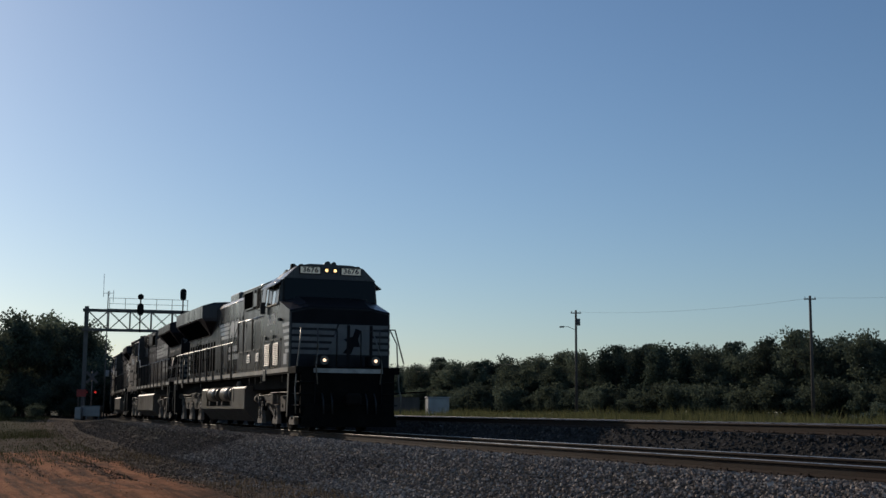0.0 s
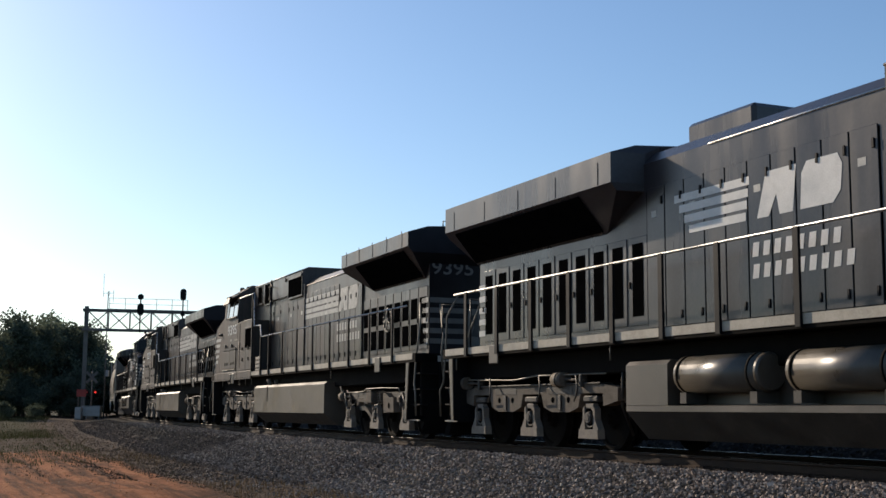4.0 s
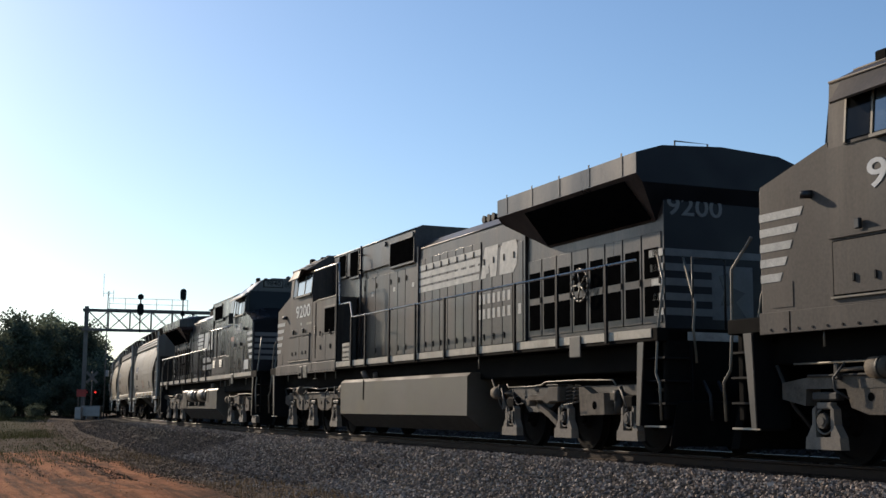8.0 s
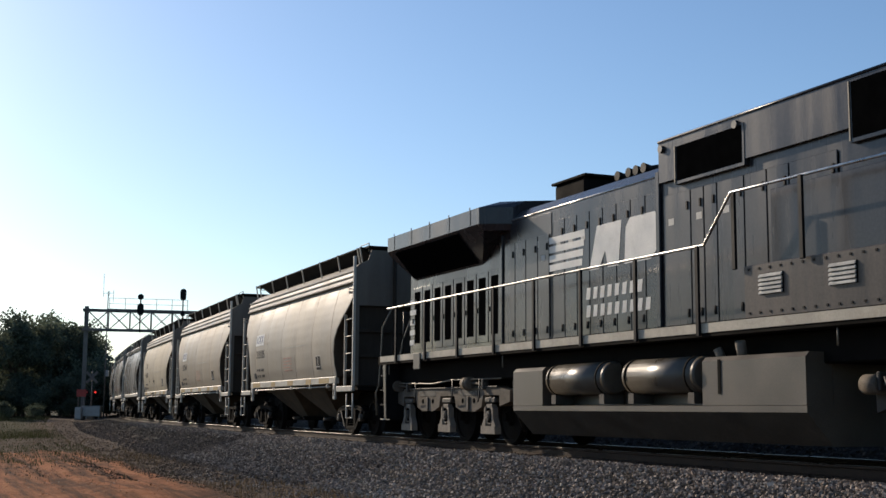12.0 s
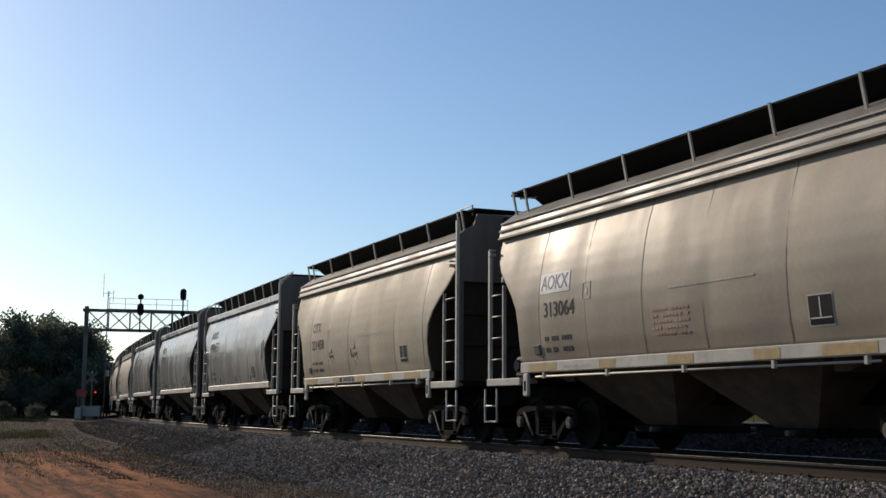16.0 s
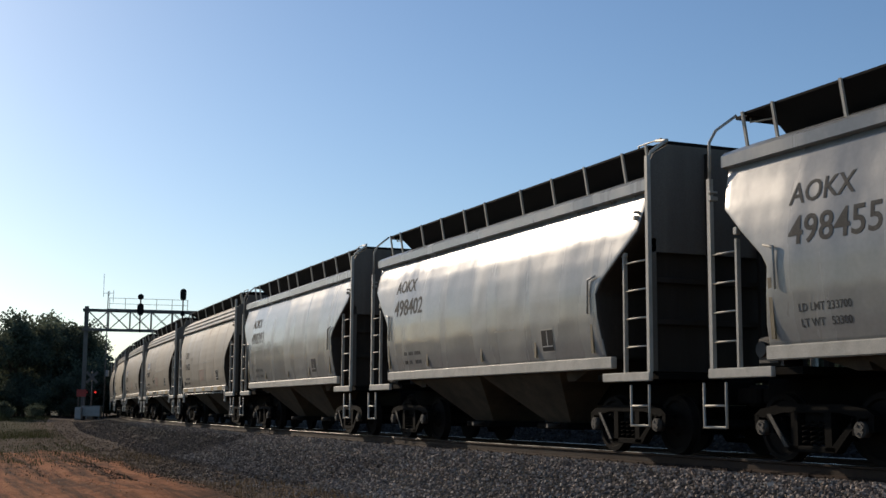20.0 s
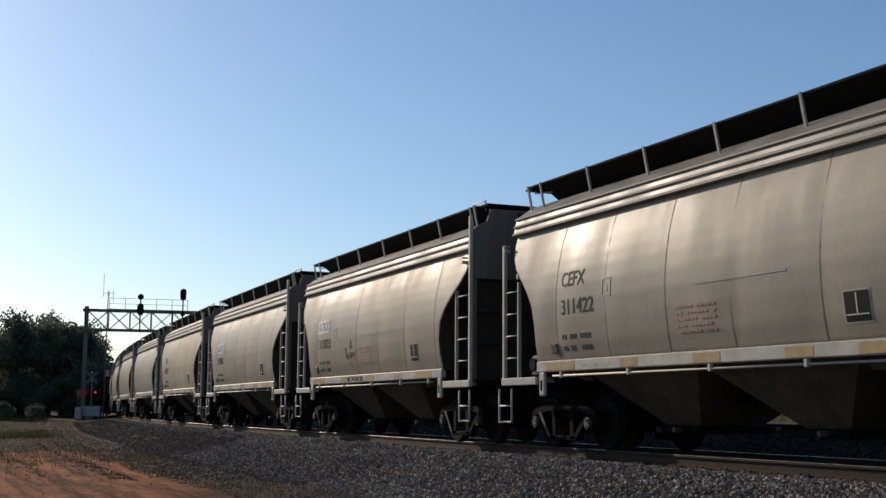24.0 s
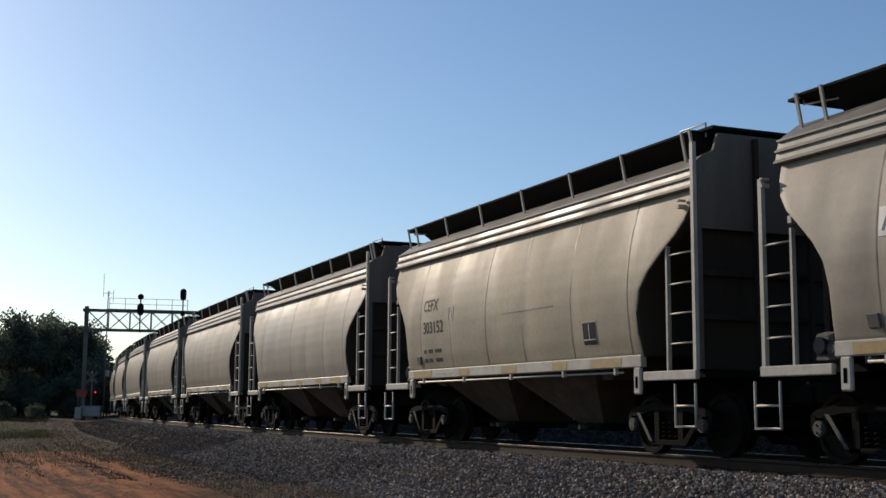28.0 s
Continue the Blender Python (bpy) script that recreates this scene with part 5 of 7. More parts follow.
    br = G().loft([[(wind + 0.001, a, b) for a, b in ((1.40, 4.40), (1.04, 4.78 - fore), (0.66, 4.86 - fore), (-0.66, 4.86 - fore), (-1.04, 4.78 - fore), (-1.40, 4.40))],
                   [(wind + rake, a, b) for a, b in ((1.38, 4.42), (1.00, 4.78 - fore), (0.64, 4.86 - fore), (-0.64, 4.86 - fore), (-1.00, 4.78 - fore), (-1.38, 4.42))]], smooth=False)
    brow = part("brow", br, cabmat, eng)
    for sg in (-1, 1):
        part("number_board", G().box(wind + rake + 0.0005, wind + rake + 0.025, sg * 0.30, sg * 0.95, 4.55 - fore * 0.6, 4.79 - fore * 0.6, 0.01), M_GRILLE, brow)
        part("number_plate", G().box(wind + rake + 0.0255, wind + rake + 0.029, sg * 0.33, sg * 0.92, 4.575 - fore * 0.6, 4.765 - fore * 0.6), M_LITPLATE if lead else M_DIM, brow)
        nb = part("number", letters(number, 0.21, M_MARK, wide=1.15), None, brow)
        nb.matrix_local = Matrix.Translation((wind + rake + 0.034, sg * 0.62, 4.675 - fore * 0.6)) @ Matrix.Rotation(math.pi / 2, 4, "Z")
        part("headlight", G().cyl((wind + rake, sg * 0.13, 4.68 - fore * 0.6), (wind + rake + 0.04, sg * 0.13, 4.68 - fore * 0.6), 0.045, 14), M_LAMP if lead else M_GLASSDARK, brow, "round lit headlight" if lead else "")
        part("lamp_rim", G().cyl((wind + rake, sg * 0.13, 4.68 - fore * 0.6), (wind + rake + 0.032, sg * 0.13, 4.68 - fore * 0.6), 0.11, 14), M_RAILING, brow)
    # roof clutter of the cab
    rf = G().box(cab_r + 0.5, cab_r + 1.2, -0.4, 0.4, rz - 0.14, rz + 0.03, 0.03)
    part("air_conditioner", rf, cabmat, eng)
    part("horn", G().cyl((cab_r + 1.7, 0.2, rz + 0.07), (cab_r + 2.15, 0.2, rz + 0.07), 0.03, 8, 0.08).cyl((cab_r + 1.7, 0.0, rz + 0.07), (cab_r + 2.2, 0.0, rz + 0.07), 0.03, 8, 0.09).box(cab_r + 1.65, cab_r + 1.75, -0.1, 0.3, rz, rz + 0.1), M_RAILING, eng)
    for k, (x, y, w, h) in enumerate(((6.7, 0.95, 0.1, 0.05), (7.05, 1.0, 0.07, 0.07), (7.35, 0.92, 0.12, 0.04), (7.7, 0.98, 0.08, 0.08), (8.05, 0.95, 0.06, 0.05), (6.85, -0.95, 0.09, 0.06), (7.2, -1.0, 0.07, 0.05), (7.55, -0.93, 0.12, 0.06), (7.95, -0.97, 0.07, 0.08))):
        low = rz - (0.08 + 0.12 * (x - 6.34) / 2.2 if worn else 0.13 * (wind - x) / 2.4)
        part("roof_fitting", G().box(x - w, x + w, y - 0.06, y + 0.06, low - 0.09, low - 0.03 + h * 0.8, 0.015), M_SIGNAL if k % 2 else cabmat, eng)
    for y in (-0.75, 0.75, -1.0, 1.0):
        part("antenna", G().box(wind - 0.55, wind - 0.35, y - 0.06, y + 0.06, rz - fore * 0.85 - 0.08, rz + 0.06 - fore * 0.85, 0.02), M_FRAME, eng)
    part("roof_grab", G().tube([(nose - 0.9, 1.05, 3.6), (nose - 0.9, 1.05, 3.85), (nose - 0.9, 0.55, 3.85), (nose - 0.9, 0.55, 3.65)], 0.014, 5), M_RAILING, eng)
    for sg in (-1, 1):
        # cab side windows
        w0, w1 = (6.36, 8.22) if worn else (6.52, wind - 0.06)
        fr = part("side_window", G().prism([(sg * 1.478, 3.66), (sg * 1.502, 3.66), (sg * 1.448, 4.26), (sg * 1.424, 4.26)], "x", w0, w1), M_SIGNAL, eng)
        panes = ((0.06, 0.66, 1), (0.72, 1.36, 1), (1.44, w1 - w0 - 0.05, 0)) if worn else ((0.06, 0.36, 1), (0.42, 0.86, 0), (0.90, 1.30, 1), (1.36, w1 - w0 - 0.05, 0))
        for a, b, bright in panes:
            part("pane", G().prism([(sg * 1.503, 3.71), (sg * 1.508, 3.71), (sg * 1.457, 4.21), (sg * 1.450, 4.21)], "x", w0 + a, w0 + b), M_WINDOW if bright else M_GLASSDARK, fr)
        for a in (0.03, 0.69, 1.40, w1 - w0 - 0.03) if worn else (0.03, 0.38, 0.88, w1 - w0 - 0.03):
            part("mullion", G().prism([(sg * 1.503, 3.68), (sg * 1.522, 3.68), (sg * 1.47, 4.22), (sg * 1.452, 4.22)], "x", w0 + a - 0.016, w0 + a + 0.016), M_GRABRAIL if worn else M_SILL, fr)
        part("window_sill", G().box(w0 + 0.05 if worn else w0 + 0.42, w1 - (0.45 if worn else 0), sg * 1.5035, sg * 1.55, 3.645, 3.69, 0.004), M_GRABRAIL if worn else M_SILL, fr)
        shade = [(sg * 1.44, 4.30), (sg * 1.64, 4.20), (sg * 1.64, 4.22), (sg * 1.42, 4.38)]
        if worn:                                    # a bent shade: low over the front, lifted towards the rear
            lift = ((w1 + 0.08, 0.0), (7.30, 0.02), (6.75, 0.20), (w0 - 0.02, 0.14))
            part("sun_shade", G().loft([[(x, sg * 1.44, 4.36), (x, sg * (1.60 + up * 0.4), 4.14 + up), (x, sg * (1.62 + up * 0.4), 4.16 + up), (x, sg * 1.43, 4.44)] for x, up in lift], smooth=False), cabmat, eng)
        else:
            part("sun_shade", G().prism(shade, "x", w0 - 0.02, w1 + 0.02), M_SILL if number == "9840" else cabmat, eng)
        if not worn:
            part("mirror", G().box(w0 + 0.14, w0 + 0.18, sg * 1.52, sg * 1.68, 3.46, 3.82, 0.01), M_RAILING, eng)
        part("marker_light", G().cyl((nose - 1.0, sg * 1.48, 3.18), (nose - 0.9, sg * 1.58, 3.18), 0.05, 8), M_RAILING, eng)
        # number on the cab
        nb = part("number", letters(number, 0.46, M_WHITE, thick=0.003, wide=1.5 if worn else 1.2), None, eng)
        nb.matrix_local = on_side(sg, 7.20 if worn else 7.42, 1.494, 3.24)
        part("cab_writing", G().box(7.3, 7.42, sg * 1.491, sg * 1.494, 2.88, 2.95), white, eng)
        if worn:
            part("cab_writing", G().box(6.35, 6.85, sg * 1.491, sg * 1.494, 2.87, 2.93), M_GRABRAIL, eng)
            louvre(eng, 5.98, 6.10, sg, 1.492, 2.56, 2.80, M_NOSE, 4)
        # nose stripes and panels
        stripes(eng, sg, nose - 0.03, nose - 0.84, 1.4905, white, 3.06, 0.10)
        part("kick_panel", G().box(nose - (1.23 if number == "9840" else 0.62), nose - (0.55 if number == "9840" else 0.24), sg * 1.4905, sg * 1.497, 1.88, 2.18), M_WHITE if not worn else M_NOSE, eng)
        part("cab_panel", G().box(8.66 if modern else wind - 0.02, 6.5, sg * 1.4905, sg * 1.502, 1.83, 2.62, 0.006), cabmat, eng)
        part("panel_rail", G().box(8.68 if modern else wind, 6.48, sg * 1.5025, sg * 1.53, 2.60, 2.645), cabmat, eng)
        for k in (-0.5, -1.45):
            part("hook", G().box(wind + k - 0.04, wind + k + 0.04, sg * 1.5025, sg * 1.56, 2.66, 2.78, 0.01), M_RAILING, eng)
        if not modern:
            part("door_joint", G().box(6.52, wind - 0.04, sg * 1.5025, sg * 1.505, 1.94, 2.57), M_GRILLE, eng)
            for a, b in ((6.53, 7.46), (7.48, wind - 0.06)):
                d = part("cab_door", G().box(a, b, sg * 1.5055, sg * 1.515, 1.95, 2.56, 0.006), cabmat, eng)
                for k in (0.3, 0.65):
                    part("latch", G().box(a + (b - a) * k - 0.02, a + (b - a) * k + 0.02, sg * 1.5155, sg * 1.535, 2.08, 2.18, 0.008), M_SIGNAL, d)
            if worn:
                part("cab_skirt", G().box(cab_r - 1.76, nose - 0.02, sg * 1.5125, sg * 1.53, 1.56, 1.83, 0.008), cabmat, eng)
                part("jack_pad", G().box(7.05, 7.35, sg * 1.5305, sg * 1.55, 1.44, 1.76, 0.01), cabmat, eng)
                part("pad_hole", G().box(7.1, 7.3, sg * 1.5505, sg * 1.553, 1.5, 1.58), M_GRILLE, eng)
                part("door_ledge", G().box(6.5, wind - 0.02, sg * 1.5025, sg * 1.535, 1.905, 1.93, 0.004), M_GRABRAIL, eng)
                for x in (6.2, 9.2):
                    part("skirt_joint", G().box(x - 0.008, x + 0.008, sg * 1.5305, sg * 1.533, 1.57, 1.82), M_GRILLE, eng)
                row = G()
                for i in range(22):
                    x = cab_r - 1.65 + i * 0.25
                    if x < nose - 0.1:
                        row.box(x - 0.013, x + 0.013, sg * 1.5305, sg * 1.54, 1.60, 1.626)
                tagged(part("bolt_row", row, M_SIGNAL, eng), kind="stuff")
        if modern:
            louvre(eng, 6.68, 7.33, sg, 1.505, 1.88, 2.53, M_TANKDARK, 12)
            louvre(eng, 7.78, 8.43, sg, 1.505, 1.88, 2.53, M_TANKDARK, 12)
            part("door_joint", G().box(7.54, 7.56, sg * 1.503, sg * 1.507, 1.86, 2.58), M_GRILLE, eng)
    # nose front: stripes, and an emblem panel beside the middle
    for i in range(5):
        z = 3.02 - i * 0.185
        part("stripe", G().prism([(-1.42, z - 0.115), (-1.42, z), (-0.10 - 0.05 * i, z), (-0.13 - 0.05 * i, z - 0.115)], "x", nose + 0.0045, nose + 0.008), M_SHADEDWHITE, eng)
        part("stripe", G().prism([(1.42, z - 0.115), (1.42, z), (0.90, z), (0.90, z - 0.115)], "x", nose + 0.0045, nose + 0.008), M_SHADEDWHITE, eng)
    part("emblem_panel", G().prism([(-0.40, 2.165), (0.90, 2.165), (0.90, 3.02), (-0.04, 3.02)], "x", nose + 0.0085, nose + 0.012), M_SHADEDWHITE, eng)
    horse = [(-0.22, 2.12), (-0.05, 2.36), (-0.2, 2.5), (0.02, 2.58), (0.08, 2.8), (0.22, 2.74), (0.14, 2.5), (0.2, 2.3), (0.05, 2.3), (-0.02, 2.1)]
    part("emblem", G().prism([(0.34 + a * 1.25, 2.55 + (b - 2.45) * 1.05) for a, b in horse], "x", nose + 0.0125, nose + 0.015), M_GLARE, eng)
    # dark sheet behind the stripes, standing for the shade on the nose
    part("front_panel", G().box(nose + 0.0005, nose + 0.004, -1.44, 1.44, 1.82, 3.029), M_ENDSHADE, eng, "nose front darkened for its shade")
    part("nose_door", G().box(nose - 0.01, nose + 0.0004, 0.42, 1.0, 1.8, 3.2), cabmat, eng)
    part("anticlimber", G().box(nose, nose + 0.75, -1.2, 1.2, 1.45, 1.79, 0.03), M_FRAME, eng)
    # middle of the hood: engine doors, vents, dynamic brake box
    for sg in (-1, 1):
        if modern:
            panel_doors(eng, [-4.0 + i * 0.49 for i in range(11)], sg, hy, 1.86, 3.98, paint)
            panel_doors(eng, [1.12, 1.55, 1.98, 2.55, 3.05], sg, hy, 1.86, 3.66, paint)
        else:
            panel_doors(eng, [0.05 - 0.42 * i for i in range(9)], sg, hy, 1.86, 3.90, paint)
            part("large_panel", G().box(-3.37, -5.22, sg * (hy - 0.01), sg * (hy + 0.010), 1.86, 4.08, 0.004), paint, eng)
            panel_doors(eng, [-3.42, -3.85, -4.31, -4.74, -5.18], sg, hy + 0.012, 1.86, 3.70, paint)
            panel_doors(eng, [0.12, 0.82, 1.14, 1.45, 2.06, 2.54, 2.99, 3.90] if sg < 0 else [0.12, 0.83, 1.32, 1.85, 2.83, 3.70], sg, hy, 1.86, 3.80, paint)
            part("corner_post", G().box(-0.04, 0.06, sg * (hy - 0.01), sg * (hy + 0.05), 1.86, 4.2, 0.01), paint, eng)
            part("corner_post", G().box(-5.32, -5.24, sg * (hy - 0.01), sg * (hy + 0.05), 1.86, 3.9, 0.01), paint, eng)
        xs = [-9.75 + i * 0.55 for i in range(8)] if not modern else [-9.75 + i * 0.58 for i in range(10)]
        for a in xs:
            wdw = part("radiator_door", G().box(a + 0.015, a + 0.53, sg * (hy - 0.01), sg * (hy + 0.014), 1.92, 3.28, 0.006), paint, eng)
            if sg < 0:
                part("screen", G().box(a + 0.12, a + 0.42, sg * (hy + 0.0145), sg * (hy + 0.02), 2.06, 3.18), M_GRILLE, wdw)
            else:
                part("screen", G().box(a + 0.07, a + 0.47, sg * (hy + 0.0145), sg * (hy + 0.02), 2.03, 2.48), M_GRILLE, wdw)
                part("screen", G().box(a + 0.07, a + 0.47, sg * (hy + 0.0145), sg * (hy + 0.02), 2.60, 3.05), M_GRILLE, wdw)
            part("latch", G().box(a + 0.02, a + 0.06, sg * (hy + 0.0145), sg * (hy + 0.035), 2.5, 2.6, 0.004), M_SIGNAL, wdw)
        # lettering: a ribbon of bars, a two-letter mark as plain shapes, two lines of bars
        lx = 1 if sg < 0 else -1
        base = -4.13 if sg > 0 else -0.55 if modern else -1.25
        drop = -0.14 if sg < 0 and not modern else 0.0
        y = hy + (0.0175 if sg < 0 else 0.0295)
        for i in range(4):
            z = 3.76 - i * 0.16
            a, b = (base - 2.7 + 0.12 * i, base - 0.95 - 0.03 * i) if sg < 0 else (0.0, -3.3 + 0.02 * i)
            if sg < 0:
                z += drop
            yy = hy + 0.0175
            part("ribbon_bar", G().box(a, b, sg * yy, sg * (yy + 0.003), z - 0.115, z), white, eng)
        n0 = base - lx * 0.8
        for k, pr in enumerate(([(0.0, 3.16), (0.24, 3.16), (0.40, 3.44), (0.46, 3.16), (0.72, 3.16), (0.80, 3.76), (0.2, 3.76)],
                                [(0.86, 3.16), (1.46, 3.16), (1.6, 3.30), (1.64, 3.62), (1.56, 3.76), (1.0, 3.76), (0.90, 3.62)])):
            part("mark_shape", G().prism([(n0 + lx * a * (1.25 if drop else 1.0), b + drop * (1.0 if b > 3.5 else 1.8)) for a, b in pr], "y", sg * y, sg * (y + 0.003)), white, eng)
        for z, n_bars in ((2.76 + drop * 1.6, 8), (2.47 + drop * 1.6, 9)):
            a = base - lx * 0.92
            for k in range(n_bars):
                lean = 0.03 if sg < 0 else 0.0
                pr = [(a + lx * (k * 0.222), z - 0.1), (a + lx * (k * 0.222 + 0.125), z - 0.1), (a + lx * (k * 0.222 + 0.125 + lean), z + 0.09), (a + lx * (k * 0.222 + lean), z + 0.09)]
                part("name_bar", G().prism(pr, "y", sg * y, sg * (y + 0.003)), white, eng)
        # dark vents high on the hood
        for a, b, z0, z1 in ((1.35, 2.64, 4.00, 4.54), (3.33, 3.88, 3.89, 4.56), (4.05, 4.46, 4.28, 4.56), (4.80, 5.36, 3.84, 4.54), (5.58, 5.86, 3.85, 4.52)) if modern else ((0.58, 2.12, 3.96, 4.47), (4.24, 4.92, 3.86, 4.55), (5.2, 5.5, 4.24, 4.56)) if sg < 0 else ((0.17, 1.68, 3.92, 4.45), (3.97, 4.62, 3.95, 4.58), (4.95, 5.52, 4.03, 4.58)):
            if b < cab_r - 0.05:
                v = part("vent_frame", G().box(a - 0.05, b + 0.05, sg * (hy - 0.03), sg * (hy + 0.078), z0 - 0.05, z1 + 0.03, 0.004), paint, eng)
                part("screen", G().box(a, b, sg * (hy + 0.0785), sg * (hy + 0.081), z0, z1), M_GRILLE, v)
                part("vent_edge", G().box(a - 0.045, a - 0.025, sg * (hy + 0.0785), sg * (hy + 0.09), z0 - 0.03, z1 + 0.01), M_GRABRAIL, v)
                for k in range(1, 6) if modern and b - a < 1 else ():
                    part("vane", G().box(a + (b - a) * k / 6 - 0.008, a + (b - a) * k / 6 + 0.008, sg * (hy + 0.0815), sg * (hy + 0.085), z0, z1), M_SIGNAL, v)
    if modern:
        part("silencer", G().box(-3.5, -1.9, -0.55, 0.55, 4.56, 4.93, 0.06), paint, eng)
    else:
        sl = part("exhaust_box", G().box(-4.3, -3.2, -0.38, 0.38, 4.3, 4.73, 0.04), M_FRAME, eng)
        part("stack_lip", G().box(-4.36, -3.12, -0.42, 0.42, 4.731, 4.78, 0.01), M_FRAME, sl)
        hn = part("roof_horn", G().box(-2.6, -1.55, -0.08, 0.08, 4.37, 4.46, 0.02), M_SIGNAL, eng)
        for x in (-2.48, -2.13, -1.9, -1.66):
            part("bell", G().cyl((x, -0.16, 4.63), (x, 0.0, 4.63), 0.085, 14, 0.05).cyl((x, 0.0, 4.63), (x, 0.16, 4.63), 0.05, 14, 0.085).cyl((x, 0, 4.44), (x, 0, 4.6), 0.03, 8), M_SIGNAL, hn)
    w_lip = -2.4 if modern else -5.2
    bx0, bx1 = (0.1, cab_r - 0.01) if not modern else (1.1, cab_r - 0.01)
    part("blower_box", G().prism([(1.02, 4.0), (1.02, 4.62), (0.85, 4.71), (-0.85, 4.71), (-1.02, 4.62), (-1.02, 4.0)], "x", bx0, bx1), paint, eng)
    for y in (-0.95, 0.95):
        for x in (bx0 + 0.1, bx0 + 1.9):
            part("lifting_lug", G().cyl((x, y * 1.02, 4.50), (x, y * 1.12, 4.50), 0.06, 8), M_RAILING, eng)
    # rounded edges of the roofs
    for sg in (-1, 1):
        # pale steel along the hood edge paints in the sun's glint
        part("roof_edge", G().tube([(w_lip, sg * hy, edge), (bx0, sg * hy, edge)], 0.018, 8), paint if worn else M_HANDRAIL, eng)
        part("roof_edge", G().tube([(bx0, sg * 1.02, 4.62), (bx1, sg * 1.02, 4.62)], 0.022, 8), paint, eng)
        part("roof_edge", G().tube([(6.45, sg * 1.43, eave), (wind, sg * 1.43, eave)], 0.018, 8), cabmat, eng)
        part("roof_edge", G().tube([(6.45, sg * 1.04, rz - (0.14 if worn else 0.165)), (wind, sg * 1.04, rz - 0.06 - fore)], 0.018, 8), cabmat, eng)
    # radiator wings
    w_in, w_out = (-4.15, -10.35) if modern else (-5.2, -9.95)
    for sg in (-1, 1):
        wg = G()
        ht = -0.07 if modern else 0.09
        top = [(0.0, 4.68 - ht), (sg * 1.05, 4.62 - ht), (sg * 1.50, 4.48 - ht), (sg * 1.50, 4.08), (sg * 0.95, 3.44), (0.0, 3.44)]
        cut = [(0.0, 4.68 - ht), (sg * 1.05, 4.62 - ht), (sg * 1.50, 4.48 - ht), (sg * 1.50, 4.08), (sg * 1.40, 3.96), (0.0, 3.96)]
        wg.loft([[(w_in + (0.08 if modern else 0.3), a * 0.62, b) for a, b in cut], [(w_in, a, b) for a, b in cut], [(w_in - 1.0, a, b) for a, b in top], [(w_out + 0.35, a, b) for a, b in top], [(w_out, a, b) for a, b in cut]], smooth=False)
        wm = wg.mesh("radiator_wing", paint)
        wm.materials.append(M_ENDSHADE)
        # end faces of the wings: shade put into the colour
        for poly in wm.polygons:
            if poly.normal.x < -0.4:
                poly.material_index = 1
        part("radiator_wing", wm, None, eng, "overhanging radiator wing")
        part("wing_grille", G().loft([[(x, sg * 1.46, 4.02), (x, sg * 1.0, 3.485), (x, sg * 1.02, 3.47), (x, sg * 1.48, 4.01)] for x in (w_in - 1.05, w_out + 0.4)], smooth=False), M_GRILLE, eng)
        for i in range(5):
            x = w_in - 0.4 - i * (w_in - w_out - 0.8) / 4
            part("rivet_strip", G().box(x - 0.02, x + 0.02, sg * 1.501, sg * 1.508, 4.10, 4.44), paint, eng)
    part("roof_grab", G().tube([(w_out + 0.5, 0.5, 4.58), (w_out + 0.5, 0.5, 4.74), (w_out + 0.5, -0.1, 4.74), (w_out + 0.5, -0.1, 4.58)], 0.014, 5), M_RAILING, eng)
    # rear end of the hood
    # dark sheet over the hood end in place of its shade
    part("rear_panel", G().box(rear - 0.0004, rear + 0.001, -hy + 0.01, hy - 0.01, 1.8, edge - 0.02), M_ENDSHADE, eng, "hood end darkened for its shade")
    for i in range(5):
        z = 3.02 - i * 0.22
        part("stripe", G().box(rear - 0.005, rear - 0.0005, hy - 0.02, -hy + 0.02 if i == 0 else hy - 1.0 + 0.04 * i, z - 0.11, z), M_SHADEDWHITE, eng)
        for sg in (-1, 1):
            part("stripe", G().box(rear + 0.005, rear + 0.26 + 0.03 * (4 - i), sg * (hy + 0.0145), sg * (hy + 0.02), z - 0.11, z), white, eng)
    nb = part("number", letters(number, 0.40, M_SHADEDWHITE, wide=1.25), None, eng)
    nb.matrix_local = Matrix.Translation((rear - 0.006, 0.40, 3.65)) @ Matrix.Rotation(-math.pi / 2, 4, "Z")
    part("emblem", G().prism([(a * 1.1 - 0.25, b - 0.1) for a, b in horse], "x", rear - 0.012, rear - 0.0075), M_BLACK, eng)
    part("emblem_panel", G().box(rear - 0.007, rear - 0.0055, -0.62, 0.12, 1.98, 2.8), M_SHADEDWHITE, eng)
    for z in (3.98, 4.15):
        part("rear_headlight", G().cyl((rear - 0.001, -0.35, z), (rear - 0.06, -0.35, z), 0.075, 12), M_GLASSDARK, eng)
    hw = G()
    for i in range(16):
        a0, a1 = 2 * math.pi * i / 16, 2 * math.pi * (i + 1) / 16
        hw.cyl((-7.45 + 0.27 * math.cos(a0), 1.06, 2.67 + 0.27 * math.sin(a0)), (-7.45 + 0.27 * math.cos(a1), 1.06, 2.67 + 0.27 * math.sin(a1)), 0.018, 6)
    for i in range(5):
        a0 = 2 * math.pi * i / 5
        hw.cyl((-7.45, 1.06, 2.67), (-7.45 + 0.27 * math.cos(a0), 1.06, 2.67 + 0.27 * math.sin(a0)), 0.014, 5)
    hw.cyl((-7.45, 0.96, 2.67), (-7.45, 1.08, 2.67), 0.05, 8)
    part("brake_wheel", hw, M_TANK, eng, "spoked hand-brake wheel")
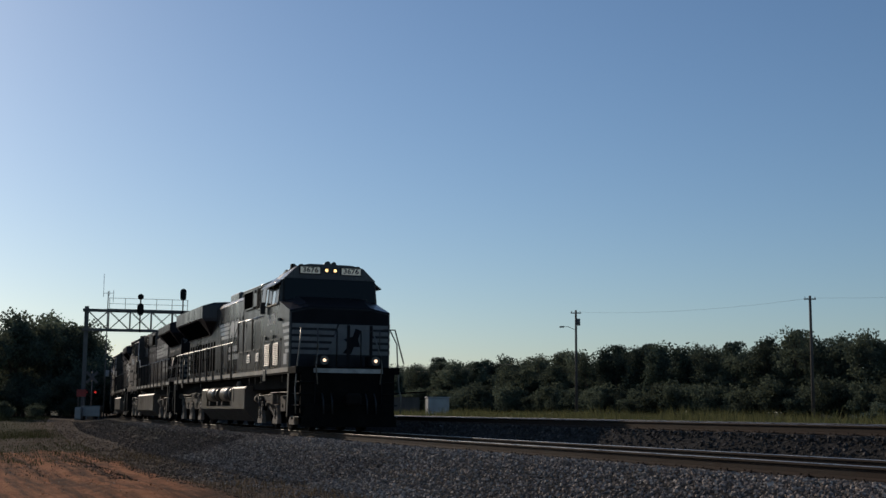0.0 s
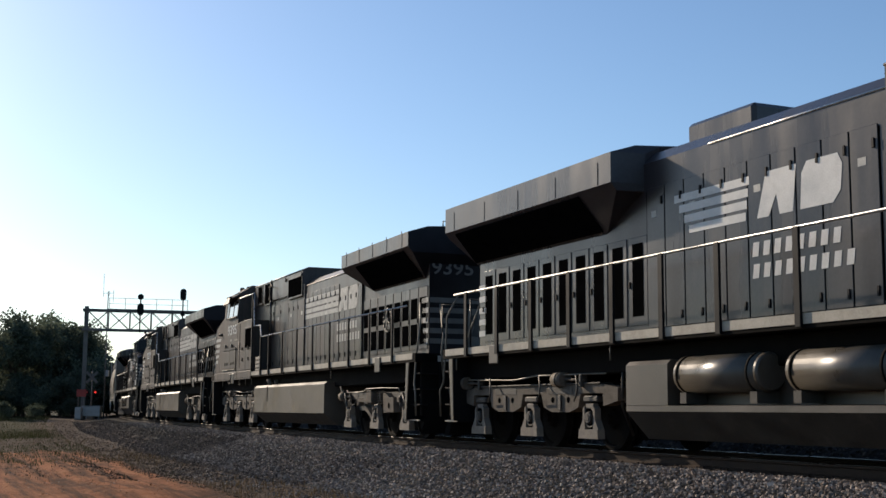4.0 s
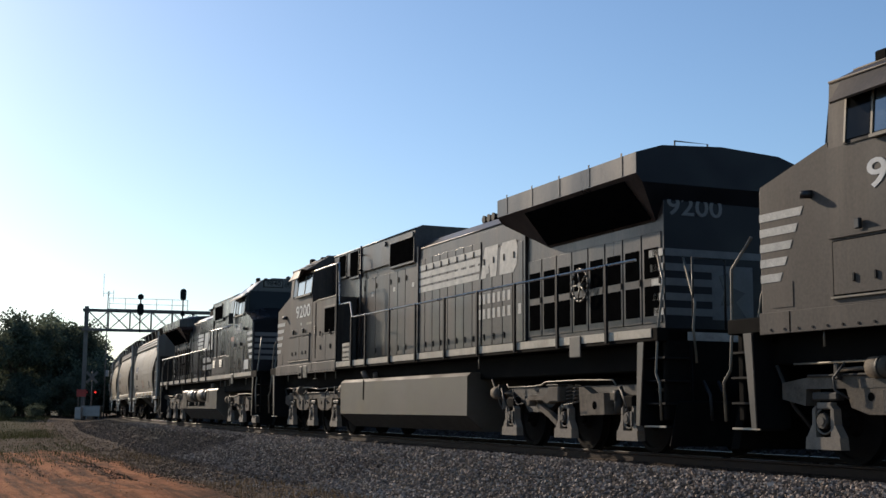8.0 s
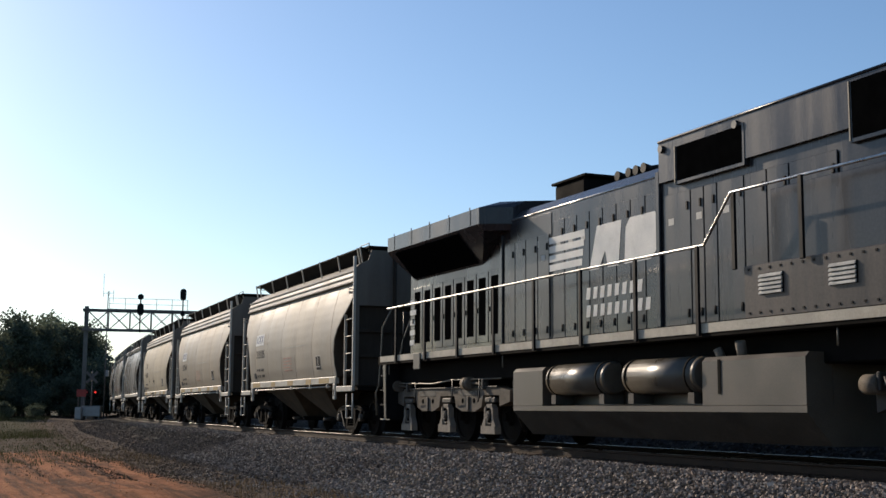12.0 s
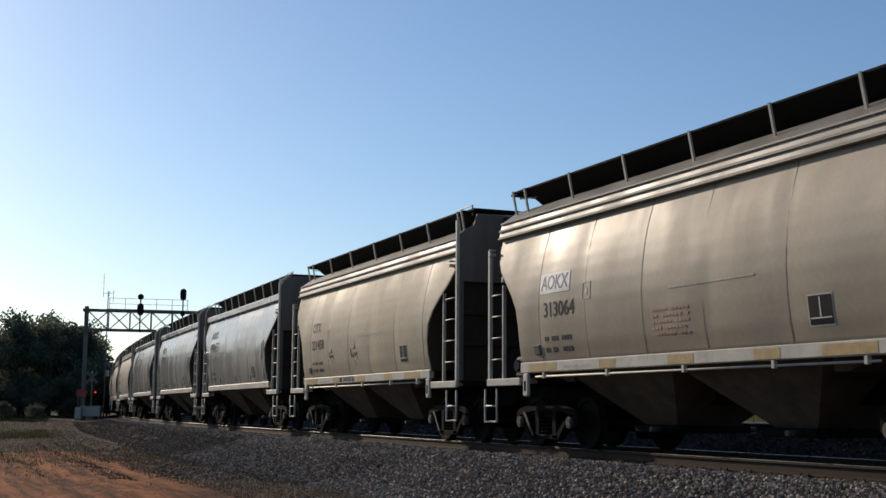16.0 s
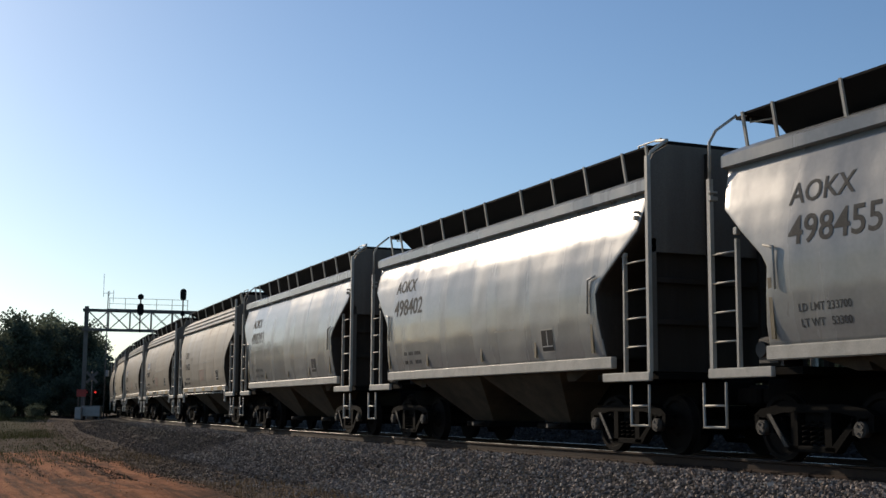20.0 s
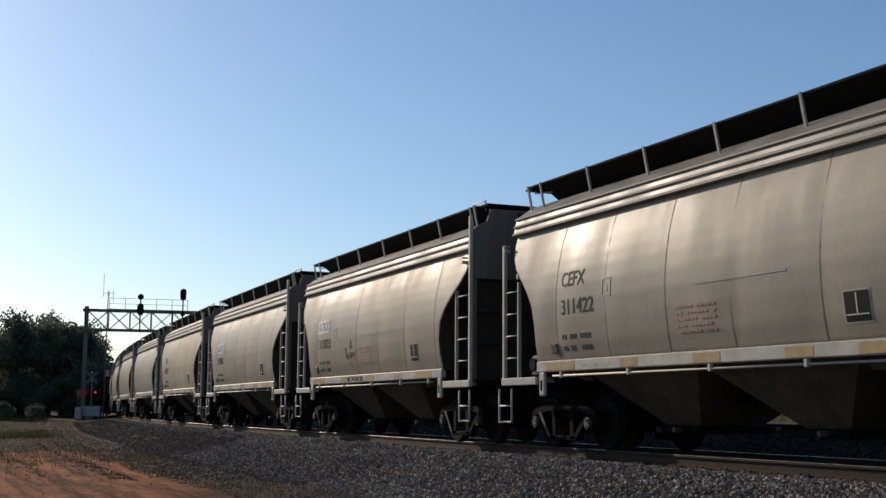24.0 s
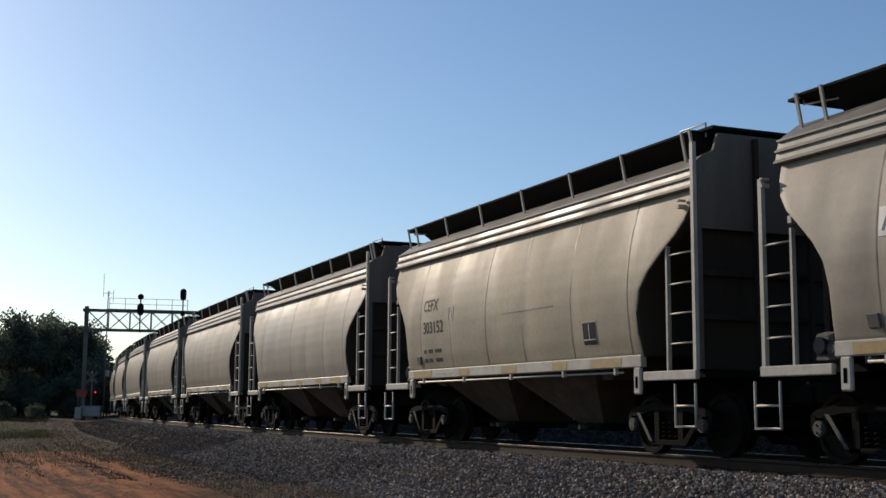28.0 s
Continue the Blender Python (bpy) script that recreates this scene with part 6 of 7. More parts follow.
    # right side lower cabinets, left side battery box
    part("side_cabinet", G().box(2.7, cab_r if modern else 5.34, -1.485, -0.97, 1.79, 2.46, 0.01), paint if modern else M_FADED, eng)
    bolts = G()
    for i in range(13):
        x = 2.8 + i * (0.25 if modern else 0.205)
        bolts.box(x - 0.015, x + 0.015, -1.495, -1.4855, 2.39, 2.42).box(x - 0.015, x + 0.015, -1.495, -1.4855, 1.84, 1.87)
    tagged(part("bolt_row", bolts, M_SIGNAL, eng), kind="stuff")
    if not modern:
        part("low_door", G().box(5.38, cab_r - 0.001, -1.495, -0.97, 1.79, 2.42, 0.012), paint, eng)
    for x in (4.14, 5.41) if modern else (3.01, 4.29):
        louvre(eng, x, x + 0.46, -1, 1.49, 2.07, 2.33, M_OLDWHITE, 5)
    if number == "9840":
        part("patch", G().box(6.25, 6.74, -1.494, -1.4905, 2.88, 3.03), M_REDMARK, eng, "faded orange-red paint patch")
    part("air_filter_box", G().box(2.9, cab_r - 0.001, -1.2, -0.96, 2.421, 3.45, 0.01), paint, eng)
    lb = part("battery_box", G().box(4.19, cab_r - 0.002, 0.97, 1.49, 1.79, 3.43, 0.015), cabmat, eng)
    part("top_edge", G().box(4.17, cab_r - 0.01, 1.47, 1.5, 3.431, 3.465, 0.004), M_GRABRAIL, lb)
    part("screen_frame", G().box(4.27, 5.20, 1.491, 1.515, 2.52, 3.23, 0.01), cabmat, lb)
    part("screen", G().box(4.32, 5.15, 1.5155, 1.52, 2.57, 3.18), M_GRILLE, lb)
    part("door_joint", G().box(4.25, 5.9, 1.4905, 1.494, 1.9, 2.46), M_GRILLE, lb)
    for k in range(2):
        part("locker_door", G().box(4.24 + k * 0.84, 5.06 + k * 0.84, 1.4945, 1.508, 1.86, 2.5, 0.006), cabmat, lb)
        part("latch", G().box(4.62 + k * 0.84, 4.68 + k * 0.84, 1.5085, 1.535, 2.15, 2.27, 0.01).box(4.62 + k * 0.84, 4.68 + k * 0.84, 1.5085, 1.55, 2.5, 2.62, 0.01), M_SIGNAL, lb)
    if not modern:
        sp = part("step_plate", G().box(3.20, 3.74, 1.44, 1.49, 1.80, 2.22, 0.01), M_SILL, eng, "pale perforated step plate")
        holes = G()
        for i in range(5):
            for j in range(3):
                holes.cyl((3.27 + i * 0.10, 1.4905, 1.88 + j * 0.12), (3.27 + i * 0.10, 1.494, 1.88 + j * 0.12), 0.03, 8)
        tagged(part("holes", holes, M_GRILLE, sp), kind="stuff")
        part("rail_post", G().box(4.04, 4.11, 1.5155, 1.56, 1.79, 4.24, 0.008), M_SIGNAL, eng)
        part("vent_pipe", G().tube([(3.75, 1.03, 1.9), (3.75, 1.03, 4.66)], 0.03, 6), paint, eng)
        part("grab_iron", G().tube([(3.62, 1.0, 4.42), (3.62, 1.14, 4.42), (3.40, 1.14, 4.40), (3.40, 1.14, 4.05), (3.62, 1.14, 4.03), (3.62, 1.0, 4.03)], 0.016, 6), M_SIGNAL, eng)
    # fuel tank: on the right a cradle with two air reservoirs
    prof = [(-1.08, 1.34), (-1.08, 0.72), (-1.48, 0.70), (-1.48, 0.62), (-1.10, 0.22), (1.10, 0.22), (1.48, 0.52), (1.48, 1.26), (1.40, 1.33)]
    tm = G().prism(prof, "x", -3.82, 3.82).mesh("fuel_tank", M_TANK)
    tm.materials.append(M_FRAME2)                   # underside in oily steel, dark for the shade below the tank
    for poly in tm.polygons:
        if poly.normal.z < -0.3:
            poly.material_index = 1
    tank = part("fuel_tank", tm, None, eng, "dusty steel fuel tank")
    part("tank_end", G().prism([(-1.085, 0.705), (-1.085, 1.34), (-1.42, 1.34), (-1.48, 1.28), (-1.48, 0.705)], "x", 1.75, 3.815), M_TANK, tank)
    part("tank_end", G().prism([(-1.085, 0.705), (-1.085, 1.34), (-1.42, 1.34), (-1.48, 1.28), (-1.48, 0.705)], "x", -3.815, -2.75), M_TANK, tank)
    for a, b in ((-2.55, -0.72), (-0.2, 1.62)):
        cy = G()
        r = 0.255
        cy.cyl((a + 0.05, -1.30, 1.12), (b - 0.05, -1.30, 1.12), r, 24)
        cy.cyl((a, -1.30, 1.12), (a + 0.05, -1.30, 1.12), r * 0.86, 24, r)
        cy.cyl((b - 0.05, -1.30, 1.12), (b, -1.30, 1.12), r, 24, r * 0.86)
        cl = part("air_reservoir", cy, M_CYL, tank, "dull metal air reservoir")
        for k in (0.07, 0.90):
            x = a + (b - a) * k
            part("strap", G().cyl((x - 0.02, -1.30, 1.12), (x + 0.02, -1.30, 1.12), r + 0.012, 20), M_FRAME, cl)
            part("saddle", G().box(x - 0.07, x + 0.07, -1.45, -1.1, 0.73, 0.88), M_TRUCK, cl)
    for sg in (-1, 1):
        part("filler", G().cyl((2.4, sg * 1.3, 1.3), (2.45, sg * 1.38, 1.52), 0.07, 8), M_PLATE, tank)
        part("filler", G().cyl((1.9, sg * 1.25, 1.3), (1.85, sg * 1.3, 1.46), 0.06, 8), M_PLATE, tank)
        part("gauge", G().box(2.1, 2.16, sg * 1.481, sg * 1.49, 0.85, 1.3), M_FRAME, tank)
    for xc in (-7.25, 6.97 if worn else 7.25):
        engine_truck(eng, xc, (xc < 0) == worn)
    for sg in (-1, 1):
        for x in (-4.3, 4.35, -9.9, 5.2, 8.7):
            part("drop_pipe", G().tube([(x, sg * 1.45, 1.6), (x, sg * 1.45, 1.38)], 0.013, 5), M_GRABRAIL, eng)
        part("hanger", G().tube([(6.05, sg * 1.46, 1.6), (6.05, sg * 1.46, 1.42), (5.9, sg * 1.46, 1.42), (6.2, sg * 1.46, 1.42)], 0.012, 5), M_GRABRAIL, eng)
        part("jacking_pad", G().box(6.6, 6.95, sg * 1.5125, sg * 1.54, 1.45, 1.78, 0.01), M_TANK, eng)
        part("jacking_pad", G().box(-8.3, -7.95, sg * 1.5125, sg * 1.54, 1.45, 1.78, 0.01), M_TANK, eng)
    end_steps(eng, 1, nose + 0.0 if modern else 9.95, 10.5, 1.5, M_RAILING)
    end_steps(eng, -1, -9.95, -10.5, 1.5, M_RAILING)
    end_gear(eng, 1, lead)
    end_gear(eng, -1, False)
    # railings
    dark = M_SIGNAL
    wide = 0.055 if modern else 0.036
    low = [(-9.9, 2.82), (1.87, 2.83), (2.48 if not modern else 2.75, 3.45), (cab_r + 0.37, 3.43)]
    railing(eng, -1, low, [-9.3, -8.0, -6.7, -5.4, -4.1, -2.79, -1.48, 0.09, 1.78] if modern else [-9.3, -7.7, -6.1, -4.5, -2.95, -1.37, 0.22, 1.76], M_RAILING, dark, wide=wide)
    for x in (2.83, 3.68, 4.99) if modern else (2.58, 3.89):
        part("stanchion", G().box(x - wide, x + wide, -1.555, -1.515, 2.43, 3.44, 0.006), dark, eng)
    railing(eng, 1, [(-9.9, 2.80), (2.98, 2.82), (3.13, 3.19), (3.95, 3.20), (4.06, 4.25), (6.40, 4.25)] if not modern else [(-9.9, 2.82), (4.1, 2.86)], [-9.1, -7.54, -5.97, -4.4, -2.83, -1.26, 0.31, 1.9, 2.92], M_RAILING, M_SIGNAL, wide=0.034)
    if lead:
        for sg in (-1, 1):
            part("ditch_light_box", G().box(nose + 0.55, nose + 1.0, sg * 0.56, sg * 0.92, 1.80, 2.12, 0.03), M_SIGNAL, eng)
            part("ditch_light", G().cyl((nose + 1.0, sg * 0.74, 1.96), (nose + 1.02, sg * 0.74, 1.96), 0.045, 14), M_DITCH, eng, "lit round ditch light")
            part("ditch_lens", G().cyl((nose + 1.0, sg * 0.74, 1.96), (nose + 1.008, sg * 0.74, 1.96), 0.125, 16), M_CYL, eng)
            part("bar_post", G().box(nose + 0.8, nose + 0.84, 0.28 + sg * 0.33, 0.36 + sg * 0.33, 1.79, 2.95), M_SIGNAL, eng)
        part("corner_rail", G().tube([(nose + 0.85, 1.0, 2.85), (nose + 0.85, 1.35, 2.85), (nose + 0.85, 1.62, 1.9)], 0.02, 6), M_RAILING, eng)
    return eng


M_CYL = shader("dull_reservoir_paint", (0.085, 0.074, 0.058), 0.36, metal=0.0, var=0.2, scale=2, bump=0.05, dirt=(0.1, 0.09, 0.07), dirt_amt=0.25)
M_WINDOW = shader("cab_side_glass", (0.20, 0.23, 0.245), 0.05, metal=0.8, var=0.1, scale=2, bump=0.0, spec=0.8)
LOCOS = [
    (locomotive("3676", "black leading diesel locomotive with white stripes and lit headlights", M_FRESH, 9.60, M_FRESH, True, True, False), 43.075, False),
    (locomotive("9395", "faded black diesel locomotive running hood first, dusty cab", M_FADED, 9.79, M_NOSE, False, False, True), 65.365, True),
    (locomotive("9200", "faded black diesel locomotive with a dusty cab, running hood first", M_FADED, 9.79, M_NOSE, False, False, True), 87.785, True),
    (locomotive("9840", "black diesel locomotive with white nose stripes, running cab first", M_BLACK, 9.7, M_BLACK, False, False, False), 110.445, False),
]
TRAIN = [(e, c, 7.25, flip) for e, c, flip in LOCOS] + TRAIN

# ---- tracks ----
RAIL_OUT = [(-0.07, -0.17), (0.07, -0.17), (0.07, -0.155), (0.012, -0.135), (0.010, -0.045), (0.036, -0.032), (0.036, -0.004), (-0.036, -0.004), (-0.036, -0.032), (-0.010, -0.045), (-0.012, -0.135), (-0.07, -0.155)]
RAIL_CAP = [(-0.034, -0.004), (0.034, -0.004), (0.030, 0.0), (-0.030, 0.0)]


def sweep(outline, lat, up, ss):
    rings = []
    for s in ss:
        rings.append([(*track_at(s, lat + a)[:2], up + b) for a, b in outline])
    return G().loft(rings, smooth=False)


def make_track(name, lat, up, tie_from, tie_to, label):
    track = thing(name, label, "railway track", kind="structure")
    ss = steps((-260, -20, 20), (-20, 130, 2.5), (130, 400, 9))
    for side in (-0.755, 0.755):
        r = part("rail", sweep(RAIL_OUT, lat + side, up, ss), M_RAIL, track, "rusty steel rail with a polished head")
        part("rail_head", sweep(RAIL_CAP, lat + side, up, ss), M_RAILTOP, r)
    tie = G().box(-0.115, 0.115, -1.3, 1.3, -0.33, -0.172, 0.012).mesh("tie", M_TIE)
    plate = G().box(-0.10, 0.10, -0.18, 0.18, -0.174, -0.158, 0.004)
    for k in (-0.07, 0.07):
        for e in (-0.11, 0.11):
            plate.box(k - 0.012, k + 0.012, e - 0.012, e + 0.012, -0.16, -0.135)
    plate = plate.mesh("tie_plate", M_RAIL)
    n = int((tie_to - tie_from) / 0.53)
    for i in range(n):
        s = tie_from + i * 0.53
        x, y, th = track_at(s, lat + random.uniform(-0.06, 0.06))
        t = part("tie", tie, None, track)
        t.matrix_local = Matrix.Translation((x, y, up + random.uniform(-0.012, 0.004))) @ Matrix.Rotation(th + math.pi / 2 + random.uniform(-0.02, 0.02), 4, "Z")
        if s < 60:
            for sg in (-0.755, 0.755):
                p = part("tie_plate", plate, None, t)
                p.matrix_local = Matrix.Translation((0, sg, 0))
    return track


# ---- ballast stones ----
def stones(name, zones, seed, label, mat=None, category="ballast"):
    rng = np.random.default_rng(seed)
    base = np.array([(-1, -1, -1), (1, -1, -1), (1, 1, -1), (-1, 1, -1), (-1, -1, 1), (1, -1, 1), (1, 1, 1), (-1, 1, 1)], float) * 0.58
    faces = np.array([(0, 3, 2, 1), (4, 5, 6, 7), (0, 1, 5, 4), (1, 2, 6, 5), (2, 3, 7, 6), (3, 0, 4, 7)])
    vs, fs, n = [], [], 0
    for s0, s1, d0, d1, count, size in zones:
        for _ in range(count):
            k = rng.random()
            s = s0 + (s1 - s0) * k ** 1.6
            d = d0 + (d1 - d0) * rng.random()
            x, y, z = place_on(s, d)
            r = size * rng.uniform(0.55, 1.25)
            q = Euler(rng.uniform(0, 6.3, 3)).to_matrix()
            m = np.array(q) * (r * np.array([1, rng.uniform(0.6, 1), rng.uniform(0.5, 0.85)]))
            vs.append((base + rng.uniform(-0.28, 0.28, (8, 3))) @ m.T + (x, y, z + r * 0.2))
            fs.append(faces + n)
            n += 8
    me = bpy.data.meshes.new(name)
    me.from_pydata(np.concatenate(vs).tolist(), [], np.concatenate(fs).tolist())
    me.materials.append(mat or M_PEBBLE)
    return solid(name, me, None, label, category, kind="stuff")


def island_shader(name, a, b, rough):
    mat = bpy.data.materials.new(name)
    mat.use_nodes = True
    n, l = mat.node_tree.nodes, mat.node_tree.links
    geo, mx = n.new("ShaderNodeNewGeometry"), n.new("ShaderNodeMix")
    mx.data_type = "RGBA"
    mx.inputs[6].default_value, mx.inputs[7].default_value = (*a, 1), (*b, 1)
    pw = n.new("ShaderNodeMath")
    pw.operation = "POWER"
    pw.inputs[1].default_value = 2.4
    l.new(geo.outputs["Random Per Island"], pw.inputs[0]), l.new(pw.outputs[0], mx.inputs[0])
    tx = n.new("ShaderNodeTexNoise")
    tx.inputs["Scale"].default_value = 40
    hs = n.new("ShaderNodeHueSaturation")
    mr = n.new("ShaderNodeMapRange")
    mr.inputs["To Min"].default_value, mr.inputs["To Max"].default_value = 0.6, 1.4
    l.new(tx.outputs[0], mr.inputs["Value"]), l.new(mr.outputs[0], hs.inputs["Value"]), l.new(mx.outputs[2], hs.inputs["Color"])
    l.new(hs.outputs[0], n["Principled BSDF"].inputs["Base Color"])
    n["Principled BSDF"].inputs["Roughness"].default_value = rough
    n["Principled BSDF"].inputs["Specular IOR Level"].default_value = 0.25
    return mat


M_PEBBLE = island_shader("crushed_granite", (0.145, 0.112, 0.090), (0.60, 0.485, 0.385), 0.85)
M_EARTHCRUMB = island_shader("earth_crumbs", (0.055, 0.036, 0.024), (0.20, 0.135, 0.09), 0.95)
M_DRY = leaf_shader("dead_weed", (0.07, 0.05, 0.03), (0.17, 0.125, 0.07), 0.0)
M_DUSTSTONE = island_shader("earth_caked_granite", (0.055, 0.040, 0.031), (0.27, 0.205, 0.16), 0.9)
# stones with the train's shadow put into their colour
M_SHADESTONE = island_shader("shaded_ballast", (0.025, 0.021, 0.018), (0.12, 0.10, 0.085), 0.85)
M_CLOD = island_shader("clay_crumbs", (0.17, 0.066, 0.028), (0.38, 0.145, 0.06), 0.95)


# ---- plants ----
def blades(name, zones, seed, mat, label, category):
    """Upright grass blades, each a bent sliver."""
    rng = np.random.default_rng(seed)
    v, f = [], []
    for s0, s1, d0, d1, count, h0, h1, patch in zones:
        for _ in range(count):
            s, d = rng.uniform(s0, s1), rng.uniform(d0, d1)
            den = noise.noise((s * 0.12, d * 0.2, seed)) + 0.5
            if patch and rng.random() > den * 1.3:
                continue
            x, y, z = place_on(s, d)
            h = rng.uniform(h0, h1) * (0.55 + 0.7 * max(den, 0))
            a = rng.uniform(0, 6.28)
            w = h * 0.012 + 0.007
            lean = rng.normal(0, 0.2, 2) * h
            c, q = math.cos(a) * w, math.sin(a) * w
            n = len(v)
            v += [(x - c, y - q, z - 0.05), (x + c, y + q, z - 0.05), (x + lean[0] * 0.4 + c * 0.8, y + lean[1] * 0.4 + q * 0.8, z + h * 0.6), (x + lean[0] * 0.4 - c * 0.8, y + lean[1] * 0.4 - q * 0.8, z + h * 0.6), (x + lean[0], y + lean[1], z + h)]
            f += [(n, n + 1, n + 2, n + 3), (n + 3, n + 2, n + 4)]
    me = bpy.data.meshes.new(name)
    me.from_pydata(v, [], f)
    me.materials.append(mat)
    return solid(name, me, None, label, category, kind="stuff")


def tree_meshes(seed, height, spread, pine):
    """Trunk with limbs, and a crown of leaf clumps gathered round the limbs' ends."""
    rng = np.random.default_rng(seed)
    t = G()
    pts = [Vector((rng.normal(0, 0.04) * i, rng.normal(0, 0.04) * i, height * 0.82 * i / 6)) for i in range(7)]
    r0 = height * 0.018
    for i in range(6):
        t.cyl(pts[i], pts[i + 1], r0 * (1 - i * 0.14), 7, r0 * (1 - (i + 1) * 0.14))
    ends = []
    for i in range(26):
        k = rng.uniform(0.45 if pine else 0.22, 1.0)
        a = rng.uniform(0, 6.28)
        p = pts[min(int(k * 6), 5)].lerp(pts[min(int(k * 6) + 1, 6)], k * 6 % 1)
        wide = spread * ((1.15 - k) ** 0.6 if pine else math.sin(math.pi * (0.18 + 0.72 * k)) ** 0.8) * rng.uniform(0.55, 1.05)
        e = p + Vector((math.cos(a) * wide, math.sin(a) * wide, height * rng.uniform(0.02, 0.16)))
        t.cyl(p, e, r0 * 0.32, 5, r0 * 0.08)
        ends.append((e, spread * rng.uniform(0.28, 0.46)))
        ends.append((p.lerp(e, 0.55), spread * rng.uniform(0.24, 0.4)))
    ends.append((pts[6] + Vector((0, 0, height * 0.08)), spread * 0.35))
    v, f = [], []
    for c, r in ends:
        for _ in range(84):
            w = Vector(rng.normal(0, 1, 3))
            w.normalize()
            p = c + Vector((w.x, w.y, w.z * 0.75)) * r * rng.uniform(0.45, 1.02)
            u = Vector(rng.normal(0, 1, 3)).normalized()
            q = u.cross(Vector(rng.normal(0, 1, 3))).normalized()
            size = rng.uniform(0.09, 0.2) * (height / 10) ** 0.5
            n = len(v)
            v += [p - u * size, p + q * size * 0.7, p + u * size, p - q * size * 0.7]
            f.append((n, n + 1, n + 2, n + 3))
    crown = bpy.data.meshes.new("crown")
    crown.from_pydata([tuple(p) for p in v], [], f)
    crown.materials.append(M_PINE if pine else M_LEAF)
    return t.mesh("trunk", M_BARK, fix=False), crown


TREE_KINDS = [tree_meshes(11 + i, h, w, p) for i, (h, w, p) in enumerate(((10, 3.4, False), (10.5, 3.0, False), (10, 2.6, True), (9.5, 3.8, False), (11, 2.4, True)))]
BUSH_KINDS = [tree_meshes(41 + i, h, w, False) for i, (h, w) in enumerate(((2.6, 1.5), (3.2, 1.7)))]


def plant(name, kinds, i, x, y, z, size, label, group, turn):
    ob = thing(name, label, name, group, m=Matrix.LocRotScale((x, y, z), Euler((0, 0, turn)), (size, size, size)))
    part("trunk", kinds[i][0], None, ob)
    part("crown", kinds[i][1], None, ob)
    return ob


def woods():
    rng = random.Random(5)
    # behind the field, beyond both tracks
    for row in range(3):
        for i in range(50):
            k = (i + rng.uniform(-0.4, 0.4)) / 49
            x, y = -24 + 108 * k, 288 - 168 * k
            x, y = x + row * 4.2 + rng.uniform(-1, 1), y + row * 6 + rng.uniform(-1.5, 1.5)
            h = 0.98 + 0.20 * k + rng.uniform(-0.12, 0.14) + row * 0.05
            plant("tree", TREE_KINDS, rng.randrange(5), x, y, -0.6, h, "dark green broad-crowned tree at the field's edge", "trees beyond the field", rng.uniform(0, 6.3))
    for i in range(64):
        k = (i + rng.uniform(-0.4, 0.4)) / 63
        plant("bush", BUSH_KINDS, rng.randrange(2), -25 + 106 * k, 283 - 166 * k, -0.5, rng.uniform(1.3, 2.0), "dense undergrowth bush at the edge of the woods", "undergrowth beyond the field", rng.uniform(0, 6.3))
    for i in range(60):
        k = (i + rng.uniform(-0.4, 0.4)) / 59
        plant("bush", BUSH_KINDS, rng.randrange(2), -21 + 106 * k, 289 - 166 * k, -0.5, rng.uniform(1.9, 2.6), "dense undergrowth bush at the edge of the woods", "undergrowth beyond the field", rng.uniform(0, 6.3))
    for i in range(44):
        k = (i + rng.uniform(-0.4, 0.4)) / 43
        plant("bush", BUSH_KINDS, rng.randrange(2), -23 + 106 * k, 286 - 166 * k, -0.9, rng.uniform(1.1, 1.5), "dense undergrowth bush at the edge of the woods", "undergrowth beyond the field", rng.uniform(0, 6.3))
    for i in range(16):
        plant("bush", BUSH_KINDS, rng.randrange(2), -60 + i * 1.6, 132 + rng.uniform(-4, 8), -0.7, rng.uniform(1.2, 1.8), "dark leafy bush at the foot of the trees", "bushes beside the line", rng.uniform(0, 6.3))
    # tall weeds where the field meets the second track
    for i in range(9):
        plant("bush", BUSH_KINDS, rng.randrange(2), 27 + i * 1.9 + rng.uniform(-0.6, 0.6), 76 - i * 2.2 + rng.uniform(-1, 1), -0.6, rng.uniform(0.5, 0.8), "yellow-green scrubby bush in the field", "scrub in the field", rng.uniform(0, 6.3))
    # beside the track where it curves away
    for i in range(46):
        y = rng.uniform(112, 150) if i > 6 else 118 + i * 5
        x = -0.272 * y - 2.0 - (0 if i < 7 else 40 * ((i - 6) / 45) ** 1.3 + rng.uniform(0, 2))
        plant("tree", TREE_KINDS, rng.choice((0, 1, 3)), x, y, -0.4, rng.uniform(0.90, 1.06) * (0.90 if i < 7 else 1), "dense dark tree beside the railway line", "trees beside the line", rng.uniform(0, 6.3))
    # mostly out of view to the left, added to shade the ground there
    for x, y, h in ((-40.5, 103, 0.92), (-43.0, 98, 0.95), (-45.5, 105, 1.0), (-48.0, 94, 0.95), (-51.5, 101, 1.0), (-54.0, 90, 0.95), (-58.0, 96, 1.0)):
        plant("tree", TREE_KINDS, rng.choice((0, 1, 3)), x, y, -0.5, h, "dense dark tree beside the railway line", "trees beside the line", rng.uniform(0, 6.3))
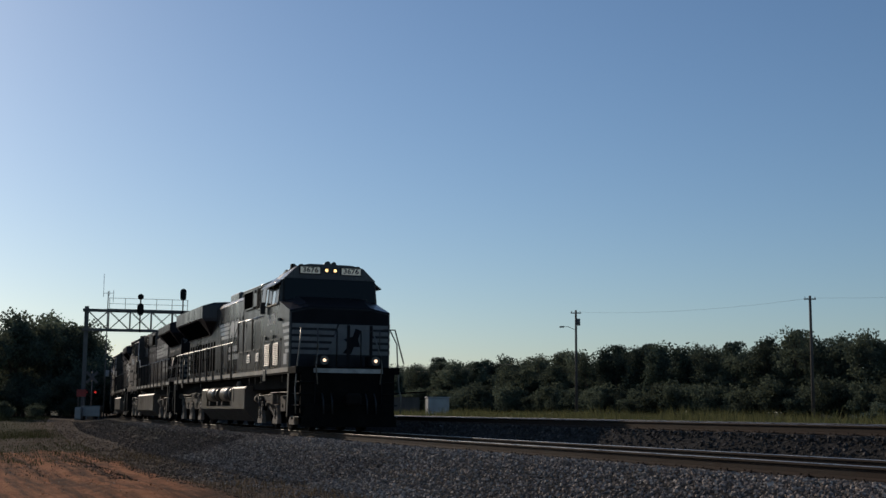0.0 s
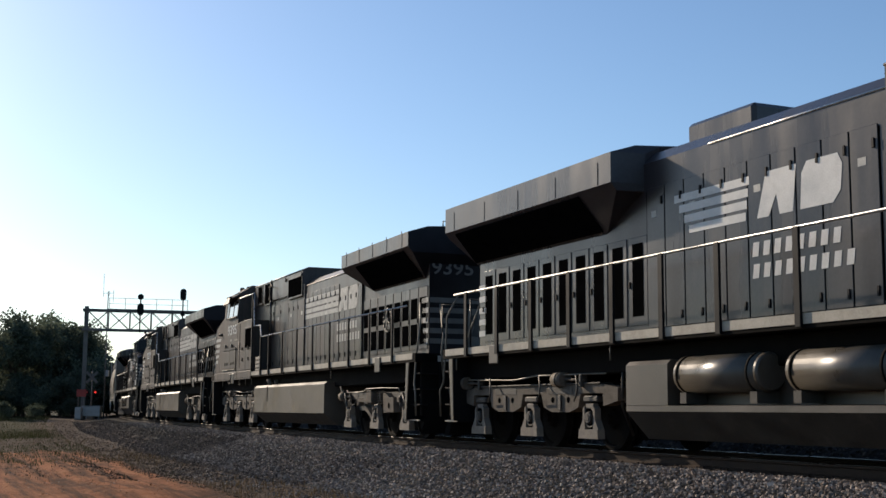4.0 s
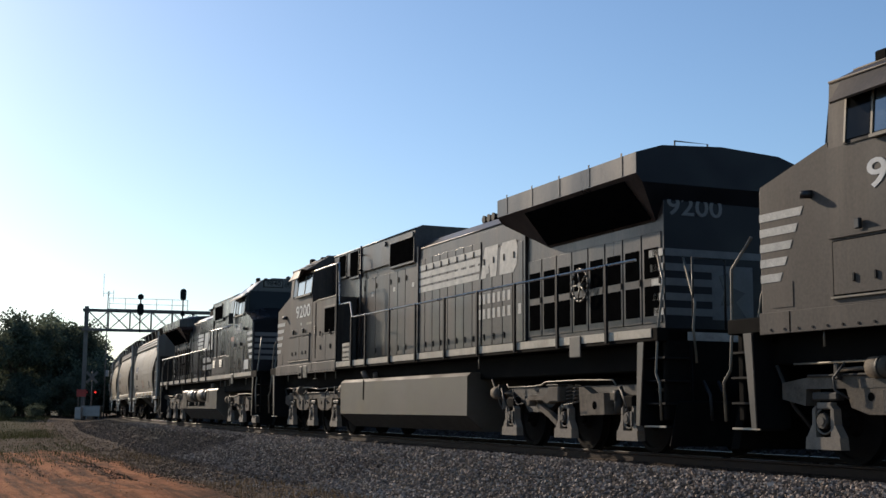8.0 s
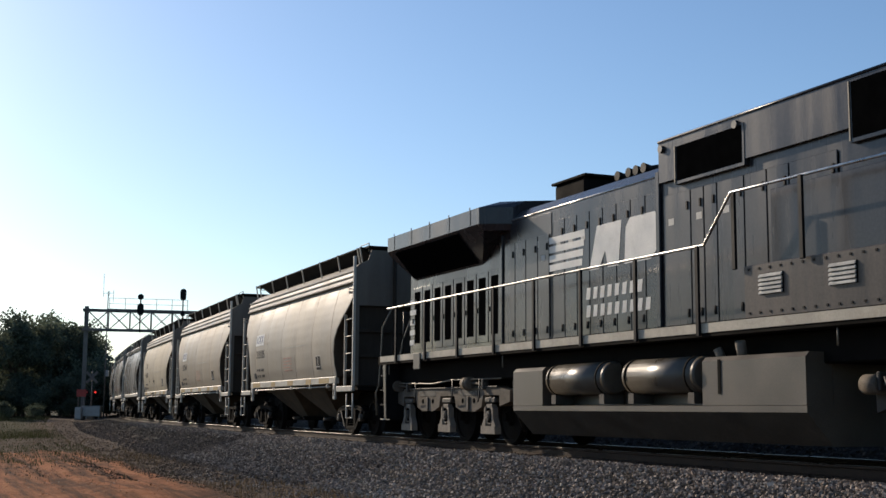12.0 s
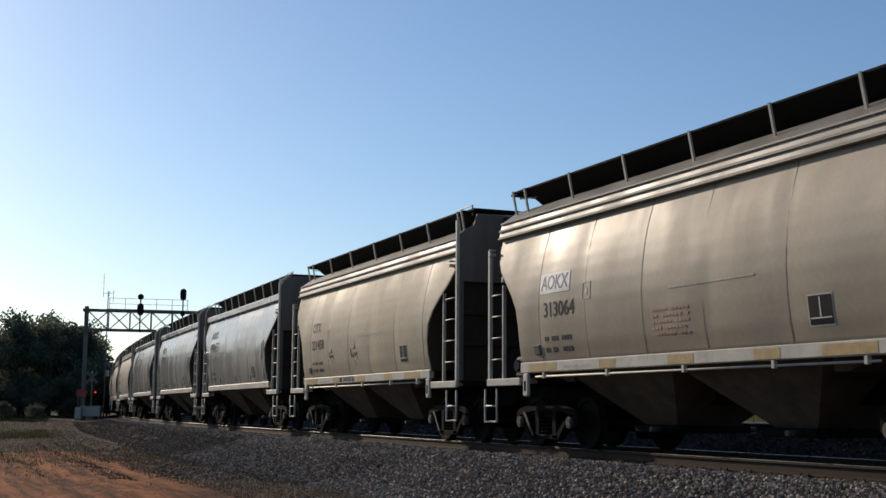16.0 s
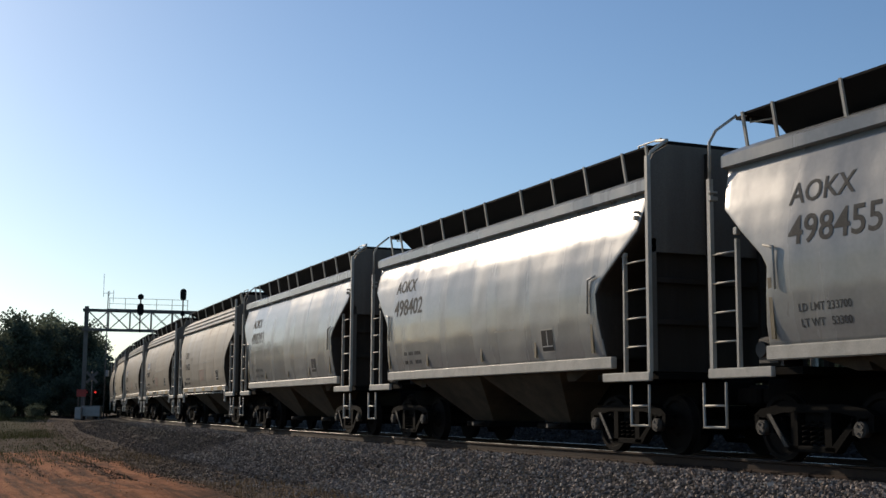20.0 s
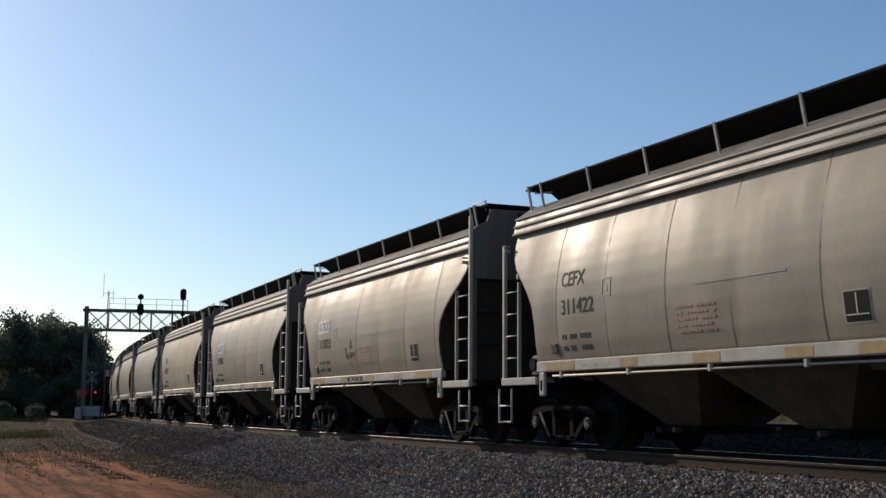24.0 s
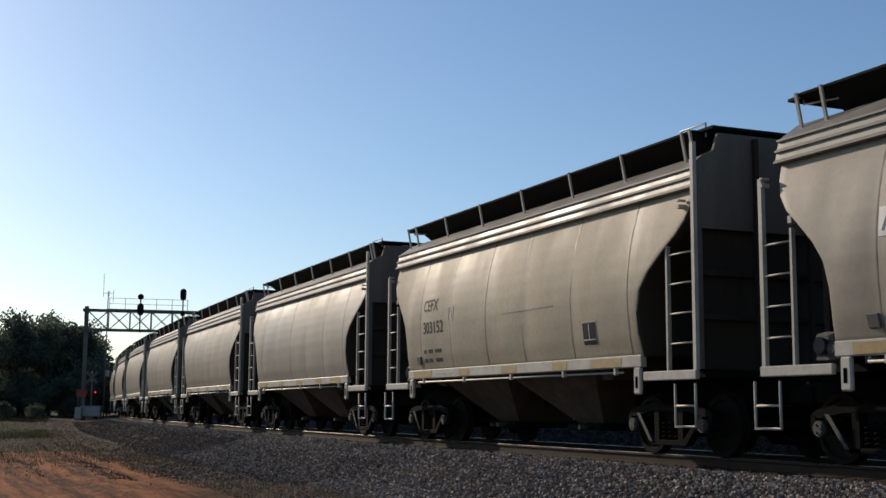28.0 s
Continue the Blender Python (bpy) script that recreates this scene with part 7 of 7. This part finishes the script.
    for x, y, h in ((-30.6, 99, 1.0), (-32.5, 101, 0.9), (-34.5, 103, 0.8), (-29.2, 96.5, 0.55), (-36.5, 104, 0.9), (-38.5, 102, 0.85), (-33.3, 92.5, 0.45), (-35.2, 94, 0.5), (-31.2, 93.5, 0.35), (-29.0, 104, 1.0), (-29.6, 109, 1.5), (-31.0, 110, 1.6), (-30.2, 106, 1.3), (-28.6, 112, 1.4), (-40, 100, 0.8), (-37.5, 92, 0.5), (-41, 93, 0.6)):
        plant("bush", BUSH_KINDS, rng.randrange(2), x - 1.2, y + 6, -0.4, h * 1.2, "dark leafy bush at the foot of the trees", "bushes beside the line", rng.uniform(0, 6.3))


# ---- signal bridge and crossing ----
def signal_bridge():
    th = track_at(102)[2]
    o = Vector((-28.75, 100.0, 0))
    n = Vector((math.cos(th), math.sin(th), 0))
    ob = thing("signal_bridge", "weathered steel signal bridge with lattice truss and walkway railing", "signal bridge", m=Matrix.Translation(o) @ Matrix.Rotation(th, 4, "Z"))
    zb, zt, span, step = 6.87, 8.44, 13.4, 1.68
    for x in (0.0, span):
        p = part("post", G().box(x - 0.17, x + 0.17, -0.2, 0.2, -0.5, 8.75, 0.02), M_GALV, ob)
        part("post_foot", G().box(x - 0.4, x + 0.4, -0.4, 0.4, -0.55, -0.1, 0.03), M_CABINET, p)
    for y in (-0.45, 0.45):
        for z in (zb, zt):
            part("chord", G().box(-0.3, span + 0.3, y - 0.07, y + 0.07, z - 0.09, z + 0.09, 0.01), M_GALV, ob)
        for i in range(int(span / step) + 1):
            x = 0.05 + i * step
            part("upright", G().box(x - 0.05, x + 0.05, y - 0.04, y + 0.04, zb, zt), M_GALV, ob)
            if x + step < span + 0.3:
                for a, b in ((zb, zt), (zt, zb)):
                    part("brace", G().cyl((x, y, a), (x + step, y, b), 0.028, 6), M_GALV, ob)
    part("walkway", G().box(1.6, 10.0, -0.4, 0.4, zt + 0.1, zt + 0.14), M_GALV, ob)
    rail = part("railing", G().cyl((1.7, -0.42, zt + 1.0), (8.0, -0.42, zt + 1.0), 0.02, 6).cyl((1.7, -0.42, zt + 0.55), (8.0, -0.42, zt + 0.55), 0.018, 6), M_GALV, ob)
    for i in range(6):
        x = 1.75 + i * 1.24
        part("rail_post", G().cyl((x, -0.42, zt), (x, -0.42, zt + 1.02), 0.024, 6), M_GALV, rail)
    # two signal masts with round-ended black heads
    for x, heads, foot in ((4.18, ((9.58, 0.24, 0.0), (8.55, 0.26, 0.24)), 6.7), (7.56, ((9.86, 0.25, 0.24), (8.28, 0.2, 0.0)), 7.6)):
        mast = part("signal_mast", G().cyl((x, -0.62, foot), (x, -0.62, heads[0][0]), 0.055, 8), M_SIGNAL, ob)
        for z, r, tall in heads:
            pr = [(r * math.cos(radians(a)), (tall if a <= 180 else -tall) + r * math.sin(radians(a))) for a in range(0, 360, 20)]
            part("signal_head", G().prism([(x + a, z + b) for a, b in pr], "y", -0.80, -0.70), M_SIGNAL, mast, "black signal head with hooded lamps")
            for k in (-1, 0, 1) if tall else (0,):
                part("lens_hood", G().cyl((x, -0.80, z + k * 0.25), (x, -0.98, z + k * 0.25), 0.11, 10), M_SIGNAL, mast)
    return ob


def antenna_mast():
    ob = thing("antenna_mast", "slender steel antenna mast beside the track", "antenna", m=pose(-26.85, 99.2, 0))
    part("mast", G().cyl((0, 0, -0.6), (0, 0, 9.9), 0.06, 8, 0.04), M_GALV, ob)
    part("boom", G().cyl((-0.4, 0, 9.75), (0.5, 0, 9.75), 0.02, 6), M_GALV, ob)
    for x, a, b in ((-0.38, 9.45, 11.3), (0.42, 9.0, 10.0), (0.1, 9.5, 9.95)):
        part("element", G().cyl((x, 0, a), (x, 0, b), 0.018, 6), M_GALV, ob)
    part("bracket", G().box(0.06, 0.3, -0.1, 0.1, 3.1, 3.6, 0.02), M_CABINET, ob)


def crossing():
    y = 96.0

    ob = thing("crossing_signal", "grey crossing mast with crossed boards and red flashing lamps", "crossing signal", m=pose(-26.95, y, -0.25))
    part("mast", G().cyl((0, 0, 0), (0, 0, 3.7), 0.06, 8), M_GALV, ob)
    for a in (-45, 45):
        bd = part("crossed_board", G().box(-0.6, 0.6, -0.02, 0.02, -0.1, 0.1, 0.005), M_GALV, ob)
        bd.matrix_local = pose(0, -0.08 - (0.021 if a > 0 else 0.0) * 2, 3.2, 0, a, 0)
    for x in (-0.33, 0.33):
        h = part("flasher", G().cyl((x, -0.1, 2.05), (x, -0.16, 2.05), 0.17, 16), M_SIGNAL, ob)
        part("lamp", G().cyl((x, -0.161, 2.05), (x, -0.18, 2.05), 0.085, 12), M_REDLAMP if x > 0 else M_REDSIGN, h, "lit red lamp" if x > 0 else "unlit red lamp")
    part("base", G().box(-0.25, 0.25, -0.25, 0.25, -0.1, 0.5, 0.03), M_GALV, ob)
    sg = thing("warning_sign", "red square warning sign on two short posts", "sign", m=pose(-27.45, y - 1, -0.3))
    part("face", G().box(-0.36, 0.36, -0.03, 0.0, 1.75, 2.3, 0.01), M_REDSIGN, sg)
    for x in (-0.22, 0.22):
        part("leg", G().cyl((x, 0.03, 0), (x, 0.03, 2.0), 0.03, 6), M_GALV, sg)
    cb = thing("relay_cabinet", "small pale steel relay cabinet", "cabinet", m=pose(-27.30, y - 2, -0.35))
    part("case", G().box(-0.24, 0.24, -0.25, 0.25, 0.12, 1.0, 0.03), M_CABINET, cb)
    part("door", G().box(-0.2, 0.2, -0.265, -0.251, 0.18, 0.94, 0.006), M_CABINET, cb)
    part("plinth", G().box(-0.26, 0.26, -0.27, 0.27, -0.15, 0.119), M_GALV, cb)
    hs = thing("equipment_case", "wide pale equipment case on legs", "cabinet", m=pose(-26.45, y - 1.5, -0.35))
    part("case", G().box(-0.68, 0.68, -0.3, 0.3, 0.32, 1.05, 0.03), M_CABINET, hs)
    part("lid", G().box(-0.72, 0.72, -0.34, 0.34, 1.051, 1.11, 0.02), M_CABINET, hs)
    for x in (-0.6, 0.6):
        part("leg", G().box(x - 0.05, x + 0.05, -0.25, 0.25, -0.15, 0.32), M_GALV, hs)


def utility_pole(x, y, top, lamp, label):
    ob = thing("utility_pole", label, "utility pole", "poles across the field", m=pose(x, y, -0.5))
    part("shaft", G().cyl((0, 0, -0.3), (0, 0, top), 0.16, 10, 0.11), M_POLE, ob)
    part("crossarm", G().box(-0.55, 0.55, -0.05, 0.05, top - 0.35, top - 0.25, 0.01), M_POLE, ob)
    for k in (-0.45, 0.0, 0.45):
        part("insulator", G().cyl((k, 0, top - 0.25), (k, 0, top - 0.08), 0.04, 8, 0.03), M_CABINET, ob)
    if lamp:
        part("lamp_arm", G().tube([(0, 0, top - 2.1), (-0.8, -0.1, top - 1.75), (-1.35, -0.15, top - 1.72)], 0.03, 6), M_GALV, ob)
        part("lamp_head", G().loft([ring(z, a, b, 0.06, 3) for z, a, b in ((0, 0.2, 0.1), (0.08, 0.28, 0.14), (0.16, 0.18, 0.1))]), M_GALV, ob).location = (-1.5, -0.15, top - 1.85)
        part("can", G().cyl((0.25, 0, top - 1.6), (0.25, 0, top - 0.9), 0.2, 12), M_GALV, ob)
    return ob


def cable(a, b, sag, label):
    a, b = Vector(a), Vector(b)
    pts = []
    for i in range(13):
        k = i / 12
        p = a.lerp(b, k)
        p.z -= sag * 4 * k * (1 - k)
        pts.append(p)
    return solid("cable", G().tube(pts, 0.007, 5), M_CABLE, label, "cable", "cables across the field")


make_track("track_near", 0.0, 0.0, 4.0, 128.0, "ballasted railway track with rusty rails on wooden ties")
make_track("track_far", -TRACK_GAP, TRACK_UP, 6.0, 66.0, "second railway track on a raised bed of ballast")
stones("ballast_stones", ((7, 36, 1.15, 4.3, 31000, 0.030), (30, 70, 1.15, 2.3, 4500, 0.038), (10, 30, 4.2, 5.4, 2200, 0.026), (12, 40, 5.0, 9, 200, 0.02)), 3, "crushed grey granite ballast along the rails")
stones("dusty_ballast_stones", ((22, 46, 2.6, 4.6, 7000, 0.032), (36, 90, 1.9, 4.3, 9000, 0.038), (25, 95, 3.4, 5.6, 2500, 0.032)), 4, "brown ballast caked with earth beside the dirt track", M_DUSTSTONE)
stones("old_ballast_stones", ((10, 45, -3.4, -1.2, 9000, 0.04), (10, 45, -0.55, 0.55, 2500, 0.036)), 5, "ballast between the tracks, darkened for the shade of the train", M_SHADESTONE)
stones("clay_crumbs", ((9, 50, 5.4, 11.5, 1800, 0.012), (9, 30, 5.4, 10, 60, 0.03)), 13, "crumbs and clods of red clay on the dirt track", M_CLOD, "clay")
blades("field_grass", ((8, 150, -42, -7.8, 90000, 0.35, 1.05, False), (8, 60, -11, -7.4, 12000, 0.3, 0.8, True)), 8, M_GRASS, "tall yellow-green grass in the field beyond the tracks", "grass")
stones("earth_crumbs", ((9, 45, 4.4, 6.0, 5000, 0.017), (28, 75, 4.6, 7, 3500, 0.022), (30, 75, 7, 12, 900, 0.02)), 17, "crumbs of dry brown earth beside the ballast", M_EARTHCRUMB, "earth")
blades("dry_weeds", ((10, 45, 4.5, 6.0, 2600, 0.03, 0.10, True), (34, 90, 4.8, 16, 4500, 0.04, 0.16, True)), 21, M_DRY, "dead brown weeds between the ballast and the dirt track", "weeds")
blades("trackside_weeds", ((60, 100, 6, 26, 26000, 0.06, 0.25, True), (24, 60, 5.2, 13, 1400, 0.02, 0.06, True), (36, 80, 5.5, 26, 30000, 0.03, 0.12, False), (74, 100, 9, 30, 12000, 0.3, 0.8, True)), 9, M_WEED, "low green weeds beside the line", "weeds")
woods()
signal_bridge()
antenna_mast()
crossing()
utility_pole(14.0, 130, 11.6, True, "weathered wooden utility pole with a street lamp arm")
utility_pole(33.0, 111, 11.5, False, "weathered wooden utility pole with a short crossarm")
cable((14.0, 130, 10.9), (33.0, 111, 10.8), 0.5, "thin black overhead cable between wooden poles")
cable((33.0, 111, 10.8), (75.0, 70, 10.8), 0.9, "thin black overhead cable leaving the wooden pole")
cable((14.0, 130, 6.6), (-9.0, 190, 6.4), 0.7, "thin black low cable running from the wooden pole")
_cab = thing("trackside_cabinet", "pale grey trackside cabinet in the grass", "cabinet", m=pose(-0.4, 105, -0.5, 0, 0, 12))
part("case", G().box(-0.9, 0.9, -0.6, 0.6, 0.1, 2.1, 0.04), M_CABINET, _cab)
part("roof", G().box(-0.98, 0.98, -0.68, 0.68, 2.101, 2.2, 0.03), M_CABINET, _cab)
part("door", G().box(-0.5, 0.5, -0.63, -0.601, 0.25, 1.95, 0.01), M_CABINET, _cab)
_shed = thing("shed", "low dark shed with a flat overhanging roof beyond the field", "shed", m=pose(-5.5, 150, -0.5, 0, 0, 8))
part("wall", G().box(-2.6, 2.6, -1.8, 1.8, 0, 2.6, 0.02), M_POLE, _shed)
part("roof", G().prism([(-3.3, 2.75), (3.3, 3.15), (3.3, 3.3), (-3.3, 2.9)], "y", -2.3, 2.3), M_FRAME, _shed)
part("door", G().box(-1.9, -0.9, -1.84, -1.801, 0.05, 2.05, 0.01), M_RAIL, _shed)


def pose_on_track(s, half, flip):
    xa, ya, _ = track_at(s - half)
    xb, yb, _ = track_at(s + half)
    turn = math.degrees(math.atan2(ya - yb, xa - xb)) + (180 if flip else 0)
    return pose((xa + xb) / 2, (ya + yb) / 2, 0, 0, 0, turn)


ROLL = 2 / 30                        # seconds between a wheel's rows


def motions():
    """The train runs past; every vehicle follows the line of the track on its two trucks."""
    for ob, centre, half, flip in TRAIN:
        walk(ob, [(t, pose_on_track(centre - run_at(t), half, flip)) for t in [k * 1.0 for k in range(29)]])
        # the wheels roll: the turn from row to row stays well under a quarter
        way = -1 if flip else 1
        for ws in [o for o in ob.children_recursive if o.name.startswith("wheelset")]:
            x, y, z = ws.location
            walk(ws, [(k * ROLL, pose(x, y, z, 0, way * math.degrees(run_at(k * ROLL) / z) % 360, 0)) for k in range(int(SECONDS / ROLL) + 1)])


motions()
